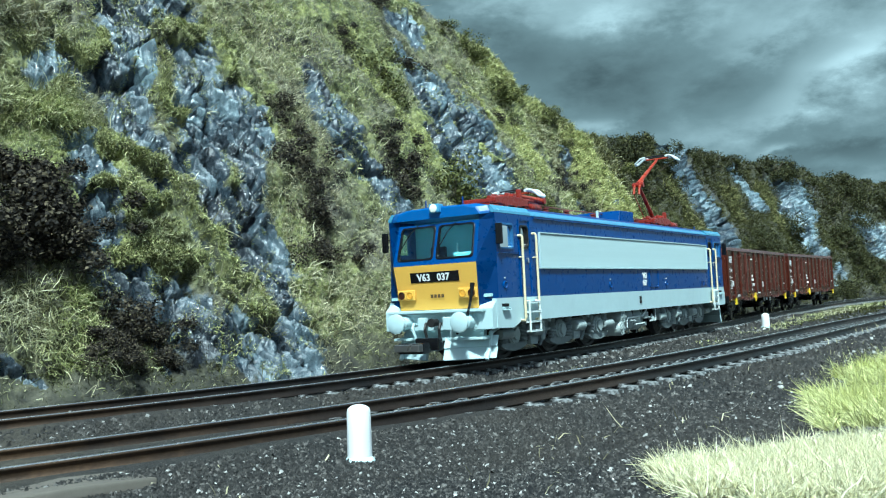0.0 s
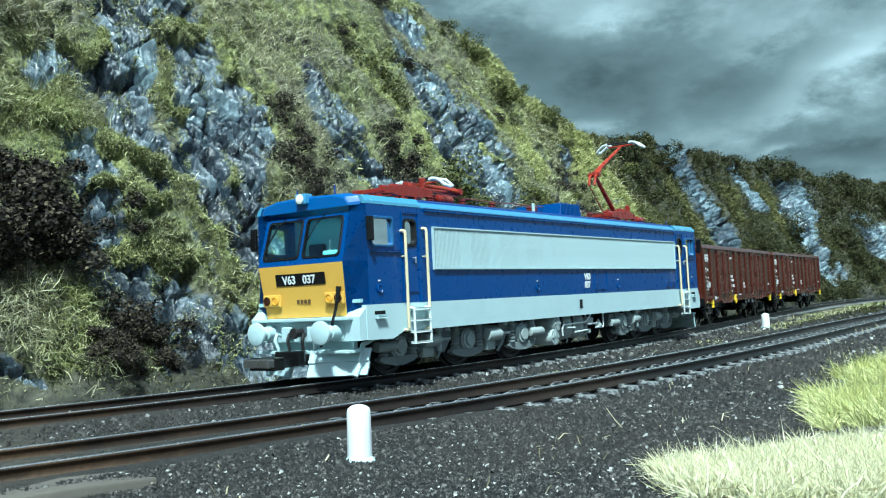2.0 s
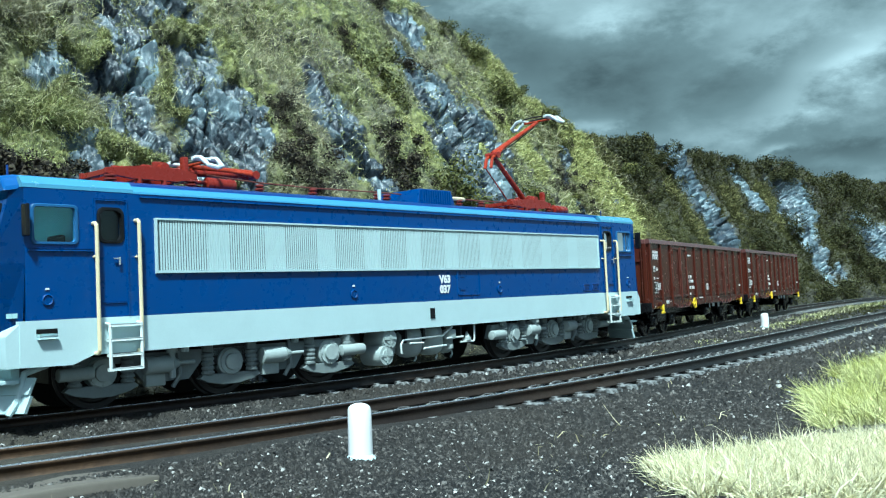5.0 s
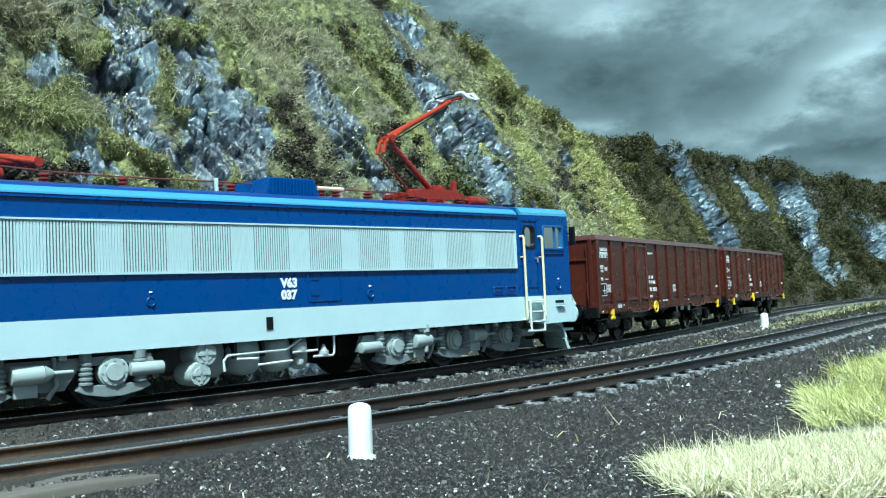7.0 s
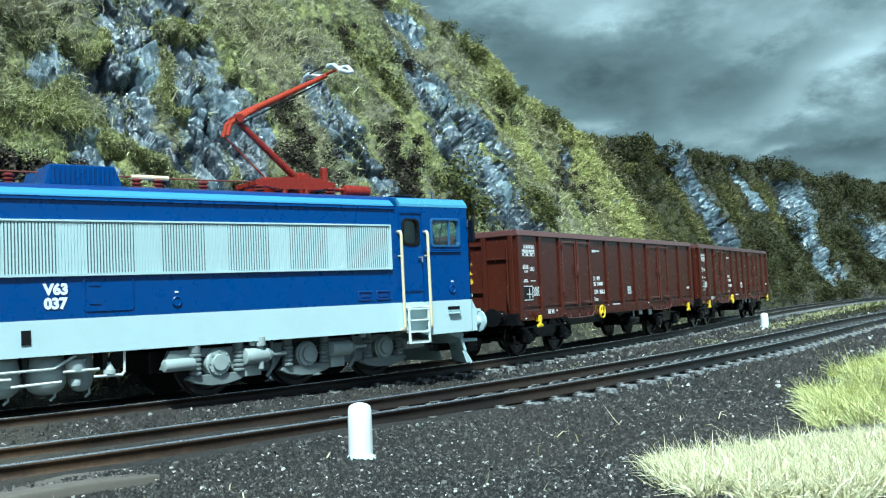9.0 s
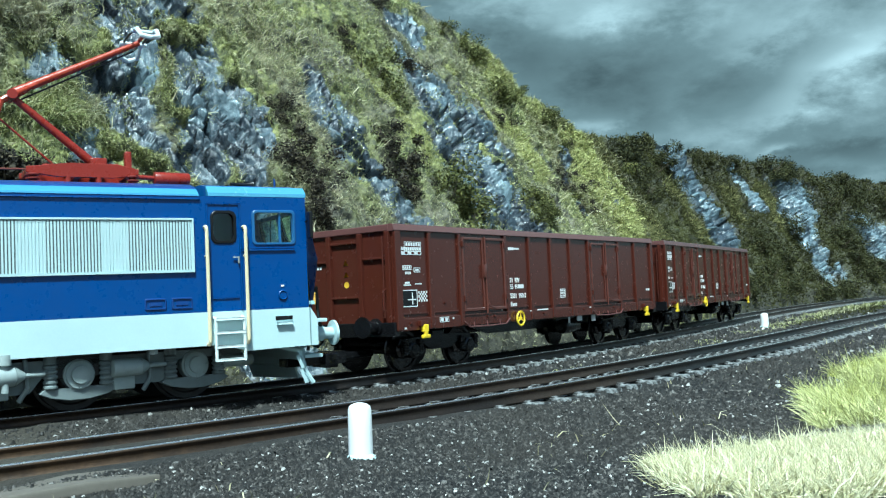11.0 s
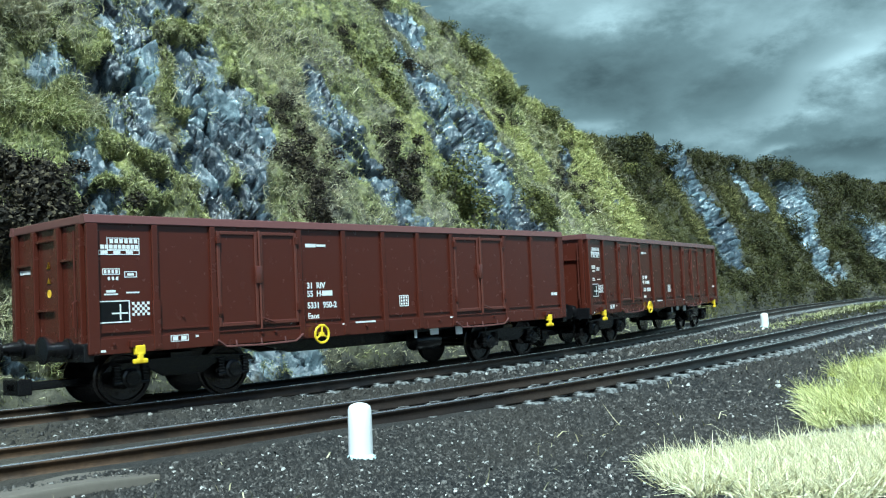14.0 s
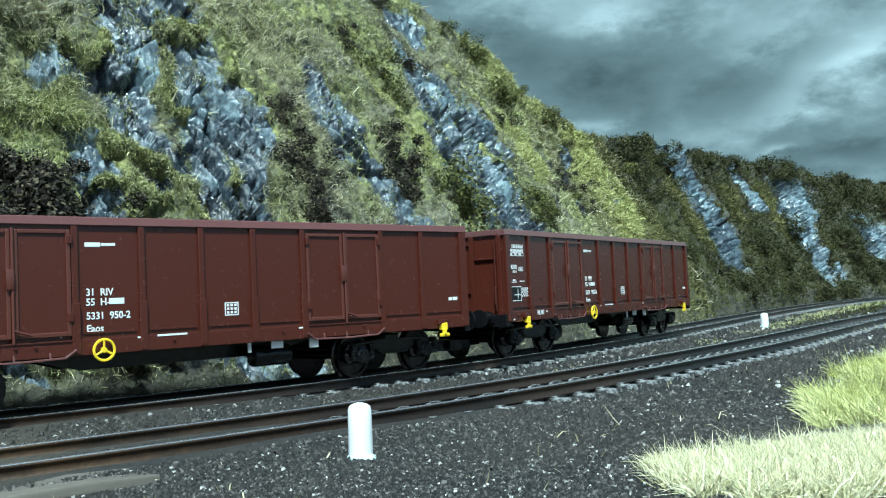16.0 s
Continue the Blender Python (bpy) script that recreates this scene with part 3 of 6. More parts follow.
def build_track(near, label):
    track = thing("railway_track", label, "railway track", group="model railway tracks")
    s = np.concatenate([np.arange(-14, 60, 0.5), np.arange(60, 190, 2.0)])
    for y in (-0.75, 0.75):
        rail = sweep("rail", RAIL_FOOT, (near, y), track, M_RAIL, s)
        sweep("rail_head", RAIL_HEAD, (near, y), rail, M_RAILHEAD, s)
    me = sleeper_mesh()
    rng = random.Random(5 + near)
    for k in range(215):
        sk = -13 + 0.63 * k
        x, y, h = line(sk, float(near_offset(sk)) if near else 0.0)
        if near:
            x2, y2, _ = line(sk + 0.3, float(near_offset(sk + 0.3)))
            h = math.atan2(y2 - y, x2 - x)
        ob = new("sleeper", me)
        ob.parent = track
        ob.matrix_basis = Matrix.Translation((float(x), float(y), -0.18 + rng.uniform(-0.012, 0.008))) @ Matrix.Rotation(float(h) + rng.uniform(-0.02, 0.02), 4, "Z")
    return track


build_track(0, "model track with rusty rails at the hill foot")
build_track(1, "model track with dark rails and black plastic sleepers")


def build_post(s, n, height, r, lean):
    x, y, h = line(s, n)
    post = thing("marker_post", "small white trackside marker post with rounded top", "marker post", float(x), float(y), -0.32, math.degrees(float(h)) + 20, "white marker posts")
    bm = bmesh.new()
    lathe(bm, (0, 0, 0), (lean, 0, 1), [(-0.1, r * 1.02), (0.0, r * 1.02), (height * 0.5, r), (height - r * 0.55, r * 0.97), (height - r * 0.3, r * 0.88), (height - r * 0.1, r * 0.6), (height, r * 0.2)], 24)
    part("stone", bm, M_WHITE, post, smooth=True)
    bm = bmesh.new()
    lathe(bm, (0, 0, 0), (0, 0, 1), [(-0.1, r * 1.25), (0.01, r * 1.22), (0.03, r * 1.12), (0.05, r * 1.0)], 18)
    for v in bm.verts:
        v.co.x *= 1 + 0.25 * noise.noise(v.co * 9)
        v.co.y *= 1 + 0.25 * noise.noise(v.co * 9 + Vector((3, 1, 0)))
    part("base", bm, paint("glue_white", (0.62, 0.78, 0.80), 0.35), post, "smeared pale glue base", smooth=True)


build_post(4.55, -7.15, 0.66, 0.145, 0.02)
build_post(34.8, -2.32, 0.60, 0.17, 0.0)


# ---- train ----
TRAVEL = [(0, 12.02), (1, 9.98), (2, 7.93), (3, 5.86), (4, 3.77), (6.5, -1.52), (7.5, -3.60), (9, -6.75), (11.5, -12.17), (12.5, -14.28), (14, -17.38), (15, -19.46), (16, -21.54)]
LOCO_C, WAGON_C, WAGON2_C = 9.35, 27.07, 41.34


def ahead(t):
    return float(np.interp(t, [r[0] for r in TRAVEL], [r[1] for r in TRAVEL]))


def bend(s):
    return CURVE * min(1, max(0, (EASE_B - s) / (EASE_B - EASE_A)))


def slack(t):
    """The locomotive eases back on its coupling in the curve."""
    return float(np.interp(t, (9, 11.5, 13), (0, 0.08, 0.10)))


def vehicle_pose(t, centre, reach):
    s = ahead(t) + centre + (slack(t) if centre == LOCO_C else 0.0)
    x, y, h = (float(v) for v in line(s, reach * reach * bend(s) / 2))
    return pose(x * S, y * S, 0, 0, 0, math.degrees(h))


def patch(bm, a, b, c, d, thick, holes=()):
    """A plate between corners a b c d (round the outside face), with rectangular holes given as u0, u1, v0, v1."""
    a, b, c, d = (Vector(p) for p in (a, b, c, d))
    nrm = (b - a).cross(d - a).normalized()
    us = sorted({0.0, 1.0, *[h[k] for h in holes for k in (0, 1)]})
    vs = sorted({0.0, 1.0, *[h[k] for h in holes for k in (2, 3)]})
    at = {}

    def vert(i, j, back):
        if (i, j, back) not in at:
            u, v = us[i], vs[j]
            p = a.lerp(b, u).lerp(d.lerp(c, u), v)
            at[i, j, back] = bm.verts.new(p - nrm * thick * back)
        return at[i, j, back]

    def solid(i, j):
        if not (0 <= i < len(us) - 1 and 0 <= j < len(vs) - 1):
            return False
        u, v = (us[i] + us[i + 1]) / 2, (vs[j] + vs[j + 1]) / 2
        return not any(h[0] < u < h[1] and h[2] < v < h[3] for h in holes)

    for i in range(len(us) - 1):
        for j in range(len(vs) - 1):
            if not solid(i, j):
                continue
            q = [(i, j), (i + 1, j), (i + 1, j + 1), (i, j + 1)]
            bm.faces.new([vert(*p, 0) for p in q])
            bm.faces.new([vert(*p, 1) for p in reversed(q)])
            for k, (di, dj) in enumerate(((0, -1), (1, 0), (0, 1), (-1, 0))):
                if not solid(i + di, j + dj):
                    p, r = q[k], q[(k + 1) % 4]
                    bm.faces.new([vert(*p, 0), vert(*p, 1), vert(*r, 1), vert(*r, 0)])
    return bm


def ring(bm, at, w, h, radius, border, proud, depth, seg=5):
    """A rounded frame; at(u, v, out) gives the place u across, v up and out of the surface; the opening is w by h about 0."""
    def outline(w2, h2, r):
        pts = []
        for cx, cy, a0 in ((w2 - r, h2 - r, 0), (-w2 + r, h2 - r, 90), (-w2 + r, -h2 + r, 180), (w2 - r, -h2 + r, 270)):
            for k in range(seg + 1):
                a = radians(a0 + 90 * k / seg)
                pts.append((cx + r * math.cos(a), cy + r * math.sin(a)))
        return pts

    inner, outer = outline(w / 2, h / 2, radius), outline(w / 2 + border, h / 2 + border, min(radius + border, radius * 0.6 + border))
    loops = [[bm.verts.new(at(u, v, o)) for u, v in pts] for pts, o in ((outer, -depth), (outer, proud * 0.6), ([(a * 0.3 + c * 0.7, b * 0.3 + d * 0.7) for (a, b), (c, d) in zip(inner, outer)], proud), (inner, proud), (inner, -depth))]
    k = len(inner)
    for p, q in zip(loops, loops[1:] + loops[:1]):
        for i in range(k):
            bm.faces.new((p[i], p[(i + 1) % k], q[(i + 1) % k], q[i]))
    bmesh.ops.recalc_face_normals(bm, faces=bm.faces[:])
    return bm


def lettering(text, size, m, material, parent, label="", stretch=1.0, bold=0.0):
    cu = bpy.data.curves.new("lettering", "FONT")
    cu.body, cu.size, cu.extrude, cu.resolution_u, cu.offset = text, size, 0.004, 3, bold
    cu.space_line = 0.95
    tmp = bpy.data.objects.new("tmp", cu)
    scene.collection.objects.link(tmp)
    me = bpy.data.meshes.new_from_object(tmp.evaluated_get(bpy.context.evaluated_depsgraph_get()))
    bpy.data.objects.remove(tmp)
    me.transform(m @ Matrix.Diagonal((stretch, 1, 1, 1)))
    me.materials.clear()
    me.name = "lettering"
    return mesh_object("lettering", me, material, parent, label)


SIDE_TURN = {-1: Matrix.Rotation(radians(90), 4, "X"), 1: Matrix.Rotation(radians(180), 4, "Z") @ Matrix.Rotation(radians(90), 4, "X")}


def wheelset(radius, parent, x, material=M_DARK):
    """Two wheels with flanges on an axle, at the axle's height."""
    bm = bmesh.new()
    for side in (-1, 1):
        lathe(bm, (0, side * 0.66, 0), (0, side, 0), [(0, radius * 0.3), (0, radius + 0.035), (0.03, radius + 0.035), (0.045, radius), (0.15, radius - 0.008), (0.15, radius * 0.84), (0.11, radius * 0.8), (0.10, radius * 0.42), (0.15, radius * 0.34), (0.19, radius * 0.2)], 28)
        for k in range(6):
            a = k * math.pi / 3
            box(bm, math.cos(a) * radius * 0.62 - 0.03, math.cos(a) * radius * 0.62 + 0.03, side * 0.76 - 0.012, side * 0.76 + 0.012, math.sin(a) * radius * 0.62 - 0.03, math.sin(a) * radius * 0.62 + 0.03)
    rod(bm, (0, -0.9, 0), (0, 0.9, 0), 0.09)
    ob = part("wheelset", bm, material, parent, "dark steel wheels on an axle", smooth=True)
    ob.location = (x, 0, radius)
    return ob


def spring(bm, x, y, z0, z1, r, turns=5):
    step = (z1 - z0) / turns
    lathe(bm, (x, y, z0), (0, 0, 1), [p for k in range(turns) for p in ((k * step, r * 0.78), (k * step + step * 0.25, r), (k * step + step * 0.6, r), (k * step + step * 0.85, r * 0.78))], 12)


# ---- locomotive ----
def build_loco():
    loco = thing("electric_locomotive", "blue electric locomotive model with grey stripe and yellow nose", "locomotive")
    c = LOCO_C

    def X(lx):
        return lx - c

    x_cab, x_end = X(0.46), X(18.44)
    span = x_end - x_cab

    def hole(lx0, lx1, z0, z1, za=1.5, zb=3.48):
        return ((X(lx0) - x_cab) / span, (X(lx1) - x_cab) / span, (z0 - za) / (zb - za), (z1 - za) / (zb - za))

    cab_windows = [(0.58, 1.26, 2.66, 3.22), (17.45, 18.20, 2.66, 3.22)]
    door_windows = [(1.64, 2.02, 2.70, 3.20), (16.72, 17.10, 2.70, 3.20)]
    holes = [hole(*w) for w in cab_windows + door_windows]
    for side in (-1, 1):
        y = 1.5 * side

        def ordered(pts):
            return pts if side < 0 else [pts[1], pts[0], pts[3], pts[2]]

        hs = holes if side < 0 else [(1 - h[1], 1 - h[0], h[2], h[3]) for h in holes]
        bm = patch(bmesh.new(), *ordered([(x_cab, y, 1.5), (x_end, y, 1.5), (x_end, y, 3.48), (x_cab, y, 3.48)]), 0.08, hs)
        wall = part("side_wall", bm, M_BLUE, loco, "blue side wall")
        bm = prism(bmesh.new(), [(X(0.36), 1.5), (X(0.36), 0.82), (X(1.15), 0.80), (X(1.5), 0.93), (X(16.9), 0.93), (X(17.25), 0.80), (X(18.45), 0.82), (X(18.45), 1.5)], y, y - 0.12 * side)
        part("skirt", bm, M_GREY, loco, "pale grey lower stripe")
        o = side * 1.503
        # louvred grille
        bm = box(bmesh.new(), X(2.60), X(16.38), o, o + 0.02 * side, 2.18, 3.09, 0.006)
        grille = part("grille", bm, M_GRILLE, loco, "pale grey ribbed grille panel")
        bm = bmesh.new()
        for z in (2.185, 3.065):
            box(bm, X(2.60), X(16.38), o + 0.02 * side, o + 0.055 * side, z, z + 0.03)
        for lx in (2.60, 16.35):
            box(bm, X(lx), X(lx) + 0.03, o + 0.02 * side, o + 0.055 * side, 2.215, 3.065)
        part("grille_frame", bm, M_GREY, grille)
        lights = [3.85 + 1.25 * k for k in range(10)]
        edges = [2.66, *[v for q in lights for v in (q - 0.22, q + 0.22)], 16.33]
        # dark sheets behind the slats carry the shade of the louvre gaps
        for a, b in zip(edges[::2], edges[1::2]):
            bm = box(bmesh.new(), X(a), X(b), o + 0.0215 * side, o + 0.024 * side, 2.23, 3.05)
            part("louvre_opening", bm, M_LOUVRE, grille, "dark grey sheet for shade in the louvre")
        bm = box(bmesh.new(), -0.0145, 0.0145, 0.0, 0.011 * side, 2.22, 3.06)
        slat = part("slat", bm, M_GRILLE, grille)
        slat.location = (X(2.70), o + 0.025 * side, 0)
        for k in range(1, 272):
            q = new("slat", slat.data)
            q.parent = grille
            q.location = (X(2.70) + 0.0502 * k, o + 0.025 * side, 0)
        # upper rail moulding over the grille
        bm = box(bmesh.new(), X(2.35), X(16.5), o, o + 0.03 * side, 3.42, 3.47, 0.008)
        part("moulding", bm, M_BLUE, loco)
        # windows
        for lx0, lx1, z0, z1 in cab_windows + door_windows:
            is_door = (lx0, lx1, z0, z1) in door_windows
            cx, cz = X((lx0 + lx1) / 2), (z0 + z1) / 2
            grow = 0.012 if is_door else 0.0
            bm = ring(bmesh.new(), lambda u, v, out: (cx + u, o + side * out, cz + v), lx1 - lx0 - 0.03 + grow, z1 - z0 - 0.03 + grow, 0.11 if is_door else 0.06, 0.045, 0.025, 0.06)
            part("window_frame", bm, M_BLACK if is_door else M_FRAME, wall, "black rubber window frame" if is_door else "blue-grey window frame")
            if not is_door and lx0 > 9:
                bm = box(bmesh.new(), X(lx0 + 0.48), X(lx0 + 0.51), o - 0.05 * side, o - 0.01 * side, z0, z1)
                part("window_bar", bm, M_FRAME, wall)
            bm = box(bmesh.new(), X(lx0), X(lx1), o - 0.055 * side, o - 0.045 * side, z0, z1)
            part("pane", bm, M_GLASS, wall, "clear cab glass").visible_shadow = False
        # doors: raised outline, handle
        for lx0, lx1, hx in ((1.55, 2.12, 1.95), (16.61, 17.21, 17.15)):
            bm = bmesh.new()
            for q in ((lx0, lx0 + 0.025, 1.52, 3.34), (lx1 - 0.025, lx1, 1.52, 3.34), (lx0, lx1, 3.34, 3.365), (lx0 + 0.06, lx1 - 0.06, 1.72, 1.74)):
                box(bm, X(q[0]), X(q[1]), o - 0.01 * side, o + 0.018 * side, q[2], q[3], 0.004)
            door = part("door", bm, M_BLUE, loco, "narrow blue cab door")
            bm = rod(bmesh.new(), (X(hx) - 0.1, o + 0.04 * side, 2.42), (X(hx), o + 0.04 * side, 2.42), 0.014)
            rod(bm, (X(hx), o + 0.045 * side, 2.44), (X(hx), o + 0.045 * side, 2.32), 0.016)
            part("door_handle", bm, M_SILVER, door, "silver door handle")
        # sill line under the cab windows
        for lx0, lx1 in ((0.5, 1.5), (17.22, 18.2)):
            part("sill", box(bmesh.new(), X(lx0), X(lx1), o, o + 0.03 * side, 2.535, 2.57, 0.008), M_BLUE, wall)
        # handrails
        for lx, z1 in ((1.53, 2.97), (2.26, 3.04), (16.58, 2.95), (17.26, 2.95)):
            yo = side * 1.62
            bm = pipe(bmesh.new(), [(X(lx), side * 1.5, z1), (X(lx), yo - 0.03 * side, z1), (X(lx), yo, z1 - 0.05), (X(lx), yo, 1.0), (X(lx), yo - 0.03 * side, 0.95), (X(lx), side * 1.48, 0.95)], 0.032)
            rod(bm, (X(lx), side * 1.5, 2.45), (X(lx), yo, 2.45), 0.02)
            part("handrail", bm, M_CREAM, loco, "cream handrail", smooth=True)
        # steps
        for lx0, lx1 in ((1.70, 2.24), (16.68, 17.18)):
            bm = bmesh.new()
            for lx in (lx0, lx1):
                pipe(bm, [(X(lx), side * 1.52, 1.40), (X(lx), side * 1.64, 1.38), (X(lx), side * 1.64, 0.66)], 0.028)
            ladder = part("step_ladder", bm, M_WHITEGREY, loco, "white step ladder")
            for z in (1.37, 1.14, 0.90, 0.68):
                bm = box(bmesh.new(), X(lx0), X(lx1), side * 1.53, side * 1.67, z - 0.02, z + 0.02, 0.006)
                part("step", bm, M_WHITEGREY, ladder)
        # small fittings on the side
        for lx, z in ((7.05, 1.72), (11.84, 1.71), (0.78, 1.80), (17.95, 1.74)):
            bm = lathe(bmesh.new(), (X(lx), o, z), (0, side, 0), [(0, 0.09), (0.02, 0.09), (0.03, 0.075), (0.012, 0.062), (0.012, 0.01)], 16)
            part("filler_cap", bm, M_BLUE, wall, smooth=True)
            bm = box(bmesh.new(), X(lx) - 0.03, X(lx) + 0.03, o, o + 0.012 * side, z + 0.15, z + 0.18)
            part("marking", bm, M_MARK, wall, "small white mark")
        bm = bmesh.new()
        ring(bm, lambda u, v, out: (X(10.69) + u, o + side * out, 1.88 + v), 0.78, 0.52, 0.07, 0.025, 0.016, 0.01)
        for z in (1.72, 2.02):
            box(bm, X(10.37), X(10.55), o, o + 0.012 * side, z, z + 0.02)
        part("hatch", bm, M_BLUE, wall)
        for lx in (15.72, 16.16):
            bm = ring(bmesh.new(), lambda u, v, out: (X(lx) + u, o + side * out, 1.67 + v), 0.30, 0.14, 0.01, 0.025, 0.02, 0.01)
            box(bm, X(lx) - 0.10, X(lx) + 0.10, *sorted((o, o + 0.012 * side)), 1.64, 1.70)
            part("data_plate", bm, M_NAVY, wall, "dark blue framed data plate")
        part("vent", box(bmesh.new(), X(9.32), X(9.46), o, o + 0.012 * side, 1.12, 1.35, 0.004), M_BLACK, loco, "small black vent")
        for lx in (0.62, 17.82):
            part("step_slot", box(bmesh.new(), X(lx) - 0.02, X(lx) + 0.30, o, o + 0.01 * side, 1.30, 1.37), M_BLACK, loco, "dark foot slot")
            part("slot_lip", box(bmesh.new(), X(lx), X(lx) + 0.28, o, o + 0.07 * side, 1.22, 1.27, 0.01), M_GREY, loco)
        m = Matrix.Translation((X(9.67 if side < 0 else 10.07), side * 1.512, 1.90)) @ SIDE_TURN[side]
        lettering("V63", 0.235, m, M_MARK, wall, "white running number", 0.98, 0.013)
        m = Matrix.Translation((X(9.67 if side < 0 else 10.07), side * 1.512, 1.675)) @ SIDE_TURN[side]
        lettering("037", 0.235, m, M_MARK, wall, "white running number", 0.98, 0.013)

    # roof
    bm = bmesh.new()
    sect = [(-1.36, 3.60), (-1.30, 3.66), (-1.0, 3.74), (0, 3.78), (1.0, 3.74), (1.30, 3.66), (1.36, 3.60)]
    ends = [[bm.verts.new((x, y, z)) for y, z in sect] for x in (X(2.2), X(16.5))]
    for i in range(len(sect) - 1):
        bm.faces.new((ends[0][i], ends[1][i], ends[1][i + 1], ends[0][i + 1]))
    bm.faces.new(ends[0]), bm.faces.new(ends[1][::-1])
    bm.faces.new((ends[0][0], ends[0][-1], ends[1][-1], ends[1][0]))
    roof = part("roof", bm, M_NAVY, loco, "dark blue roof")
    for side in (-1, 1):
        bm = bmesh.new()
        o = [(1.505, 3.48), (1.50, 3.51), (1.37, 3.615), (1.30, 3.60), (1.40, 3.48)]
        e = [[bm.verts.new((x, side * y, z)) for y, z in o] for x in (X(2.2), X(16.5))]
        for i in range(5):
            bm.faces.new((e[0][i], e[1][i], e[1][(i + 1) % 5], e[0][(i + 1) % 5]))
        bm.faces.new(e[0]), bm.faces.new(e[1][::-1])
        part("cantrail", bm, M_SHEENBLUE, loco, "blue roof edge, sky sheen in its colour")

    # cab ends
    for end in (-1, 1):
        base = X(0.0) if end < 0 else X(18.90)

        def P(d, y, z):
            return (base - end * d, y, z)

        def face(bm, pts, thick, hs=()):
            if end > 0:
                pts = [pts[1], pts[0], pts[3], pts[2]]
                hs = [(1 - h[1], 1 - h[0], h[2], h[3]) for h in hs]
            return patch(bm, *pts, thick, hs)

        # across the front, from the hill side (y > 0) to the near side
        lev = {0.95: (0.27, 1.10), 1.30: (0.25, 1.10), 2.36: (0.10, 1.16), 2.44: (0.12, 1.17), 3.34: (0.38, 1.13), 3.50: (0.41, 1.11)}

        def strip(z0, z1, hs=(), inset=0.0):
            (d0, y0), (d1, y1) = lev[z0], lev[z1]
            return [P(d0, y0 - inset, z0), P(d0, -y0 + inset, z0), P(d1, -y1 + inset, z1), P(d1, y1 - inset, z1)]

        bm = face(bmesh.new(), strip(1.30, 2.36), 0.06)
        nose = part("nose_panel", bm, M_YELLOW, loco, "yellow nose panel")
        bm = face(bmesh.new(), strip(2.36, 2.44), 0.06)
        part("nose_ridge", bm, M_BLUE, loco)
        win = [(0.05, 0.475, 0.06, 0.93), (0.525, 0.95, 0.06, 0.93)]
        bm = face(bmesh.new(), strip(2.44, 3.34), 0.06, win)
        screen = part("windscreen_surround", bm, M_BLUE, loco, "blue windscreen surround")
        a, b, c2, d2 = (Vector(p) for p in strip(2.44, 3.34))
        for u0, u1, v0, v1 in win:
            def uv(u, v):
                return a.lerp(b, u).lerp(d2.lerp(c2, u), v)
            inward = Vector((-end * 0.03, 0, 0))
            bm = patch(bmesh.new(), *[uv(*q) + inward for q in (((u0, v0), (u1, v0), (u1, v1), (u0, v1)) if end < 0 else ((u1, v0), (u0, v0), (u0, v1), (u1, v1)))], 0.012)
            part("windscreen", bm, M_GLASS, screen, "clear windscreen glass").visible_shadow = False
            mu, mv = (u0 + u1) / 2, (v0 + v1) / 2
            wide, tall = (uv(u1, mv) - uv(u0, mv)).length, (uv(mu, v1) - uv(mu, v0)).length
            bm = ring(bmesh.new(), lambda u, v, out: uv(mu + u * (u1 - u0) / wide, mv + v * (v1 - v0) / tall) - inward * (out / 0.03), wide - 0.05, tall - 0.05, 0.085, 0.045, 0.022, 0.05)
            part("rubber_seal", bm, M_BLACK, screen, "black rubber seal")
            bm = pipe(bmesh.new(), [uv(u0 + 0.22, 1.0) + inward * -2, uv(u0 + 0.12, 0.75) + inward * -2, uv(u0 + 0.02, 0.30) + inward * -2], 0.014, 6)
            part("wiper", bm, M_BLACK, screen, "black wiper")
        # slanted corner panels
        side_d = 0.46
        for side in (-1, 1):
            zs = sorted(lev)
            bm = bmesh.new()
            rows = []
            for z in zs[1:]:
                d, yw = lev[z]
                sd = side_d - 0.1 * (1 if z in (0.95, 1.30) else 0)
                rows.append((bm.verts.new(P(d, side * yw, z)), bm.verts.new(P(sd if z > 1.4 else 0.40, side * 1.5, z))))
            for p, q in zip(rows, rows[1:]):
                bm.faces.new((p[0], p[1], q[1], q[0]))
            bmesh.ops.solidify(bm, geom=bm.faces[:], thickness=0.05)
            part("corner_panel", bm, M_BLUE, loco, "slanted blue cab corner")
            bm = bmesh.new()
            tip = 0.16 if end < 0 else 0.29
            prism(bm, [(P(tip, 0, 0)[0], 0.82), (P(tip, 0, 0)[0], 1.28), (P(0.42, 0, 0)[0], 1.5), (P(0.42, 0, 0)[0], 0.82)], side * 1.12, side * 1.49)
            part("skirt_corner", bm, M_GREY, loco)
            # rear-view mirror
            bm = box(bmesh.new(), *sorted((P(0.40, 0, 0)[0], P(0.46, 0, 0)[0])), *sorted((side * 1.53, side * 1.70)), 2.74, 3.22, 0.018)
            rod(bm, (P(0.46, 0, 0)[0], side * 1.48, 3.05), (P(0.46, 0, 0)[0], side * 1.56, 3.05), 0.02)
            part("mirror", bm, M_BLACK, loco, "black wing mirror")
        # cab roof with visor
        bm = bmesh.new()
        out = [(-1.50, 3.48), (-1.49, 3.54), (-1.38, 3.66), (-1.0, 3.735), (0, 3.76), (1.0, 3.735), (1.38, 3.66), (1.49, 3.54), (1.50, 3.48)]
        loops = []
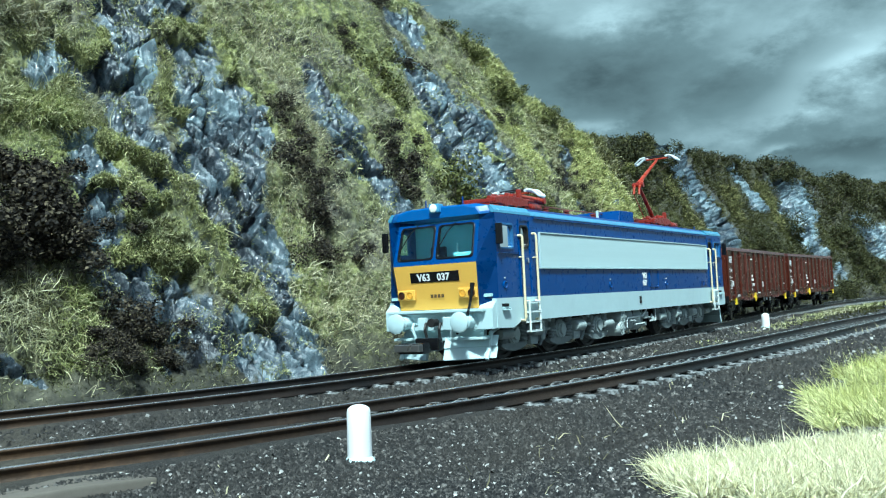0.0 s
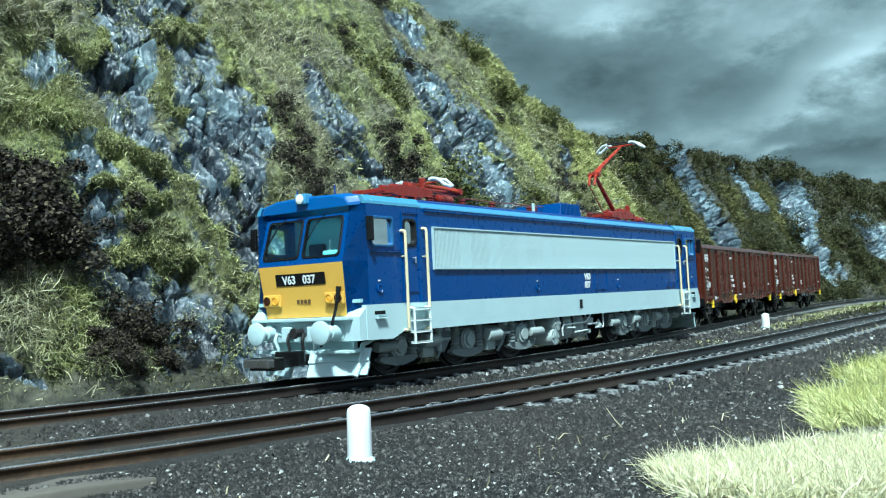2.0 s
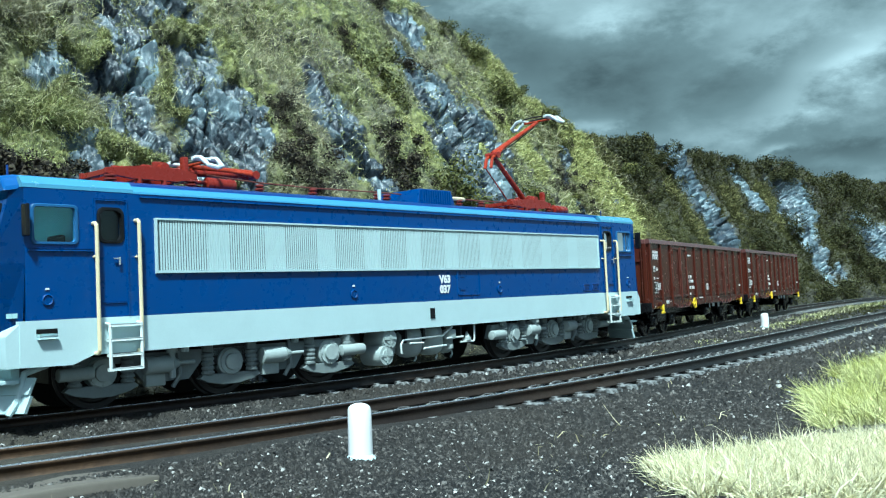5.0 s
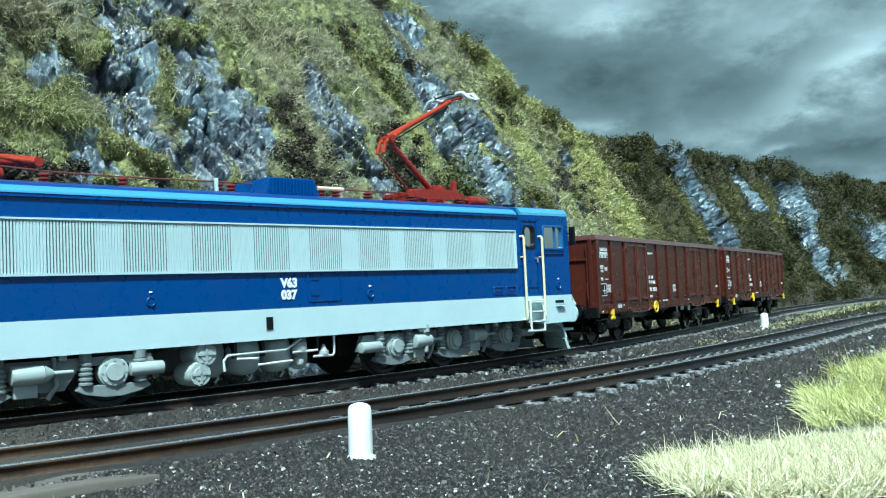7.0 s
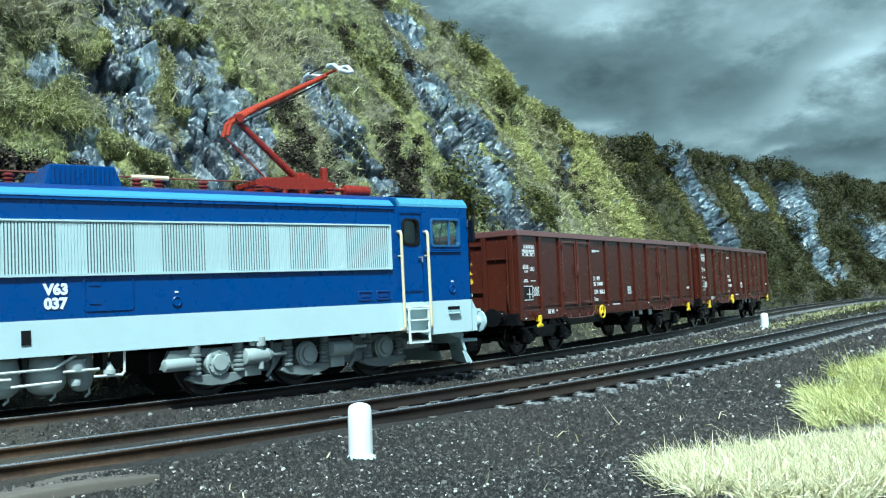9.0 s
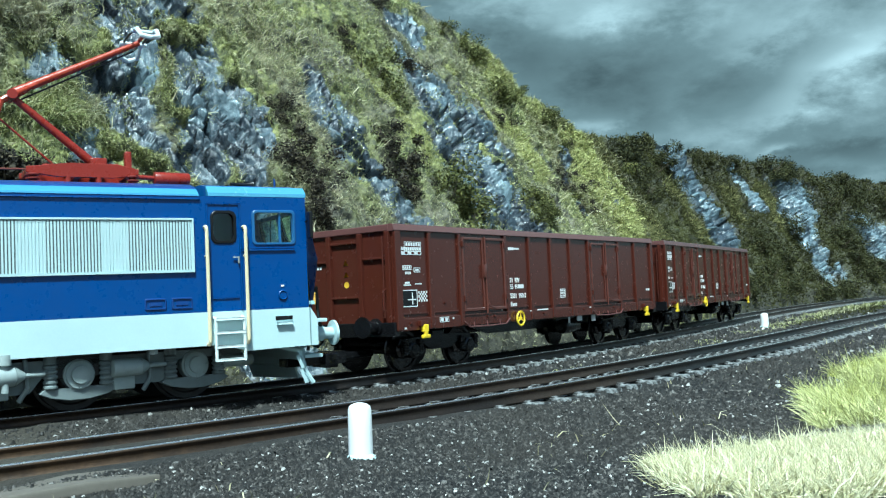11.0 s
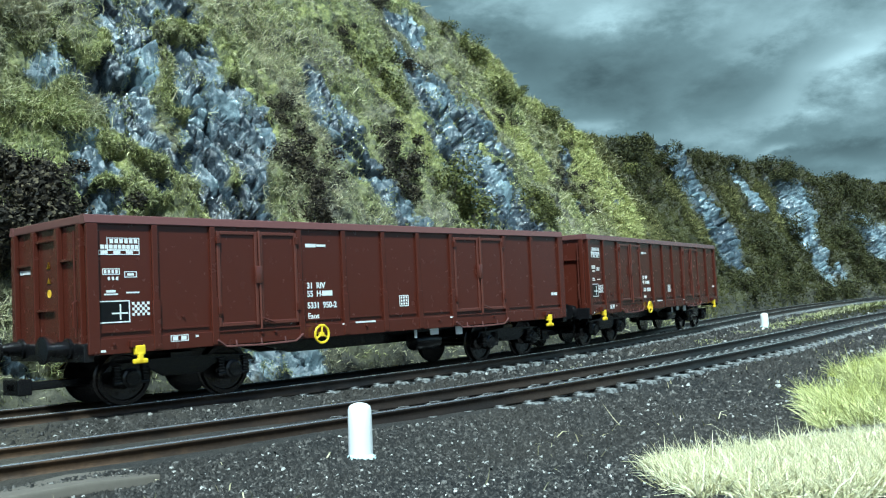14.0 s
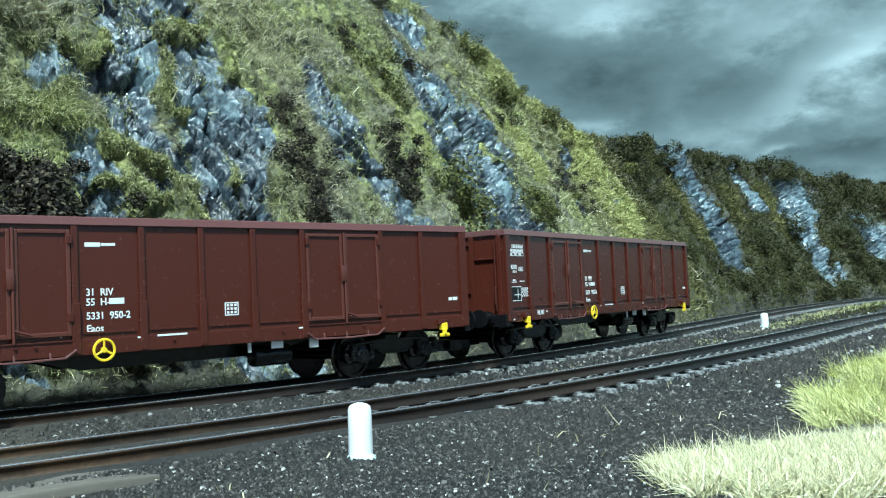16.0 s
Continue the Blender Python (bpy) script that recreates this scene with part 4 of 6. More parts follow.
        for d, k, zz in ((2.22, 1.0, 0), (0.52, 1.0, 0), (0.33, 0.80, -0.02), (0.31, 0.79, -0.06)):
            loops.append([bm.verts.new(P(d, y * k, max(3.46, z + zz))) for y, z in out])
        for p, q in zip(loops, loops[1:]):
            for i in range(len(out) - 1):
                bm.faces.new((p[i], q[i], q[i + 1], p[i + 1]))
        for p in loops[:1] + loops[-1:]:
            bm.faces.new(p)
        for p, q in zip(loops, loops[1:]):
            bm.faces.new((p[0], p[-1], q[-1], q[0]))
        part("cab_roof", bm, M_MIDBLUE, loco, "blue cab roof", smooth=False)
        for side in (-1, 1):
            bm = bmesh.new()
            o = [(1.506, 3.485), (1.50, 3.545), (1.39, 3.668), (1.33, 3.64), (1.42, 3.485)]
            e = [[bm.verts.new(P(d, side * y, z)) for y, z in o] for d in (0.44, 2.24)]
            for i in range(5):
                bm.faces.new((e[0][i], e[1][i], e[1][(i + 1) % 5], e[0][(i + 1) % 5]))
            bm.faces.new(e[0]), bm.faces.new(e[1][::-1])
            part("cab_cantrail", bm, M_CABEDGE, loco, "light blue cab roof edge, sky sheen in its colour")
        # top headlamp and horn
        bm = box(bmesh.new(), P(0.20, 0, 0)[0], P(0.44, 0, 0)[0], -0.14, 0.14, 3.58, 3.80, 0.03)
        lamp = part("top_lamp", bm, M_SHEENBLUE, loco)
        bm = lathe(bmesh.new(), P(0.21, 0, 3.69), (end, 0, 0), [(0, 0.10), (0.03, 0.10), (0.04, 0.08), (0.035, 0.02)], 16)
        part("lens", bm, M_LENS, lamp, "white lamp lens", smooth=True)
        for yy in (-0.55, 0.5):
            bm = rod(bmesh.new(), P(0.65, yy, 3.70), P(0.65, yy, 3.95), 0.018)
            part("aerial", bm, M_NAVY, loco)
        if end > 0:
            bm = box(bmesh.new(), P(1.30, 0, 0)[0], P(1.12, 0, 0)[0], -0.22, 0.22, 3.75, 3.83, 0.02)
            for yy in (-0.12, 0.12):
                lathe(bm, P(1.35, yy, 3.89), (1, 0, 0), [(0, 0.03), (0.30, 0.035), (0.42, 0.075), (0.43, 0.06)], 12)
            part("air_horn", bm, M_BLACK, loco, "black twin air horn", smooth=True)
        # number plate, lamps, badge
        def on_nose(y, z, proud):
            d = 0.25 + (z - 1.30) / 1.06 * -0.15
            return Vector(P(d - proud, y, z))
        p0, p1 = on_nose(0, 1.95, 0.012), on_nose(0, 2.19, 0.012)
        bm = patch(bmesh.new(), *([p0 + Vector((0, 0.70, 0)), p0 - Vector((0, 0.66, 0)), p1 - Vector((0, 0.66, 0)), p1 + Vector((0, 0.70, 0))] if end < 0 else [p0 - Vector((0, 0.66, 0)), p0 + Vector((0, 0.70, 0)), p1 + Vector((0, 0.70, 0)), p1 - Vector((0, 0.66, 0))]), 0.02)
        plate = part("number_board", bm, M_BLACK, nose, "black number board")
        tilt = math.atan2(0.16, 1.06)
        turn = Matrix.Rotation(radians(-90 if end < 0 else 90), 4, "Z") @ Matrix.Rotation(radians(90) + tilt, 4, "X")
        for txt, yy in (("V63", 0.50), ("037", -0.06)):
            m = Matrix.Translation(on_nose(yy if end < 0 else -yy, 1.985, 0.02)) @ turn
            lettering(txt, 0.235, m, M_MARK, plate, "white running number", 0.98, 0.006)
        for k, yy in enumerate((0.15, 0.05, -0.05, -0.15)):
            q = on_nose(yy, 1.62, 0.006)
            part("badge_bar", box(bmesh.new(), q.x - 0.006, q.x + 0.006, yy - 0.035, yy + 0.035, 1.58, 1.66), M_DARKBROWN, nose)
        for yy in (-0.86, 0.86):
            q = on_nose(yy, 1.66, 0.03)
            bm = box(bmesh.new(), q.x - 0.028, q.x + 0.028, yy - 0.25, yy + 0.25, 1.54, 1.78, 0.02)
            cluster = part("lamp_cluster", bm, M_YELLOW, loco, "yellow lamp housing")
            for k in (-0.12, 0.12):
                bm = lathe(bmesh.new(), (q.x + end * 0.028, yy + k, 1.66), (end, 0, 0), [(0, 0.09), (0.025, 0.09), (0.03, 0.075), (0.008, 0.07), (0.016, 0.03)], 18)
                part("headlight", bm, M_LENS_RED if (k > 0) == (yy > 0) else M_LENS_AMBER, cluster, "round tail or head lamp", smooth=True)
        # buffer beam, buffers, plough, hoses
        bm = box(bmesh.new(), *sorted((P(0.02, 0, 0)[0], P(0.62, 0, 0)[0])), -1.32, 1.32, 1.22, 1.29, 0.015)
        part("front_ledge", bm, M_GREY, loco)
        bm = box(bmesh.new(), *sorted((P(0.20, 0, 0)[0], P(0.48, 0, 0)[0])), -1.25, 1.25, 0.80, 1.22, 0.02)
        for yy in (-0.35, 0.35):
            box(bm, *sorted((P(0.0, 0, 0)[0], P(0.10, 0, 0)[0])), yy - 0.12, yy + 0.12, 0.82, 1.12, 0.02)
        beam = part("buffer_beam", bm, M_GREY, loco, "pale grey buffer beam")
        bm = lathe(bmesh.new(), P(0.10, 0, 1.0), (end, 0, 0), [(0, 0.09), (0.16, 0.07), (0.18, 0.11), (0.24, 0.10)], 12)
        part("hook_boss", bm, M_DARK, beam, smooth=True)
        for yy in (-0.875, 0.875):
            bm = lathe(bmesh.new(), P(0.24, yy, 1.0), (end, 0, 0), [(0, 0.20), (0.05, 0.20), (0.06, 0.155), (0.30, 0.145), (0.31, 0.115), (0.50, 0.11), (0.51, 0.235), (0.555, 0.235), (0.575, 0.2), (0.58, 0.05)], 28)
            part("buffer", bm, M_GREY, loco, "round pale grey buffer", smooth=True)
        bm = bmesh.new()
        for side in (-1, 1):
            for z0, z1, k in ((0.13, 0.40, 0.0), (0.40, 0.66, 0.06)):
                q = [P(-0.06 + k, side * 0.24, z0), P(0.46 + k, side * 1.36, z0 + 0.02), P(0.56 + k, side * 1.36, z1), P(0.04 + k, side * 0.24, z1)]
                patch(bm, *(q if side * end > 0 else [q[1], q[0], q[3], q[2]]), 0.06)
        box(bm, *sorted((P(0.10, 0, 0)[0], P(0.45, 0, 0)[0])), -1.24, 1.24, 0.58, 0.64, 0.01)
        box(bm, *sorted((P(0.40, 0, 0)[0], P(0.52, 0, 0)[0])), -1.1, 1.1, 0.55, 0.85)
        part("plough", bm, M_GREY, loco, "pale grey snow plough")
        if end < 0:
            bm = box(bmesh.new(), *sorted((P(-0.95, 0, 0)[0], P(0.4, 0, 0)[0])), -0.20, 0.20, 0.36, 0.52, 0.02)
            box(bm, *sorted((P(-1.0, 0, 0)[0], P(-0.72, 0, 0)[0])), -0.34, 0.34, 0.34, 0.58, 0.02)
            box(bm, *sorted((P(-0.35, 0, 0)[0], P(-0.15, 0, 0)[0])), -0.32, 0.32, 0.38, 0.66, 0.02)
            coupler = part("coupler", bm, M_BLACK, loco, "black model coupler head")
            bm = box(bmesh.new(), *sorted((P(-1.16, 0, 0)[0], P(-0.99, 0, 0)[0])), -0.34, 0.34, 0.40, 0.56, 0.02)
            part("coupler_tip", bm, M_STEEL, coupler, "shiny coupler tip")
        else:
            bm = box(bmesh.new(), *sorted((P(-0.62, 0, 0)[0], P(0.4, 0, 0)[0])), -0.20, 0.20, 0.36, 0.52, 0.02)
            box(bm, *sorted((P(-0.62, 0, 0)[0], P(-0.35, 0, 0)[0])), -0.36, 0.36, 0.30, 0.58, 0.02)
            part("coupler", bm, M_BLACK, loco, "black model coupler head")
        bm = pipe(bmesh.new(), [P(0.12, -1.02, 1.80), P(0.08, -1.01, 1.72), P(0.06, -0.98, 1.45), P(-0.02, -0.92, 1.1), P(-0.10, -0.80, 0.84), P(-0.06, -0.66, 0.74), P(0.15, -0.6, 0.84)], 0.032)
        rod(bm, P(0.12, -1.02, 1.88), P(0.07, -1.01, 1.56), 0.055, 0.035)
        part("hose", bm, M_BLACK, loco, "black cable hose", smooth=True)
        for yy in (-0.55, -0.2, 0.2, 0.55):
            bm = pipe(bmesh.new(), [P(0.10, yy, 0.95), P(-0.04, yy, 0.98), P(-0.10, yy, 0.85), P(-0.06, yy * 0.9, 0.66)], 0.035)
            part("air_hose", bm, M_GREY if abs(yy) > 0.3 else M_DARK, loco, smooth=True)
        for side in (-1, 1):
            bm = pipe(bmesh.new(), [P(0.9, side * 1.2, 0.82), P(0.55, side * 1.2, 0.72), P(0.45, side * 1.2, 0.35), P(0.30, side * 1.2, 0.12)], 0.05)
            part("guard_iron", bm, M_GREY, loco, smooth=True)
        # cab inside
        bm = box(bmesh.new(), *sorted((P(0.34, 0, 0)[0], P(0.85, 0, 0)[0])), -1.08, 1.08, 2.0, 2.44, 0.04)
        box(bm, *sorted((P(0.42, 0, 0)[0], P(0.6, 0, 0)[0])), -1.0, -0.35, 2.44, 2.62, 0.03)
        part("console", bm, M_TEAL, loco, "teal driving console")
        bm = box(bmesh.new(), *sorted((P(1.47, 0, 0)[0], P(1.51, 0, 0)[0])), -1.41, 1.41, 1.6, 3.47)
        part("cab_bulkhead", bm, M_CABWALL, loco, "grey-green cab rear wall")
        # added plate, dark so that the door windows look into unlit space
        bm = box(bmesh.new(), *sorted((P(2.32, 0, 0)[0], P(2.40, 0, 0)[0])), -1.41, 1.41, 1.6, 3.47)
        part("vestibule_wall", bm, M_DARK, loco, "dark plate added beyond the cab doors")
        bm = rod(bmesh.new(), P(0.75, -0.28, 2.44), P(0.75, -0.28, 2.86), 0.022)
        part("brake_lever", bm, M_WHITEGREY, loco, "upright white control lever")
        bm = box(bmesh.new(), *sorted((P(0.3, 0, 0)[0], P(2.3, 0, 0)[0])), -1.40, 1.40, 1.55, 1.62)
        part("cab_floor", bm, M_CABWALL, loco)
        for yy in (-0.65, 0.65):
            bm = box(bmesh.new(), *sorted((P(0.98, 0, 0)[0], P(1.36, 0, 0)[0])), yy - 0.24, yy + 0.24, 1.62, 2.2, 0.05)
            box(bm, *sorted((P(1.30, 0, 0)[0], P(1.42, 0, 0)[0])), yy - 0.22, yy + 0.22, 2.2, 2.85, 0.04)
            part("driver_seat", bm, M_BLACK, loco, "dark driver's seat")

    build_loco_roof(loco, X)
    build_loco_under(loco, X)
    return loco


def insulator(parent, x, y, z0, z1, r=0.085):
    bm = bmesh.new()
    k = 4
    st = (z1 - z0) / k
    lathe(bm, (x, y, z0), (0, 0, 1), [p for i in range(k) for p in ((i * st, r * 0.55), (i * st + st * 0.35, r), (i * st + st * 0.6, r), (i * st + st * 0.95, r * 0.55))], 14)
    return part("insulator", bm, M_BROWNRED, parent, "red-brown ribbed insulator", smooth=False)


def pantograph(loco, X, foot, knee, head, z_base, name_label):
    """A single-arm pantograph; foot, knee and head are (lx, z)."""
    def V(q, y=0.0):
        return (X(q[0]), y, q[1])

    b0, b1 = foot[0] - 1.20, foot[0] + 0.62
    beam = [(X(b0), z_base + 0.02), (X(b0), z_base + 0.12), (X(foot[0] - 0.5), z_base + 0.20), (X(foot[0] + 0.25), z_base + 0.20), (X(b1), z_base + 0.12), (X(b1), z_base + 0.02), (X(foot[0] + 0.2), z_base - 0.04), (X(foot[0] - 0.7), z_base - 0.04)]
    base = part("pantograph_base", prism(bmesh.new(), beam, -0.47, -0.38, 0.012), M_RED, loco, name_label)
    part("frame_beam", prism(bmesh.new(), beam, 0.38, 0.47, 0.012), M_RED, base)
    for dx in (-1.12, -0.3, 0.52):
        part("cross_beam", box(bmesh.new(), X(foot[0] + dx - 0.06), X(foot[0] + dx + 0.06), -0.46, 0.46, z_base + 0.01, z_base + 0.11, 0.012), M_RED, base)
    for y in (-0.2, 0.2):
        part("bearing", box(bmesh.new(), X(foot[0] - 0.14), X(foot[0] + 0.14), y - 0.05, y + 0.05, z_base + 0.10, z_base + 0.34, 0.03), M_RED, base)
    part("end_stop", box(bmesh.new(), X(foot[0] + 0.42), X(foot[0] + 0.54), -0.34, -0.20, z_base + 0.10, z_base + 0.46, 0.03), M_RED, base)
    part("shaft", rod(bmesh.new(), (X(foot[0]), -0.40, z_base + 0.22), (X(foot[0]), 0.40, z_base + 0.22), 0.085), M_RED, base, smooth=True)
    part("spring_tube", rod(bmesh.new(), (X(foot[0] + 0.35), -0.12, z_base + 0.20), (X(foot[0] - 0.9), -0.12, z_base + 0.16), 0.06), M_RED, base, smooth=True)
    for dx in (-1.10, 0.52):
        for y in (-0.42, 0.42):
            insulator(base, X(foot[0] + dx), y, 3.70, z_base + 0.02, 0.11)
    for dx in (-0.55, -0.05):
        part("foot_post", rod(bmesh.new(), (X(foot[0] + dx), -0.42, 3.70), (X(foot[0] + dx), -0.42, z_base + 0.02), 0.055), M_RED, base, smooth=True)
    bm = rod(bmesh.new(), (X(foot[0] + 0.55), -0.30, z_base + 0.01), (X(foot[0] + 0.95), -0.30, z_base + 0.0), 0.04)
    rod(bm, (X(foot[0] + 0.92), -0.30, z_base - 0.01), (X(foot[0] + 1.55), -0.30, z_base - 0.02), 0.125, bevel=0.02)
    part("air_drive", bm, M_RED, base, "red air cylinder", smooth=True)
    part("drive_mount", rod(bmesh.new(), (X(foot[0] + 1.2), -0.30, 3.70), (X(foot[0] + 1.2), -0.30, z_base - 0.06), 0.05), M_BROWNRED, base)
    low, tip = Vector(V(foot)), Vector(V(head))
    elbow = Vector(V(knee))
    bm = rod(bmesh.new(), low, elbow, 0.080, 0.060)
    rod(bm, (elbow.x, -0.20, elbow.z), (elbow.x, 0.20, elbow.z), 0.085)
    part("lower_arm", bm, M_RED, base, "red lower arm", smooth=True)
    bm = rod(bmesh.new(), low + Vector((-0.62, 0.1, -0.05)), elbow + Vector((-0.20, 0.1, -0.36)), 0.018)
    part("control_rod", bm, M_RED, base, smooth=True)
    along_arm = (tip - elbow).normalized()
    bm = rod(bmesh.new(), elbow + Vector((0.0, 0, 0.04)), tip, 0.080, 0.050)
    rod(bm, elbow + Vector((0.02, -0.12, 0)), elbow + along_arm * 0.55 + Vector((0, -0.02, 0.02)), 0.06, 0.035)
    rod(bm, elbow + Vector((0.02, 0.12, 0)), elbow + along_arm * 0.55 + Vector((0, 0.02, 0.02)), 0.06, 0.035)
    if knee[1] > 4.6:
        for y in (-0.10, 0.10):
            pipe(bm, [elbow + Vector((0.05, y, 0.05)), elbow + Vector((-0.16, y, -0.10)), elbow + Vector((-0.24, y, -0.36))], 0.045)
    part("upper_arm", bm, M_ORANGE, base, "orange-red upper arm", smooth=True)
    bm = rod(bmesh.new(), elbow + Vector((0.05, 0.05, -0.10)), elbow.lerp(tip, 0.96) + Vector((0, 0.05, -0.10)), 0.016)
    part("guide_rod", bm, M_DARK, base, "thin dark guide rod")
    bm = bmesh.new()
    for dx in (-0.17, 0.17):
        pipe(bm, [(tip.x + dx, -0.52 + 1.04 * k / 8, tip.z + 0.10 + 0.03 * math.sin(math.pi * k / 8)) for k in range(9)], 0.022, 6)
    bow = part("collector_strip", bm, M_DARK, base, "dark contact strips", smooth=True)
    bm = bmesh.new()
    for y in (-1, 1):
        pipe(bm, [(tip.x - 0.17, y * 0.42, tip.z + 0.11), (tip.x - 0.17, y * 0.60, tip.z + 0.08), (tip.x - 0.15, y * 0.80, tip.z - 0.08), (tip.x, y * 0.86, tip.z - 0.12), (tip.x + 0.15, y * 0.80, tip.z - 0.08), (tip.x + 0.17, y * 0.60, tip.z + 0.08), (tip.x + 0.17, y * 0.42, tip.z + 0.11)], 0.042, 8)
        rod(bm, (tip.x - 0.24, y * 0.42, tip.z + 0.09), (tip.x + 0.24, y * 0.42, tip.z + 0.09), 0.038)
    part("collector_horn", bm, M_WHITEGREY, bow, "white end horns", smooth=True)
    part("head_shaft", rod(bmesh.new(), (tip.x, -0.44, tip.z + 0.03), (tip.x, 0.44, tip.z + 0.03), 0.03), M_ORANGE, base, smooth=True)


def build_loco_roof(loco, X):
    pantograph(loco, X, (15.15, 4.17), (13.80, 5.32), (15.95, 6.46), 3.94, "red raised pantograph frame")
    pantograph(loco, X, (3.55, 4.14), (5.75, 4.20), (4.35, 4.28), 3.94, "red folded pantograph frame")
    # roof line on insulators
    for lx in (5.85, 7.25, 9.2, 9.5, 11.7, 12.1, 13.0):
        insulator(loco, X(lx), -0.15, 3.74, 4.02, 0.10)
    bm = pipe(bmesh.new(), [(X(4.6), -0.15, 4.12), (X(5.85), -0.15, 4.05), (X(7.25), -0.15, 4.03), (X(9.1), -0.15, 4.05), (X(11.7), -0.15, 4.04), (X(13.0), -0.15, 4.04), (X(14.3), -0.15, 4.06)], 0.016, 6)
    part("roof_cable", bm, M_WIRE, loco, "thin copper roof line")
    bm = rod(bmesh.new(), (X(11.6), -0.15, 4.04), (X(12.3), -0.15, 4.04), 0.05)
    part("isolator_switch", bm, M_CREAM, loco, "cream isolator switch")
    bm = box(bmesh.new(), X(9.0), X(9.06), -0.42, -0.34, 3.72, 4.08, 0.015)
    part("roof_pillar", bm, M_GREY, loco, "pale grey roof pillar")
    bm = prism(bmesh.new(), [(X(9.88), 3.72), (X(10.0), 4.12), (X(11.1), 4.12), (X(11.25), 3.72)], -0.75, 0.75, 0.02)
    hood = part("roof_vent", bm, M_BLUE, loco, "blue louvred roof ventilator")
    for k in range(13):
        xx = X(10.04) + 0.082 * k
        bm = box(bmesh.new(), xx, xx + 0.035, -0.785, -0.745, 3.78, 4.09)
        part("vent_slat", bm, M_BLUE, hood)


def build_loco_under(loco, X):
    # frame underside closes the body
    part("underframe", box(bmesh.new(), X(0.7), X(18.0), -1.36, 1.36, 0.95, 1.12), M_DARK, loco, "dark underframe")
    part("inner_block", box(bmesh.new(), X(2.45), X(16.25), -1.38, 1.38, 1.15, 3.44), M_DARK, loco, "dark machine room")
    for centre, axles in ((4.35, (-2.30, 0.05, 2.22)), (14.42, (-1.95, 0.0, 1.98))):
        bm = box(bmesh.new(), -2.9, 2.9, -0.45, 0.45, 0.45, 0.85, 0.02)
        box(bm, -0.4, 0.4, -1.1, 1.1, 0.55, 0.95, 0.02)
        bogie = part("bogie", bm, M_DARK, loco, "grey three-axle bogie")
        bogie.location = (X(centre), 0, 0)
        BOGIES.append((bogie, loco, LOCO_C, X(centre)))
        for side in (-1, 1):
            y0, y1 = sorted((side * 0.98, side * 1.10))
            bm = prism(bmesh.new(), [(-3.0, 0.55), (-2.85, 0.86), (2.85, 0.86), (3.0, 0.55), (2.7, 0.50), (2.5, 0.72), (1.7, 0.72), (1.45, 0.36), (0.75, 0.36), (0.55, 0.72), (-0.45, 0.72), (-0.75, 0.36), (-1.55, 0.36), (-1.85, 0.72), (-2.6, 0.72), (-2.8, 0.50)], y0, y1)
            part("bogie_frame", bm, M_BOGIE, bogie, "weathered grey bogie side frame")
            for ax in axles:
                bm = lathe(bmesh.new(), (ax, side * 0.95, 0.60), (0, side, 0), [(0, 0.25), (0.20, 0.25), (0.22, 0.22), (0.25, 0.22), (0.25, 0.15), (0.30, 0.14), (0.30, 0.03)], 20)
                for k in range(8):
                    a = k * math.pi / 4
                    rod(bm, (ax + 0.2 * math.cos(a), side * 1.16, 0.6 + 0.2 * math.sin(a)), (ax + 0.2 * math.cos(a), side * 1.215, 0.6 + 0.2 * math.sin(a)), 0.022, seg=6)
                part("axle_box", bm, M_UNDER, bogie, "round bolted axle box", smooth=True)
                bm = prism(bmesh.new(), [(ax - 0.62, 0.34), (ax - 0.45, 0.26), (ax - 0.15, 0.20), (ax + 0.15, 0.20), (ax + 0.45, 0.26), (ax + 0.62, 0.34), (ax + 0.55, 0.40), (ax - 0.55, 0.40)], *sorted((side * 1.0, side * 1.16)), 0.012)
                part("axle_arm", bm, M_BOGIE, bogie)
                for dx in (-0.44, 0.44):
                    bm = bmesh.new()
                    spring(bm, ax + dx, side * 1.12, 0.40, 0.80, 0.115)
                    rod(bm, (ax + dx, side * 1.12, 0.80), (ax + dx, side * 1.12, 0.94), 0.10)
                    part("coil_spring", bm, M_BOGIE, bogie, "grey coil spring")
            for a, b in zip(axles, axles[1:]):
                mid = (a + b) / 2
                bm = rod(bmesh.new(), (mid - 0.50, side * 1.24, 0.66), (mid - 0.02, side * 1.24, 0.66), 0.15, seg=18, bevel=0.02)
                rod(bm, (mid - 0.02, side * 1.24, 0.66), (mid + 0.12, side * 1.24, 0.66), 0.15, 0.06, seg=18)
                rod(bm, (mid + 0.12, side * 1.24, 0.66), (mid + 0.42, side * 1.24, 0.66), 0.035)
                box(bm, mid - 0.45, mid - 0.10, *sorted((side * 1.05, side * 1.2)), 0.30, 0.52, 0.02)
                part("brake_cylinder", bm, M_UNDER, bogie, "grey brake cylinder", smooth=True)
                bm = pipe(bmesh.new(), [(mid + 0.15, side * 1.16, 0.9), (mid + 0.18, side * 1.16, 0.45), (mid + 0.05, side * 1.14, 0.25)], 0.04)
                part("brake_hanger", bm, M_BOGIE, bogie)
            for dx, dz in ((-2.75, 0.62), (2.75, 0.62)):
                bm = rod(bmesh.new(), (dx - 0.28, side * 1.2, dz), (dx + 0.28, side * 1.2, dz), 0.11, seg=16, bevel=0.02)
                part("damper", bm, M_UNDER, bogie, smooth=True)
            bm = rod(bmesh.new(), (-1.15, side * 1.30, 0.84), (-1.15, side * 1.30, 1.0), 0.10)
            rod(bm, (-1.15, side * 1.30, 0.84), (-1.15, side * 1.30, 0.42), 0.055)
            part("side_damper", bm, M_UNDER, bogie, smooth=True)
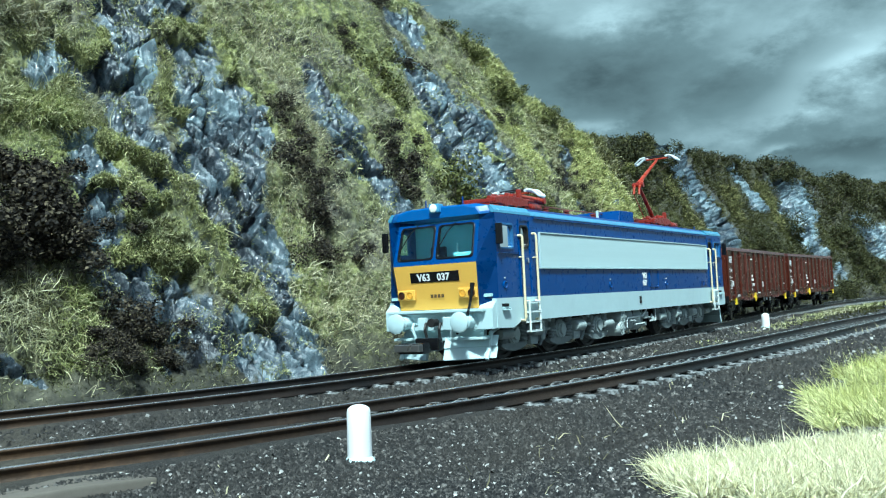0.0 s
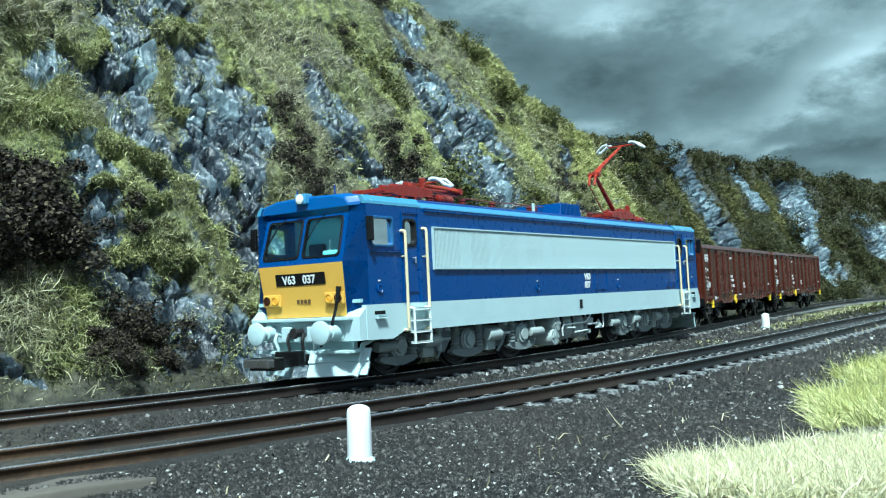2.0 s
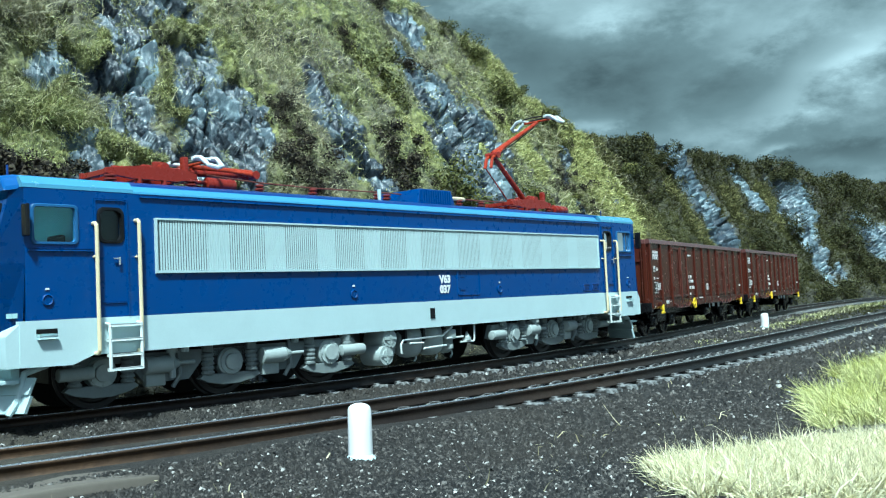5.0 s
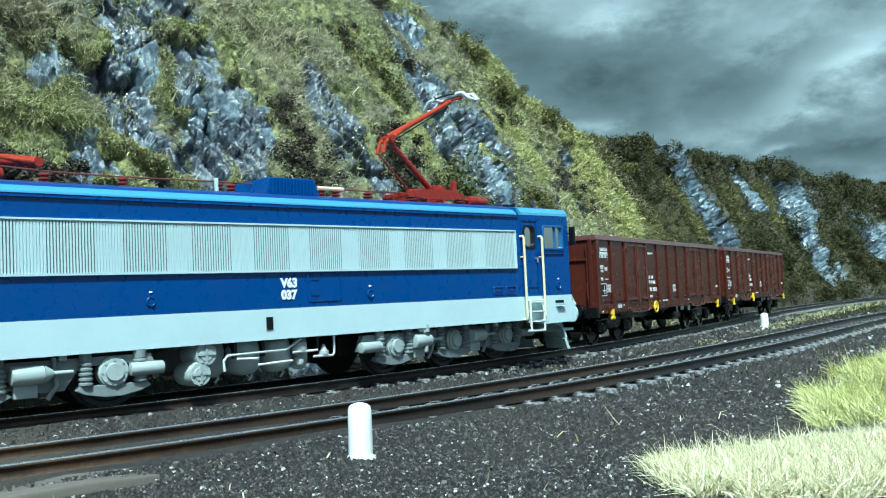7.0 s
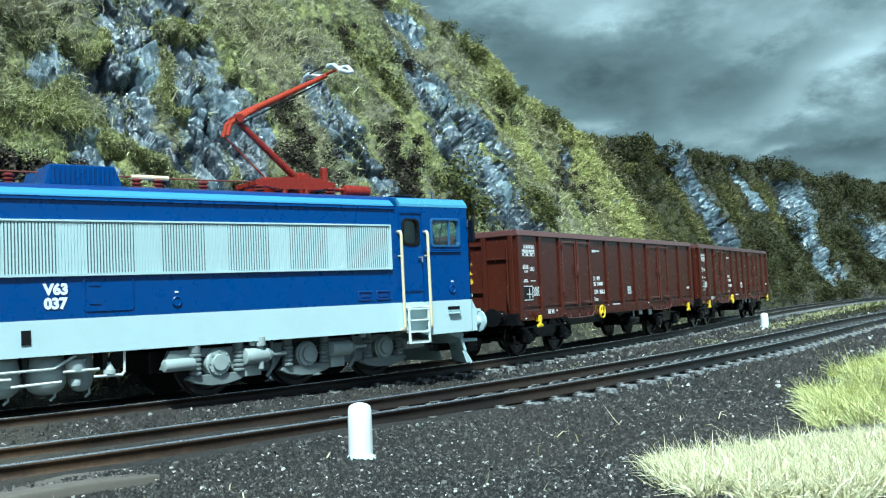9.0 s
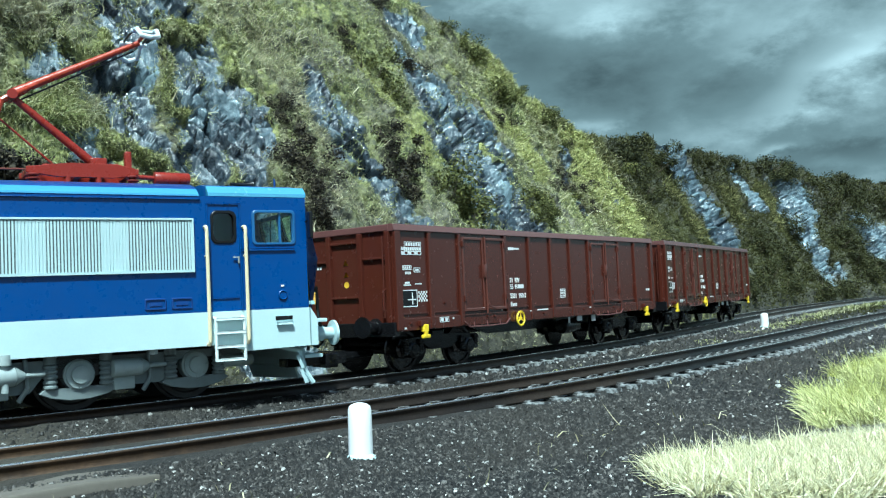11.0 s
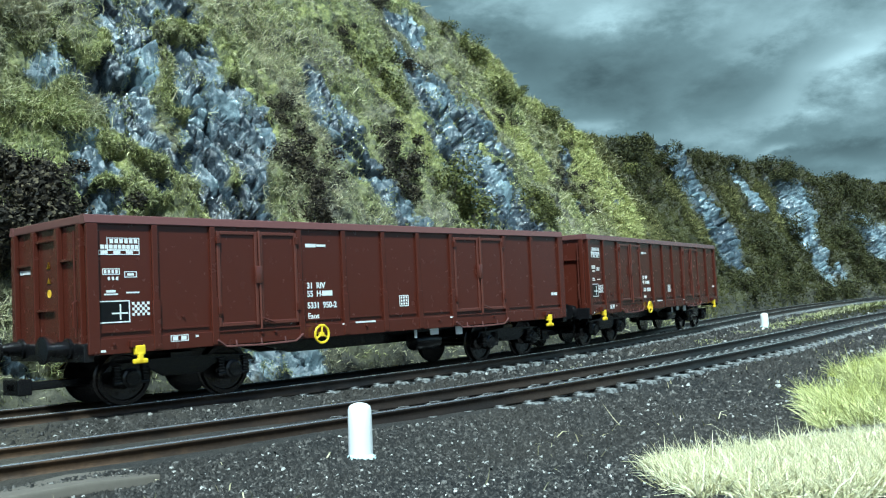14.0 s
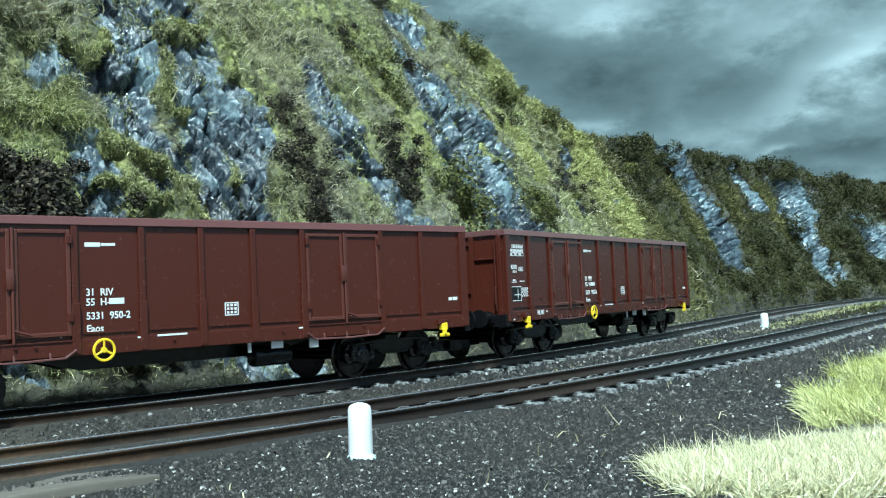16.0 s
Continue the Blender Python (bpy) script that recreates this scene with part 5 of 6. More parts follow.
        for ax in axles:
            WHEELS.append((wheelset(0.60, bogie, ax), 0.60, ax))
    for side in (-1, 1):
        for lx, z in ((8.10, 0.76), (7.98, 0.42)):
            bm = lathe(bmesh.new(), (X(lx), side * 0.85, z), (0, side, 0), [(0, 0.215), (0.54, 0.215), (0.56, 0.20), (0.58, 0.20), (0.58, 0.13), (0.595, 0.12), (0.595, 0.02)], 24)
            box(bm, X(lx) - 0.17, X(lx) + 0.17, *sorted((side * 1.43, side * 1.46)), z - 0.02, z + 0.02)
            box(bm, X(lx) - 0.02, X(lx) + 0.02, *sorted((side * 1.43, side * 1.46)), z - 0.17, z + 0.17)
            part("air_tank", bm, M_UNDER, loco, "round grey air tank end", smooth=True)
        for lx, r, deep in ((8.50, 0.28, 0.80), (9.10, 0.32, 0.98), (9.80, 0.32, 0.98), (10.36, 0.20, 0.95)):
            prof = [(0.01, r * 0.25), (0.03, r * 0.55), (0.09, r * 0.82), (0.17, r * 0.96), (0.28, r), (0.50, r), (0.60, r * 0.93), (0.68, r * 0.75)]
            bm = lathe(bmesh.new(), (X(lx), side * deep, 0.28), (0, 0, 1), prof, 20)
            pipe(bm, [(X(lx) + 0.10, side * (deep + 0.12), 0.36), (X(lx) + 0.10, side * (deep + 0.14), 0.26), (X(lx) + 0.02, side * (deep + 0.16), 0.20)], 0.022, 6)
            part("equipment_drum", bm, M_UNDER, loco, "round grey equipment drum", smooth=True)
            part("drum_hanger", box(bmesh.new(), X(lx) + 0.30, X(lx) + 0.36, *sorted((side * 0.7, side * 1.2)), 0.62, 0.95), M_DARK, loco)
        for run in (((8.48, 0.42), (8.47, 0.60), (8.55, 0.70), (9.83, 0.72), (10.17, 0.90)), ((8.75, 0.62), (9.19, 0.60)), ((9.19, 0.48), (9.94, 0.50)), ((9.97, 0.65), (10.54, 0.66)), ((10.45, 0.54), (10.91, 0.53), (10.95, 0.58), (10.96, 0.95))):
            bm = pipe(bmesh.new(), [(X(q), side * 1.38, z) for q, z in run], 0.023)
            part("grey_pipe", bm, M_WHITEGREY, loco, smooth=True)
        bm = rod(bmesh.new(), (X(10.72), side * 1.34, 0.56), (X(10.72), side * 1.34, 0.63), 0.10, 0.10)
        rod(bm, (X(10.72), side * 1.34, 0.63), (X(10.72), side * 1.34, 0.76), 0.075, 0.02)
        rod(bm, (X(10.20), side * 1.25, 0.62), (X(10.20), side * 1.25, 0.84), 0.16, seg=16, bevel=0.03)
        rod(bm, (X(10.20), side * 1.25, 0.40), (X(10.20), side * 1.25, 0.52), 0.09, seg=12, bevel=0.02)
        part("drain_valve", bm, M_UNDER, loco, "small grey drain valve", smooth=True)
        for lx in (3.2, 13.3, 5.6, 15.7):
            part("sand_pipe", pipe(bmesh.new(), [(X(lx), side * 1.38, 0.95), (X(lx), side * 1.36, 0.86)], 0.07), M_UNDER, loco, smooth=True)


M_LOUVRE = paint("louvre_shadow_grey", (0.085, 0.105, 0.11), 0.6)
M_FRAME = paint("window_frame_blue", (0.03, 0.11, 0.27), 0.35)
M_NAVY = paint("navy_paint", (0.010, 0.045, 0.20), 0.4)
M_MIDBLUE = paint("mid_blue_paint", (0.015, 0.10, 0.34), 0.38)
M_WHITEGREY = paint("white_grey_paint", (0.66, 0.72, 0.71), 0.5)
M_UNDER = paint("underframe_grey", (0.38, 0.44, 0.43), 0.5, 0, 0.9, 2.6)
M_BOGIE = paint("bogie_grey", (0.20, 0.235, 0.235), 0.45, 0, 0.95, 3.2)
M_DARKBROWN = plain("dark_brown_mark", (0.10, 0.06, 0.02), 0.6)
M_TEAL = paint("teal_plastic", (0.30, 0.58, 0.62), 0.5)
M_CABWALL = paint("cab_wall", (0.42, 0.64, 0.66), 0.6)
M_LENS = plain("lamp_lens", (0.85, 0.83, 0.75), 0.1)
M_LENS_RED = plain("red_lens", (0.05, 0.018, 0.010), 0.15)
M_LENS_AMBER = plain("amber_lens", (0.75, 0.40, 0.05), 0.15)
BOGIES, WHEELS = [], []
loco = build_loco()


# ---- goods wagons ----
POSTS = (21.78, 22.91, 24.84, 25.97, 27.07, 28.12, 29.21, 31.13, 32.24)
X0, X1 = 20.62, 33.53


def build_wagon():
    w = thing("open_goods_wagon", "brown high-sided open goods wagon model with white lettering", "goods wagon", group="goods wagons")
    c = WAGON_C

    def X(lx):
        return lx - c

    for side in (-1, 1):
        o = 1.36 * side

        def slab(bm, lx0, lx1, z0, z1, out, depth, bevel=0.0):
            return box(bm, X(lx0), X(lx1), *sorted((o + side * out, o + side * (out - depth))), z0, z1, bevel)

        part("side_wall", slab(bmesh.new(), X0, X1, 1.0, 3.02, 0.0, 0.06), M_BROWN, w, "brown steel side wall")
        sill = part("side_sill", slab(bmesh.new(), X0 - 0.02, X1 + 0.02, 0.90, 1.16, 0.05, 0.10, 0.012), M_BROWN, w)
        bm = bmesh.new()
        prof = [(o + side * q, z) for q, z in ((-0.10, 3.0), (0.050, 3.0), (0.060, 3.015), (0.025, 3.135), (0.005, 3.15), (-0.08, 3.15))]
        caps = [[bm.verts.new((X(lx), y, z)) for y, z in prof] for lx in (X0 - 0.06, X1 + 0.06)]
        for i in range(6):
            bm.faces.new((caps[0][i], caps[1][i], caps[1][(i + 1) % 6], caps[0][(i + 1) % 6]))
        bm.faces.new(caps[0]), bm.faces.new(caps[1][::-1])
        bmesh.ops.recalc_face_normals(bm, faces=bm.faces[:])
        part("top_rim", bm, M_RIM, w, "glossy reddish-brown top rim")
        for lx in POSTS:
            bm = slab(bmesh.new(), lx - 0.055, lx + 0.055, 1.0, 3.0, 0.055, 0.06, 0.014)
            box(bm, X(lx - 0.07), X(lx + 0.07), *sorted((o, o + side * 0.07)), 0.92, 1.75, 0.014)
            part("stanchion", bm, M_BROWN, w)
        for lx in (X0 + 0.06, X1 - 0.06):
            part("corner_post", slab(bmesh.new(), lx - 0.10, lx + 0.10, 0.92, 3.0, 0.06, 0.07, 0.012), M_BROWN, w)
        for a, b in ((X0, 21.78), (21.78, 22.91), (24.84, 25.97), (25.97, 27.07), (27.07, 28.12), (28.12, 29.21), (31.13, 32.24), (32.24, X1)):
            bm = slab(bmesh.new(), a + 0.12, b - 0.12, 1.24, 1.275, 0.025, 0.03, 0.004)
            part("pressed_rib", bm, M_BROWN, w)
        for a, b in ((22.98, 24.77), (29.28, 31.06)):
            mid = (a + b) / 2
            for d0, d1 in ((a, mid - 0.02), (mid + 0.02, b)):
                bm = slab(bmesh.new(), d0, d1, 1.22, 2.93, 0.035, 0.04, 0.008)
                leaf = part("door", bm, M_BROWN, w, "brown side door leaf")
                bm = bmesh.new()
                for q in ((d0, d0 + 0.07, 1.22, 2.93), (d1 - 0.07, d1, 1.22, 2.93), (d0 + 0.07, d1 - 0.07, 2.86, 2.93), (d0 + 0.07, d1 - 0.07, 1.22, 1.30)):
                    box(bm, X(q[0]), X(q[1]), *sorted((o + side * 0.034, o + side * 0.068)), q[2], q[3], 0.016)
                part("door_frame", bm, M_GLINTBROWN, leaf)
                for z in (1.45, 2.7):
                    hx = d0 + 0.02 if d0 == a else d1 - 0.02
                    part("hinge", box(bmesh.new(), X(hx) - 0.04, X(hx) + 0.04, *sorted((o + side * 0.04, o + side * 0.10)), z, z + 0.14, 0.01), M_BROWN, leaf)
            bm = rod(bmesh.new(), (X(mid), o + side * 0.085, 1.15), (X(mid), o + side * 0.085, 2.95), 0.025)
            box(bm, X(mid) - 0.10, X(mid) + 0.02, *sorted((o + side * 0.06, o + side * 0.12)), 1.98, 2.30, 0.012)
            rod(bm, (X(mid), o + side * 0.11, 1.35), (X(mid) + 0.28, o + side * 0.11, 1.26), 0.02)
            part("lock_bar", bm, M_GLINTBROWN, w, "door lock bar", smooth=True)
            bm = slab(bmesh.new(), a - 0.05, b + 0.05, 1.13, 1.16, 0.07, 0.06, 0.008)
            part("door_ledge", bm, M_BROWN, w)
            yy = o + side * 0.09
            bm = pipe(bmesh.new(), [Vector((X(q), yy, z)) for q, z in ((a - 0.05, 1.0), (a + 0.12, 0.88), (mid, 0.86), (b - 0.12, 0.88), (b + 0.05, 1.0))], 0.02, 6)
            for q in (a + 0.35, mid, b - 0.35):
                rod(bm, (X(q), yy - side * 0.02, 0.87), (X(q), yy - side * 0.04, 0.98), 0.016, seg=6)
            part("step_rail", bm, M_RIM, w, "thin bent step rail", smooth=True)
        for lx, z in ((22.3, 1.45), (23.9, 1.08), (21.0, 1.06), (24.2, 1.08), (26.5, 1.06), (28.7, 1.07), (30.6, 1.07), (32.9, 1.06), (25.4, 1.06)):
            bm = lathe(bmesh.new(), (X(lx), o + side * (0.0 if z > 1.2 else 0.048), z), (0, side, 0), [(0, 0.030), (0.03, 0.028), (0.035, 0.01)], 8)
            part("rivet", bm, M_BROWN, w, smooth=True)
        # yellow rope hooks and brake wheel
        for lx in (21.42, 32.75):
            bm = slab(bmesh.new(), lx - 0.09, lx + 0.09, 0.86, 1.02, 0.14, 0.10, 0.02)
            slab(bm, lx - 0.13, lx + 0.13, 0.72, 0.80, 0.15, 0.07, 0.02)
            slab(bm, lx - 0.05, lx + 0.05, 0.72, 0.90, 0.15, 0.07, 0.02)
            part("rope_hook", bm, M_BRIGHTYELLOW, w, "bright yellow rope hook")
            part("hook_base", slab(bmesh.new(), lx - 0.16, lx + 0.05, 0.98, 1.10, 0.13, 0.10, 0.015), M_BROWN, w)
        hub = Vector((X(25.25), o + side * 0.13, 0.97))
        bm = bmesh.new()
        ring = [hub + Vector((0.17 * math.cos(a), 0, 0.17 * math.sin(a))) for a in [k * math.pi / 10 for k in range(21)]]
        pipe(bm, ring, 0.024, 6)
        for k in range(3):
            a = radians(90 + 120 * k)
            rod(bm, hub, hub + Vector((0.17 * math.cos(a), 0, 0.17 * math.sin(a))), 0.019)
        rod(bm, hub - Vector((0, side * 0.12, 0)), hub + Vector((0, side * 0.02, 0)), 0.045)
        part("brake_wheel", bm, M_BRIGHTYELLOW, w, "bright yellow three-spoke brake wheel", smooth=True)
        # markings
        mark = side * 1.3635

        def bar(lx0, lx1, z0, z1, mat=M_MARK, dy=0.0):
            a, b = (X(lx0), X(lx1)) if side < 0 else (-X(lx1) + 0.0, -X(lx0) + 0.0)
            dy += 0.05 if z1 < 1.17 else 0.0
            return part("marking", box(bmesh.new(), a, b, *sorted((mark + side * dy, mark + side * (dy + 0.003))), z0, z1), mat, w)

        def outline(lx0, lx1, z0, z1, t=0.022):
            bar(lx0, lx1, z0, z0 + t), bar(lx0, lx1, z1 - t, z1), bar(lx0, lx0 + t, z0 + t, z1 - t), bar(lx1 - t, lx1, z0 + t, z1 - t)

        outline(20.80, 21.52, 2.50, 2.58, 0.012)
        outline(20.95, 21.52, 2.58, 2.78, 0.012)
        for k in range(6):
            bar(21.0 + 0.085 * k, 21.06 + 0.085 * k, 2.69, 2.76)
        for k in range(9):
            bar(20.84 + 0.075 * k, 20.90 + 0.075 * k, 2.60, 2.665)
        for k in range(3):
            bar(20.84 + 0.22 * k, 20.96 + 0.22 * k, 2.515, 2.565)
        outline(20.86, 21.16, 2.18, 2.28, 0.014)
        for k in range(4):
            bar(20.89 + 0.065 * k, 20.93 + 0.065 * k, 2.20, 2.26)
        for k in range(3):
            bar(20.95 + 0.07 * k, 20.99 + 0.07 * k, 2.09, 2.145)
        outline(21.24, 21.46, 2.13, 2.23, 0.014)
        bar(21.29, 21.41, 2.16, 2.20)
        bar(20.88, 21.12, 1.85, 1.875), bar(20.92, 21.08, 1.89, 1.93)
        bar(21.26, 21.50, 1.87, 1.895)
        bar(20.75, 21.32, 1.40, 1.76, M_BLACK)
        for q in ((20.75, 21.32, 1.74, 1.76), (20.75, 21.32, 1.40, 1.42), (20.75, 20.77, 1.42, 1.74), (21.30, 21.32, 1.42, 1.74), (21.0, 21.28, 1.54, 1.565), (21.14, 21.165, 1.45, 1.70)):
            bar(*q, M_MARK, 0.0045)
        for i in range(7):
            for j in range(5):
                if (i + j) % 2 == 0:
                    bar(21.36 + 0.045 * i, 21.405 + 0.045 * i, 1.50 + 0.045 * j, 1.545 + 0.045 * j)
        bar(25.02, 25.28, 2.66, 2.73), bar(25.29, 25.53, 2.675, 2.72)
        for txt, lx, z, sz in (("31  RIV", 25.02, 1.86, 0.165), ("55  H-", 25.02, 1.70, 0.165), ("5331  950-2", 25.02, 1.475, 0.165), ("Eaos", 25.02, 1.27, 0.165)):
            xx = X(lx) if side < 0 else -X(lx)
            lettering(txt, sz, Matrix.Translation((xx, mark + side * 0.003, z)) @ SIDE_TURN[side], M_MARK, w, "white wagon lettering", 0.92, 0.003)
        bar(25.40, 25.66, 1.71, 1.81)
        outline(27.52, 27.80, 1.42, 1.66, 0.02)
        for i in range(3):
            for j in range(3):
                bar(27.56 + 0.075 * i, 27.61 + 0.075 * i, 1.455 + 0.065 * j, 1.50 + 0.065 * j)
        bar(33.02, 33.12, 1.50, 1.57), bar(33.14, 33.28, 1.50, 1.57)
        outline(22.02, 22.36, 1.03, 1.14, 0.012)
        bar(22.06, 22.16, 1.05, 1.12), bar(22.22, 22.32, 1.05, 1.12)
        bar(22.5, 22.56, 1.08, 1.12), bar(25.85, 26.0, 1.12, 1.15), bar(26.2, 26.75, 1.13, 1.165), bar(29.05, 29.2, 1.10, 1.13)
        bar(24.6, 24.63, 1.20, 1.28), bar(20.66, 20.86, 0.94, 0.98)
    # ends
    for end in (-1, 1):
        xe = X(X0) if end < 0 else X(X1)

        def across(bm, y0, y1, z0, z1, out, depth, bevel=0.0):
            return box(bm, *sorted((xe + end * out, xe + end * (out - depth))), y0, y1, z0, z1, bevel)

        part("end_wall", across(bmesh.new(), -1.30, 1.30, 1.0, 3.02, 0.0, 0.06), M_BROWN, w, "brown steel end wall")
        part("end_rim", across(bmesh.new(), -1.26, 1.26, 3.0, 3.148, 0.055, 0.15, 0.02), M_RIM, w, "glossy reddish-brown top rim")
        for y in (-1.22, -0.45, 0.45, 1.22):
            part("end_stanchion", across(bmesh.new(), y - 0.06, y + 0.06, 1.0, 3.0, 0.09, 0.09, 0.012), M_BROWN, w)
        for y0, y1, z in ((-0.4, 0.4, 2.82), (-1.15, -0.5, 2.45), (0.5, 1.15, 2.45), (-0.4, 0.4, 1.65)):
            part("end_rail", across(bmesh.new(), y0, y1, z - 0.025, z + 0.025, 0.06, 0.06, 0.01), M_BROWN, w)
        part("end_beam", across(bmesh.new(), -1.38, 1.38, 0.80, 1.10, 0.10, 0.16, 0.015), M_BLACK, w, "black end beam")
        for z, h in ((2.35, 0.16), (2.10, 0.14)):
            bm = bmesh.new()
            v = [bm.verts.new((xe + end * 0.012, 0.075 * a, z + b)) for a, b in ((-1, 0), (1, 0), (0, h * 0.8))]
            bm.faces.new(v)
            bmesh.ops.solidify(bm, geom=bm.faces[:], thickness=0.004)
            part("warning_sign", bm, M_MARKY, w, "yellow warning triangle")
        part("warning_sign", lathe(bmesh.new(), (xe, 0, 1.93), (end, 0, 0), [(0, 0.07), (0.008, 0.07), (0.008, 0.055), (0.002, 0.05)], 14), M_MARKY, w)
        for k in range(5):
            part("marking", across(bmesh.new(), 0.72 + 0.085 * k, 0.78 + 0.085 * k, 2.30, 2.37, 0.012, 0.012), M_MARK, w)
        bm = pipe(bmesh.new(), [(xe + end * 0.13, -1.12, 1.35), (xe + end * 0.13, -1.12, 1.75), (xe + end * 0.05, -1.12, 1.8)], 0.025)
        rod(bm, (xe + end * 0.1, -1.12, 1.2), (xe + end * 0.1, -1.12, 2.9), 0.02)
        part("grab_rail", bm, M_BROWN, w)
        for y in (-0.875, 0.875):
            bm = lathe(bmesh.new(), (xe + end * 0.1, y, 1.02), (end, 0, 0), [(0, 0.17), (0.05, 0.17), (0.06, 0.13), (0.26, 0.12), (0.27, 0.10), (0.40, 0.10), (0.41, 0.22), (0.45, 0.22), (0.46, 0.05)], 22)
            part("buffer", bm, M_BLACK, w, "black round buffer", smooth=True)
        bm = box(bmesh.new(), *sorted((xe + end * 0.68, xe - end * 0.6)), -0.16, 0.16, 0.36, 0.50, 0.02)
        box(bm, *sorted((xe + end * 0.68, xe + end * 0.45)), -0.30, 0.30, 0.30, 0.56, 0.02)
        part("coupler", bm, M_BLACK, w, "black model coupler")
    # floor and underframe
    part("floor", box(bmesh.new(), X(X0) + 0.06, X(X1) - 0.06, -1.30, 1.30, 1.10, 1.18), M_BROWN, w)
    bm = prism(bmesh.new(), [(X(X0) + 0.3, 1.08), (X(X0) + 0.3, 0.85), (X(24.4), 0.85), (X(25.2), 0.62), (X(29.0), 0.62), (X(29.8), 0.85), (X(X1) - 0.3, 0.85), (X(X1) - 0.3, 1.08)], -0.55, -0.45)
    prism(bm, [(X(X0) + 0.3, 1.08), (X(X0) + 0.3, 0.85), (X(24.4), 0.85), (X(25.2), 0.62), (X(29.0), 0.62), (X(29.8), 0.85), (X(X1) - 0.3, 0.85), (X(X1) - 0.3, 1.08)], 0.45, 0.55)
    for lx in (24.6, 26.0, 27.4, 28.8):
        box(bm, X(lx) - 0.05, X(lx) + 0.05, -1.25, 1.25, 0.92, 1.09)
    part("underframe", bm, M_BLACK, w, "black underframe")
    bm = rod(bmesh.new(), (X(28.3), -0.9, 0.62), (X(29.1), -0.9, 0.62), 0.2, seg=18, bevel=0.03)
    part("air_reservoir", bm, M_BLACK, w, smooth=True)
    for q in ((28.0, 28.06, 0.72, 0.90), (28.5, 28.75, 0.76, 0.90), (29.35, 29.55, 0.72, 0.84)):
        part("brake_plate", box(bmesh.new(), X(q[0]), X(q[1]), -1.32, -1.29, q[2], max(q[3], 0.92)), M_MARK, w, "small white brake plate")
    for q in ((22.26, 22.50), (22.62, 22.67), (22.76, 22.80)):
        part("brake_plate", box(bmesh.new(), X(q[0]), X(q[1]), -1.345, -1.318, 0.93, 1.03), M_MARK, w, "small white brake plate")
    part("plate_bracket", box(bmesh.new(), X(22.2), X(22.9), -1.32, -1.27, 0.90, 1.12), M_BLACK, w)
    bm = box(bmesh.new(), X(28.0), X(29.6), -1.29, -1.25, 0.90, 1.0)
    part("plate_bracket", bm, M_BLACK, w)
    for end in (-1, 1):
        bm = box(bmesh.new(), -0.2, 0.2, -1.0, 1.0, 0.56, 0.86, 0.03)
        bogie = part("bogie", bm, M_BLACK, w, "black two-axle bogie")
        bogie.location = (end * 4.5, 0, 0)
        for side in (-1, 1):
            bm = prism(bmesh.new(), [(-1.42, 0.58), (-1.3, 0.71), (-0.5, 0.75), (0.5, 0.75), (1.3, 0.71), (1.42, 0.58), (1.25, 0.62), (0.62, 0.62), (0.36, 0.44), (-0.36, 0.44), (-0.62, 0.62), (-1.25, 0.62)], *sorted((side * 0.96, side * 1.06)), 0.015)
            part("bogie_frame", bm, M_BLACK, bogie)
            for ax in (-0.95, 0.95):
                bm = lathe(bmesh.new(), (ax, side * 0.9, 0.46), (0, side, 0), [(0, 0.17), (0.22, 0.17), (0.24, 0.13), (0.27, 0.12), (0.27, 0.02)], 16)
                box(bm, ax - 0.30, ax + 0.30, *sorted((side * 1.0, side * 1.12)), 0.36, 0.42, 0.01)
                part("axle_box", bm, M_BLACK, bogie, smooth=True)
                for dx in (-0.24, 0.24):
                    bm = bmesh.new()
                    spring(bm, ax + dx, side * 1.09, 0.42, 0.70, 0.075, 5)
                    part("coil_spring", bm, M_BLACK, bogie)
        for ax in (-0.95, 0.95):
            wheelset(0.46, bogie, ax, M_BLACKSTEEL)
    return w


wagon = build_wagon()
wagon2 = copy_thing(wagon, Matrix.Identity(4))
for ob, cc in ((wagon, WAGON_C), (wagon2, WAGON2_C)):
    for child in ob.children:
        if child.name.startswith("bogie"):
            BOGIES.append((child, ob, cc, child.location.x))
            for q in child.children:
                if q.name.startswith("wheelset"):
                    WHEELS.append((q, 0.46, q.location.x))


# ---- plants and gravel ----
RNG = np.random.default_rng(11)


def blades(name, x, y, z, dx, dy, dz, length, width, material):
    """One narrow pointed fibre at each place, leaning along (dx, dy, dz), bent once."""
    k = len(x)
    d = np.c_[dx, dy, dz]
    d /= np.linalg.norm(d, axis=1)[:, None]
    side = np.cross(d, RNG.normal(size=(k, 3)))
    side /= np.linalg.norm(side, axis=1)[:, None] + 1e-9
    p = np.c_[x, y, z]
    L, w = length[:, None], width[:, None]
    droop = RNG.normal(size=(k, 3)) * 0.22 + np.array([0, 0, -0.18])
    mid = p + d * L * 0.55
    tip = p + (d + droop) * L
    v = np.stack([p - side * w / 2, p + side * w / 2, mid + side * w * 0.4, tip, mid - side * w * 0.4], 1).reshape(-1, 3)
    i = np.arange(k)[:, None] * 5
    f = np.concatenate([i + np.array([[0, 1, 2]]), i + np.array([[0, 2, 4]]), i + np.array([[4, 2, 3]])])
    return arrays(name, v, f, material)


def on_hill(s, h):
    n, z, rock = hill_surface(s, h)
    x, y, head = line(s, n)
    return x, y, z, rock, head


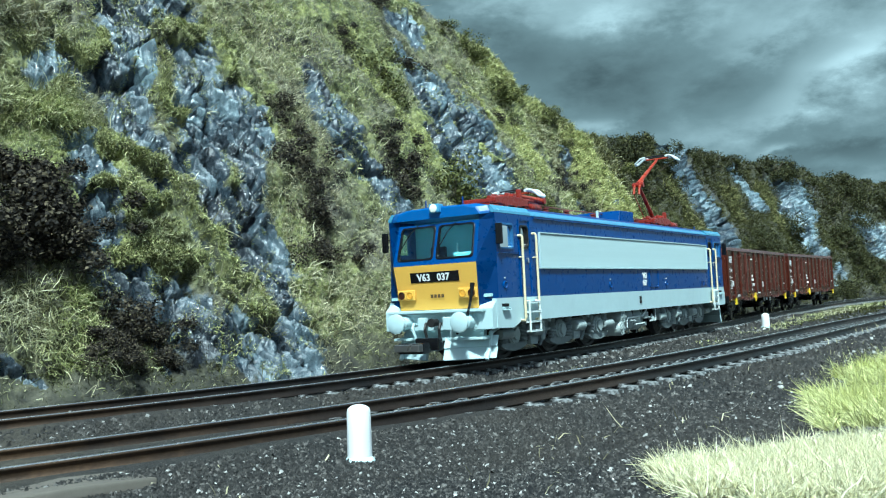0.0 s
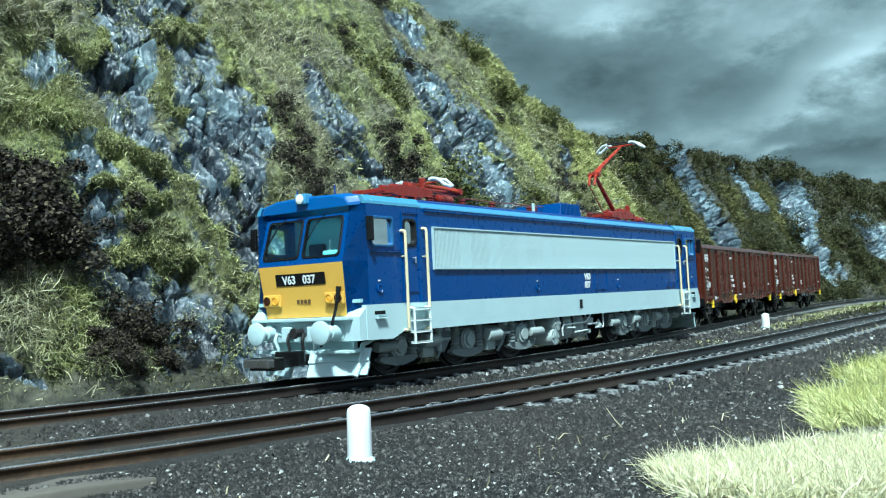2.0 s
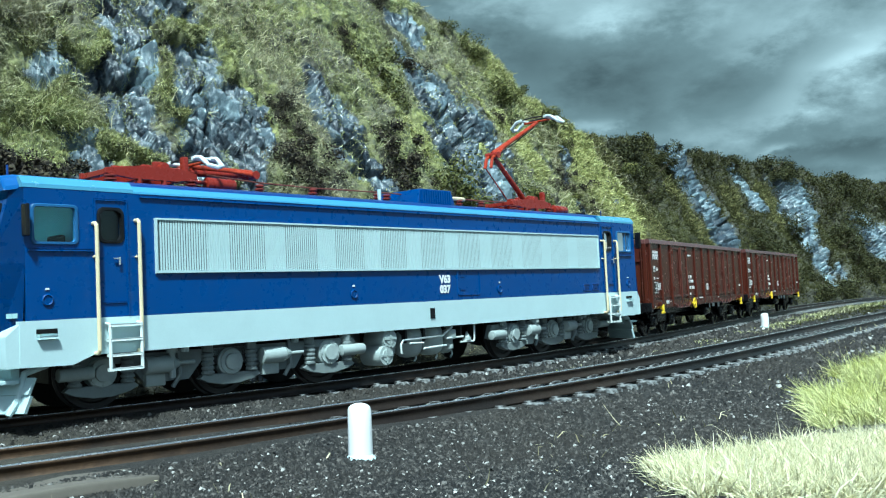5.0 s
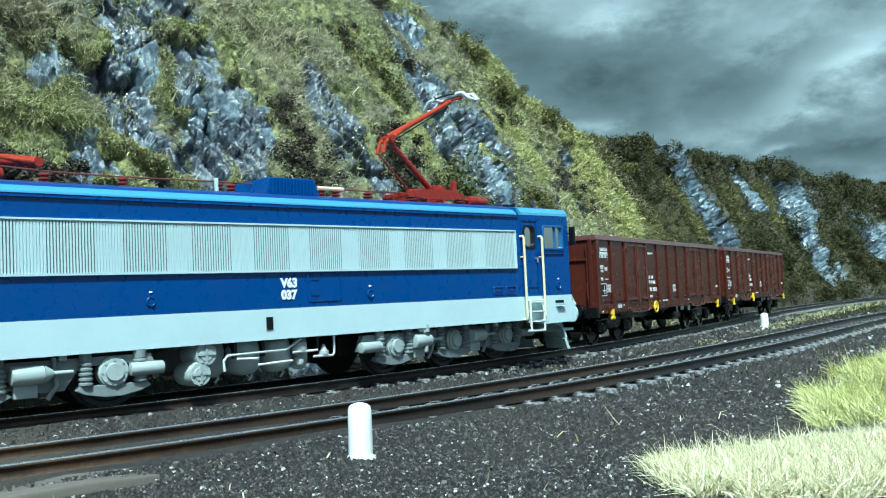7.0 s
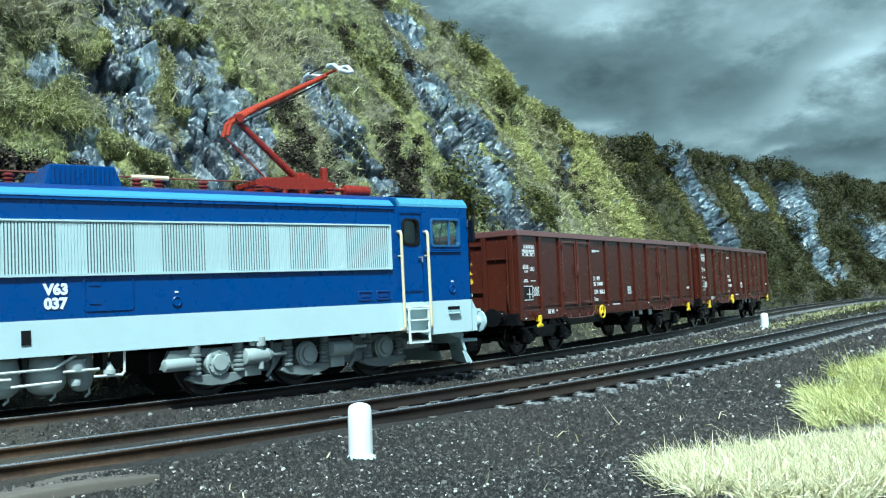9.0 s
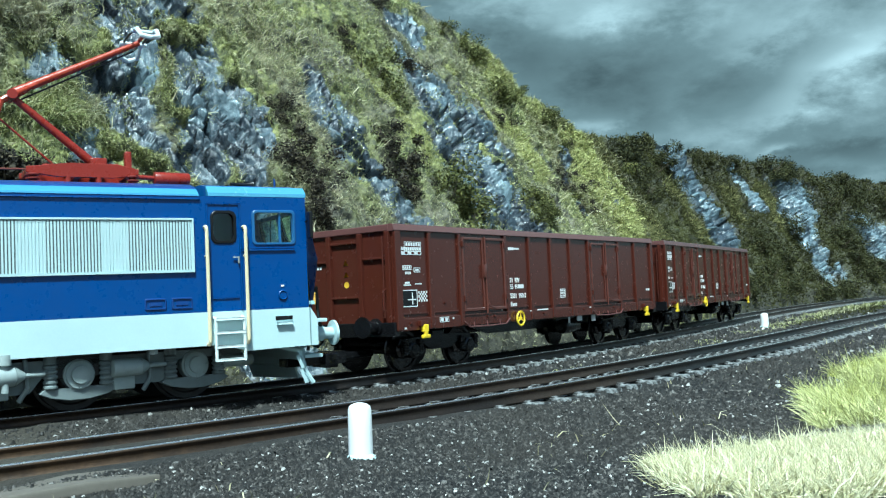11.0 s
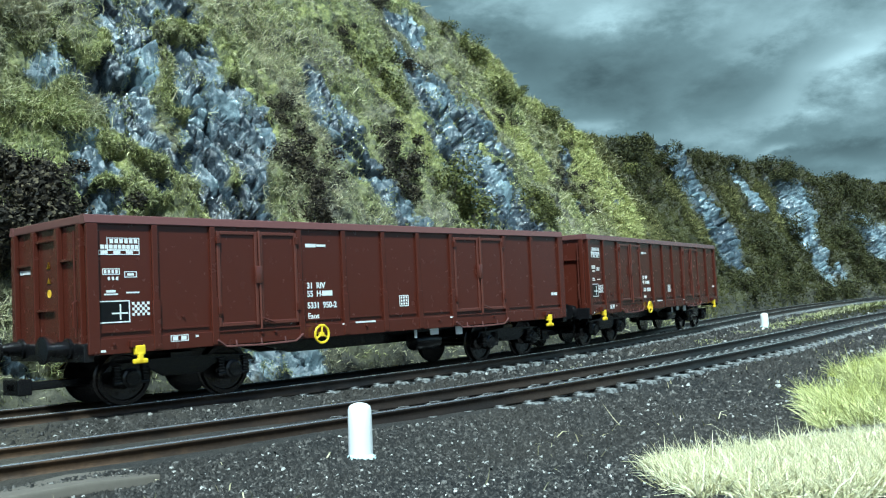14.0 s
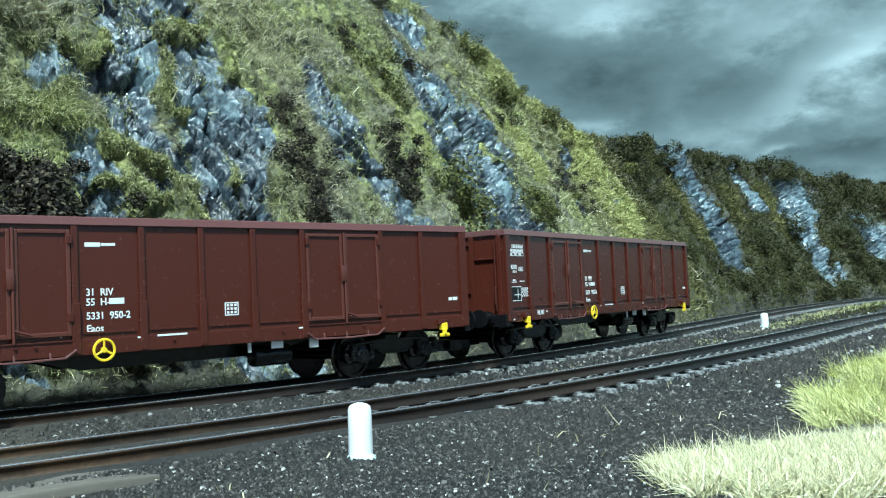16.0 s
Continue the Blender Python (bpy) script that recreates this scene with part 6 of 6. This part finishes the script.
def hill_fibres(name, count, s_lo, s_hi, size, material, label, keep=0.4, clump=None, h_hi=13.0):
    u = RNG.random(count)
    s = s_lo + (s_hi - s_lo) * u
    top = np.interp(s, CREST_S, CREST_H)
    h = RNG.random(count) * (top + 0.8)
    if s_hi < 20:
        h = RNG.random(count) * np.minimum(top, h_hi)
    if clump:
        ok = fractal(s * clump[0], h * clump[0], clump[2], 3) > clump[1]
        s, h = s[ok], h[ok]
    x, y, z, rock, head = on_hill(s, h)
    ok = (rock + 0.95 * fractal(s * 1.3, h * 1.3, 21.0, 4) < keep) & (RNG.random(len(s)) < np.clip(h / 1.6, 0.12, 1) * np.where((s < 6.8) & (h < 3.4), 0.45, 1))
    x, y, z, head, s = x[ok], y[ok], z[ok], head[ok], s[ok]
    k = len(x)
    nx, ny = np.sin(head), -np.cos(head)
    sway = RNG.normal(size=(3, k)) * 0.95
    length = size * (0.5 + RNG.random(k)) * np.clip(s / 34, 0.85, 1.7)
    width = 0.021 * (0.7 + 0.6 * RNG.random(k)) * np.clip(s / 26, 0.9, 2.8) * (size / 0.3) ** 0.3
    ob = blades(name, x, y, z - 0.03, nx * 0.7 + sway[0], ny * 0.7 + sway[1], 0.75 + sway[2], length, width, material)
    return tagged(ob, label, "grass", kind="stuff")


hill_fibres("turf", 170000, -1, 19, 0.17, M_TURF, "short olive turf fibres on the rocky slope")
hill_fibres("turf", 60000, 37, 48, 0.20, M_LUSHDULL, "dull olive turf fibres on the slope")
hill_fibres("turf", 120000, 19, 40, 0.20, M_TURF, "short olive turf fibres on the rocky slope")
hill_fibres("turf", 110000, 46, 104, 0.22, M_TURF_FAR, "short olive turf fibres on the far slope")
hill_fibres("turf", 36000, -1, 9, 0.20, M_TURF_FAR, "dark olive turf fibres on the lower slope", 0.5, None, 4.5)
hill_fibres("straw", 9000, 1, 20, 0.55, M_STRAW, "pale dry straw strands on the slope", 0.5, (0.6, 0.05, 3.0))
hill_fibres("straw", 14000, 10, 17.5, 0.34, M_STRAW, "pale dry straw strands on the slope", 0.6, (0.5, -0.1, 30.0))
hill_fibres("straw", 7000, 12, 48, 0.5, M_STRAW, "pale dry straw strands on the slope", 0.35, (0.4, 0.08, 14.0))


def moss_fibres(count):
    """Short dense fibres on the mats that hang over the slate."""
    s, h = 1 + 17 * RNG.random(count), 13 * RNG.random(count)
    keep = banded(s, h, MATS, 0.9) > 0.3 + 0.25 * RNG.random(count)
    s, h = s[keep], h[keep]
    x, y, z, rock, head = on_hill(s, h)
    k = len(s)
    sway = RNG.normal(size=(3, k)) * 0.9
    ob = blades("moss", x, y, z - 0.02, np.sin(head) * 0.8 + sway[0], -np.cos(head) * 0.8 + sway[1], 0.35 + sway[2], 0.12 * (0.5 + RNG.random(k)), 0.019 * (0.7 + 0.6 * RNG.random(k)), M_MOSS)
    tagged(ob, "olive-yellow moss mats hanging over the slate", "moss", kind="stuff")


moss_fibres(330000)


def moss_film(count, s_lo, s_hi, size):
    """Thin tufts caught in the cracks of the slate."""
    s, h = s_lo + (s_hi - s_lo) * RNG.random(count), 14 * RNG.random(count)
    keep = (banded(s, h, STREAKS, 0.75) > 0.3) & (fractal(s * 2.6, h * 2.0, 61.0, 4) > 0.14) & (h < np.interp(s, CREST_S, CREST_H))
    s, h = s[keep], h[keep]
    x, y, z, rock, head = on_hill(s, h)
    k = len(s)
    sway = RNG.normal(size=(3, k)) * 0.9
    ob = blades("moss", x, y, z - 0.02, np.sin(head) * 0.7 + sway[0], -np.cos(head) * 0.7 + sway[1], 0.4 + sway[2], size * (0.5 + RNG.random(k)), 0.17 * size * (0.7 + 0.6 * RNG.random(k)), M_MOSS)
    tagged(ob, "thin olive moss caught in the slate cracks", "moss", kind="stuff")


def long_strands(count, s_lo, s_hi, h_lo, h_hi, size):
    """Long tangled grass that hangs over a ledge."""
    s, h = s_lo + (s_hi - s_lo) * RNG.random(count), h_lo + (h_hi - h_lo) * RNG.random(count)
    keep = fractal(s * 1.1, h * 1.1, 81.0, 3) > -0.1
    s, h = s[keep], h[keep]
    x, y, z, rock, head = on_hill(s, h)
    k = len(s)
    sway = RNG.normal(size=(3, k)) * 0.7
    ob = blades("long_grass", x, y, z - 0.02, np.sin(head) + sway[0], -np.cos(head) + sway[1], 0.3 + sway[2], size * (0.5 + RNG.random(k)), 0.017 * (0.7 + 0.6 * RNG.random(k)), M_TURF)
    tagged(ob, "long tangled yellow-green grass on the ledge", "grass", kind="stuff")


long_strands(5000, 3.6, 7.6, 6.5, 7.7, 0.42)
long_strands(4000, 4.2, 6.4, 8.8, 10.4, 0.38)
long_strands(2600, 3.0, 6.2, 0.8, 2.6, 0.38)
moss_film(150000, 4, 16, 0.10)
moss_film(90000, 16, 34, 0.13)


def lush_fibres(count, s_lo, s_hi, material):
    """Brighter yellow-green grass in runs down the slope."""
    s, h = s_lo + (s_hi - s_lo) * RNG.random(count), 16 * RNG.random(count)
    keep = (banded(s, h, LUSH, 0.6) > 0.25 + 0.5 * RNG.random(count)) & (h < np.interp(s, CREST_S, CREST_H))
    s, h = s[keep], h[keep]
    x, y, z, rock, head = on_hill(s, h)
    k = len(s)
    sway = RNG.normal(size=(3, k)) * 0.8
    size = np.clip(s / 30, 0.75, 2)
    ob = blades("bright_turf", x, y, z - 0.02, np.sin(head) * 0.6 + sway[0], -np.cos(head) * 0.6 + sway[1], 0.5 + sway[2], 0.20 * (0.6 + RNG.random(k)) * size, 0.030 * size, material)
    tagged(ob, "bright yellow-green grass patch on the slope", "grass", kind="stuff")


lush_fibres(150000, 14, 32, M_BRIGHTTURF)
lush_fibres(150000, 32, 48, M_BRIGHTTURF)
lush_fibres(150000, 48, 80, M_LUSHDULL)


def bush_mesh(seed, leaves, material):
    """A clumpy crown of small leaves, radius about 1, with gaps and an uneven outline."""
    r = np.random.default_rng(seed)
    lobes = r.normal(size=(15, 3)) * np.array([0.48, 0.48, 0.36])
    which = r.integers(0, len(lobes), leaves)
    d = r.normal(size=(leaves, 3))
    d /= np.linalg.norm(d, axis=1)[:, None]
    rad = (0.18 + 0.26 * r.random(len(lobes)))[which] * (0.45 + 0.75 * r.random(leaves))
    p = lobes[which] + d * rad[:, None]
    a = r.normal(size=(leaves, 3))
    a /= np.linalg.norm(a, axis=1)[:, None]
    b = np.cross(a, d + 0.3 * r.normal(size=(leaves, 3)))
    b /= np.linalg.norm(b, axis=1)[:, None] + 1e-9
    sz = (0.026 + 0.036 * r.random(leaves))[:, None]
    v = np.stack([p - a * sz, p + b * sz * 0.6, p + a * sz, p - b * sz * 0.6], 1).reshape(-1, 3)
    f = np.arange(leaves * 4).reshape(-1, 4)
    ob = arrays("crown", v, f, material)
    me = ob.data
    bpy.data.objects.remove(ob)
    return me


def twig_mesh(seed):
    r = random.Random(seed)
    bm = bmesh.new()
    for k in range(9):
        p = Vector((r.uniform(-0.15, 0.15), r.uniform(-0.15, 0.15), -0.5))
        d = Vector((r.uniform(-1, 1), r.uniform(-1, 1), r.uniform(0.5, 1.2))).normalized()
        q = p + d * r.uniform(0.6, 0.95)
        e = q + (d + Vector((r.uniform(-0.6, 0.6), r.uniform(-0.6, 0.6), r.uniform(-0.3, 0.3)))).normalized() * r.uniform(0.25, 0.5)
        rod(bm, p, q, 0.022, 0.014, 5)
        rod(bm, q, e, 0.014, 0.006, 5)
    me = bpy.data.meshes.new("branch")
    bm.to_mesh(me)
    bm.free()
    me.materials.append(M_TWIG)
    return me


DARK = [bush_mesh(k, 3600, M_LEAF_DARK) for k in (1, 2, 3)]
GREEN = [bush_mesh(k, 3400, M_LEAF_GREEN) for k in (4, 5, 6)]
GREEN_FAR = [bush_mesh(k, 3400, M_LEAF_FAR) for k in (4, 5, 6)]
TWIGS = [twig_mesh(k) for k in (1, 2)]
PICK = random.Random(3)


def bush(s, h, r, dark):
    x, y, z, rock, head = on_hill(np.array([s]), np.array([h]))
    ob = thing("bush", "dark brown leafless-looking bush on the slope" if dark else "olive green clumpy bush on the slope", "bush", float(x[0]), float(y[0]), float(z[0]) - (0.25 if dark else 0.5) * r, PICK.uniform(0, 360), "dark bushes on the hillside" if dark else "green bushes on the hillside")
    ob.scale = [S * r * q * PICK.uniform(0.9, 1.15) for q in (1.45, 1.45, 1.15)]
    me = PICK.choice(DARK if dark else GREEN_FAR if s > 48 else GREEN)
    for name, data in (("crown", me), ("branch", PICK.choice(TWIGS))):
        q = new(name, data)
        q.parent = ob


for q in ((4.8, 4.6, 1.0), (4.2, 3.9, 0.9), (4.7, 5.3, 0.5), (5.5, 4.0, 0.7), (15.0, 8.2, 0.6), (13.8, 6.1, 0.7), (14.0, 4.6, 0.65), (13.7, 3.4, 0.6), (14.5, 5.4, 0.45), (20.1, 8.0, 0.7), (20.4, 6.7, 0.8), (19.8, 5.8, 0.7), (20.0, 7.3, 0.6), (21.3, 12.2, 0.5), (26.1, 14.7, 0.6), (26.7, 12.2, 0.6)):
    bush(*q, True)
for q in ((6.6, 1.8, 0.7), (5.9, 1.3, 0.5), (7.4, 1.1, 0.4), (37.8, 7.3, 0.5), (41.0, 10.2, 0.5), (40.1, 7.5, 0.4), (3.4, 3.2, 0.7), (21.0, 11.4, 0.4), (14.8, 7.3, 0.5)):
    bush(*q, True)
for q in ((21.8, 11.0, 0.9), (22.8, 10.0, 0.8), (22.5, 6.2, 1.1), (23.9, 5.9, 1.0), (23.3, 5.2, 1.0), (31.2, 6.7, 0.8), (35.9, 7.4, 0.8), (34.7, 12.5, 0.9), (34.1, 15.0, 0.7), (32.4, 15.5, 0.6), (39.8, 12.0, 0.6), (51.8, 11.3, 1.5), (47.1, 9.6, 1.0), (56.4, 11.0, 1.2), (24.8, 4.8, 0.9), (30.6, 5.6, 0.8)):
    bush(*q, False)
for q in ((51.3, 9.2, 0.9), (69.0, 12.6, 0.8), (74.1, 12.8, 1.0), (80.7, 12.8, 1.2), (87.6, 12.7, 1.3), (92.4, 12.0, 1.4), (96.6, 11.4, 1.2), (75.3, 6.6, 1.3), (66.3, 4.9, 1.2), (70.5, 4.5, 1.1), (90.3, 8.2, 1.5), (85.2, 5.8, 1.4), (85.2, 2.5, 1.2), (79.2, 1.0, 1.1), (76.5, 1.6, 1.0)):
    bush(*q, False)
for q in ((54.8, 2.0, 0.8), (59.9, 1.9, 0.8), (66.3, 1.8, 0.9), (72.6, 1.0, 0.8), (78.0, 10.0, 1.0), (71.4, 11.6, 0.8), (87.3, 9.9, 1.3), (89.7, 3.5, 1.3), (96.3, 9.5, 1.4), (53.6, 3.9, 0.7), (61.8, 4.0, 0.8), (73.2, 2.6, 0.9), (66.5, 12.9, 0.8), (77.5, 13.0, 1.0), (84.0, 13.0, 1.1), (93.0, 10.4, 1.2), (54.0, 10.2, 0.9)):
    bush(*q, False)
for q in ((4.5, 4.9, 0.8), (5.2, 5.35, 0.7), (5.6, 4.65, 0.75), (4.1, 3.7, 0.8), (4.8, 3.55, 0.8), (5.7, 3.95, 0.6), (4.5, 4.2, 0.8), (4.4, 5.45, 0.6)):
    bush(*q, True)
for q in ((65.8, 5, 1.2), (69.2, 4.1, 1.3), (63.9, 2.75, 1.2), (68.6, 1.8, 1.2), (72.8, 1.25, 1.2), (57, 1.95, 1.1), (86.5, 6.95, 1.4), (86, 4.1, 1.4), (87.7, 3, 1.4), (89.1, 9.95, 1.3), (76.6, 7.8, 0.9), (68.9, 6, 0.9), (80.1, 1.05, 1.3), (96.4, 10.2, 1.4), (92, 8.25, 1.4)):
    bush(*q, False)
for q in ((6.1, 1.85, 0.5), (6.8, 1.75, 0.55), (7.4, 1.45, 0.5), (6.4, 1.25, 0.5), (5.7, 1.35, 0.45), (7.9, 1.75, 0.4), (7.3, 1, 0.4)):
    bush(*q, True)
for q in ((35.4, 7.1, 0.6), (35.8, 5.85, 0.5), (38.1, 8.3, 0.45), (33.2, 10.55, 0.5), (38, 6.85, 0.45)):
    bush(*q, True)
for q in ((50.1, 9.9, 0.9), (50.5, 8.4, 0.9), (56.1, 11.25, 0.9), (45.9, 6.4, 0.8), (48.6, 5.45, 0.8), (50, 11, 0.7), (34.7, 14.65, 0.6), (36.5, 12.75, 0.6), (38.2, 11.4, 0.6), (39.6, 10.1, 0.6), (30.5, 6.4, 0.6), (31.2, 5.65, 0.6), (49.9, 4.2, 0.8), (54, 3.75, 0.8)):
    bush(*q, False)


def patch_grass(name, corners, count, height, material, label, lean=0.6, flop=0.0):
    """Upright grass over a four-cornered patch of ground with a ragged edge."""
    u, v = RNG.random(count), RNG.random(count)
    a, b, c, d = (np.array(p, float) for p in corners)
    p = (a * (1 - u)[:, None] + b * u[:, None]) * (1 - v)[:, None] + (d * (1 - u)[:, None] + c * u[:, None]) * v[:, None]
    edge = np.minimum(np.minimum(u, 1 - u), np.minimum(v, 1 - v))
    ok = edge + 0.22 * fractal(p[:, 0] * 1.3, p[:, 1] * 1.3, 7.0, 3) > 0.05
    if flop:
        ok &= fractal(p[:, 0] * 2.1, p[:, 1] * 2.1, 11.0, 2) > -0.16
    p = p[ok]
    k = len(p)
    s, n = along(p[:, 0], p[:, 1])
    z = ground_height(s, n)
    sway = RNG.normal(size=(2, k)) * lean + np.array([[-0.12 - 0.82 * flop], [0.05 + 0.56 * flop]])
    ob = blades(name, p[:, 0], p[:, 1], z - 0.02, sway[0], sway[1], np.ones(k), height * (0.45 + 0.8 * RNG.random(k)), 0.011 * (0.6 + 0.8 * RNG.random(k)), material)
    tagged(ob, label, "grass", kind="stuff")


patch_grass("pale_grass", [(6.1, -11.6), (9.6, -13.2), (11.2, -10.9), (7.0, -9.75)], 70000, 0.27, M_PALE, "pale cream grass in the foreground")
patch_grass("pale_grass", [(5.95, -11.7), (9.6, -13.3), (11.3, -10.8), (6.95, -9.55)], 3500, 0.40, M_PALE, "long pale stray grass in the foreground", 1.1)
patch_grass("bright_grass", [(10.3, -9.75), (11.7, -10.4), (13.8, -8.5), (13.0, -7.5)], 12000, 0.47, M_LUSH, "bright yellow-green grass tuft beside the track", 0.5, 0.55)
patch_grass("bright_grass", [(13.5, -8.2), (15.0, -9.0), (20.6, -5.3), (16.6, -5.8)], 12000, 0.47, M_LUSH, "bright yellow-green grass tuft beside the track", 0.5, 0.55)


def verge(name, s_lo, s_hi, n_lo, n_hi, count, height, material, label, thresh=0.0):
    s, n = s_lo + (s_hi - s_lo) * RNG.random(count), n_lo + (n_hi - n_lo) * RNG.random(count)
    ok = fractal(s * 0.6, n * 1.2, 25.0, 3) > thresh
    s, n = s[ok], n[ok]
    k = len(s)
    x, y, _ = line(s, n)
    sway = RNG.normal(size=(2, k)) * 0.7
    ob = blades(name, x, y, ground_height(s, n) - 0.02, sway[0], sway[1], np.ones(k), height * (0.4 + RNG.random(k)) * np.clip(s / 25, 0.8, 2), 0.022 * np.clip(s / 20, 0.8, 2.5), material)
    tagged(ob, label, "grass", kind="stuff")


verge("verge_grass", 14, 75, -3.4, -2.0, 9000, 0.13, M_TURF, "low sparse grass between the tracks", -0.02)
verge("verge_grass", 34, 90, -5.0, -2.6, 3500, 0.14, M_TURF_FAR, "dull olive grass between the diverging tracks", 0.05)
verge("verge_grass", -2, 60, 1.9, 3.4, 5000, 0.13, M_TURF_FAR, "olive grass along the hill foot", -0.1)
verge("loose_fibre", -1, 30, -11, -6.4, 700, 0.30, M_STRAW, "stray pale grass fibres on the gravel", 0.0)


def gravel(name, count, r0, r1, size, label):
    """Broken stones strewn over the track bed, thicker close to the post."""
    rr = r0 * (r1 / r0) ** RNG.random(count)
    a = radians(16) + radians(76) * RNG.random(count)
    x, y = rr * np.cos(a), -16.6 + rr * np.sin(a)
    s, n = along(x, y)
    m = near_offset(s)
    rail_gap = np.minimum(np.abs(np.abs(n) - 0.75), np.abs(np.abs(n - m) - 0.75))
    ok = (n < 2.9) & (rail_gap > 0.10) & (RNG.random(count) > 0.8 * earthiness(s, n))
    x, y, s, n = x[ok], y[ok], s[ok], n[ok]
    k = len(x)
    z = ground_height(s, n)
    on_bed = np.minimum(np.abs(n), np.abs(n - near_offset(s))) < 1.2
    g = size * (0.55 + 0.9 * RNG.random(k)) * np.clip(np.hypot(x, y + 16.6) / 18, 0.8, 2.2)
    base = np.array([[1, 0, -0.3], [-0.5, 0.9, -0.3], [-0.5, -0.9, -0.3], [0.3, 0.3, 0.75], [-0.4, -0.1, 0.7]], float)
    v = base[None] * (0.6 + 0.6 * RNG.random((k, 5, 1))) + RNG.normal(size=(k, 5, 3)) * 0.2
    t = RNG.random(k) * 2 * np.pi
    ct, st = np.cos(t)[:, None], np.sin(t)[:, None]
    v = np.stack([v[..., 0] * ct - v[..., 1] * st, v[..., 0] * st + v[..., 1] * ct, v[..., 2] * 0.8], -1) * g[:, None, None]
    v += np.c_[x, y, z + g * 0.15 - 0.03 * on_bed][:, None, :]
    i = np.arange(k)[:, None] * 5
    f = np.concatenate([i + np.array([q]) for q in ((0, 1, 3), (1, 4, 3), (1, 2, 4), (2, 0, 3), (2, 3, 4))])
    tagged(arrays(name, v.reshape(-1, 3), f, M_STONE), label, "gravel", kind="stuff")


gravel("ballast_stones", 150000, 6.0, 16.0, 0.033, "dark grey broken ballast stones")
gravel("ballast_stones", 95000, 11.5, 55.0, 0.045, "dark grey broken ballast stones")


def fallen_slab():
    x, y, h = line(1.7, -6.55)
    bm = box(bmesh.new(), -1.3, 1.0, -0.33, 0.33, -0.05, 0.07, 0.02)
    bmesh.ops.subdivide_edges(bm, edges=bm.edges[:], cuts=2, use_grid_fill=True)
    for v in bm.verts:
        v.co += noise.noise_vector(v.co * 2.2) * 0.07
    ob = part("earth_slab", bm, paint("dried_earth", (0.13, 0.115, 0.095), 0.9, 0, 0.5, 3.0), None, smooth=True)
    ob.matrix_basis = pose(float(x) * S, float(y) * S, -0.245 * S, 0, 0, math.degrees(float(h)) + 3) @ Matrix.Diagonal((S, S, S, 1))
    tagged(ob, "flat pale slab of dried earth beside the rail", "earth slab")


fallen_slab()


# ---- movement ----
def motions():
    times = [0.5 * k for k in range(33)]
    for ob, c, a in ((loco, LOCO_C, 5.15), (wagon, WAGON_C, 4.5), (wagon2, WAGON2_C, 4.5)):
        walk(ob, [(t, vehicle_pose(t, c, a)) for t in times])
    for bogie, ob, c, dx in BOGIES:
        rows = []
        for t in [1.0 * k for k in range(17)]:
            s = ahead(t) + c
            turn = float(np.interp(s + dx, GRID, _h)) - float(np.interp(s, GRID, _h))
            rows.append((t, pose(dx, 0, 0, 0, 0, math.degrees(turn))))
        walk(bogie, rows)
    for wheel, r, dx in WHEELS:
        step = 0.4 if r > 0.5 else 0.25
        ts = [step * k for k in range(int(16 / step) + 1)]
        walk(wheel, [(t, pose(dx, 0, r, 0, math.degrees((ahead(t) - ahead(0)) / r), 0)) for t in ts])


motions()
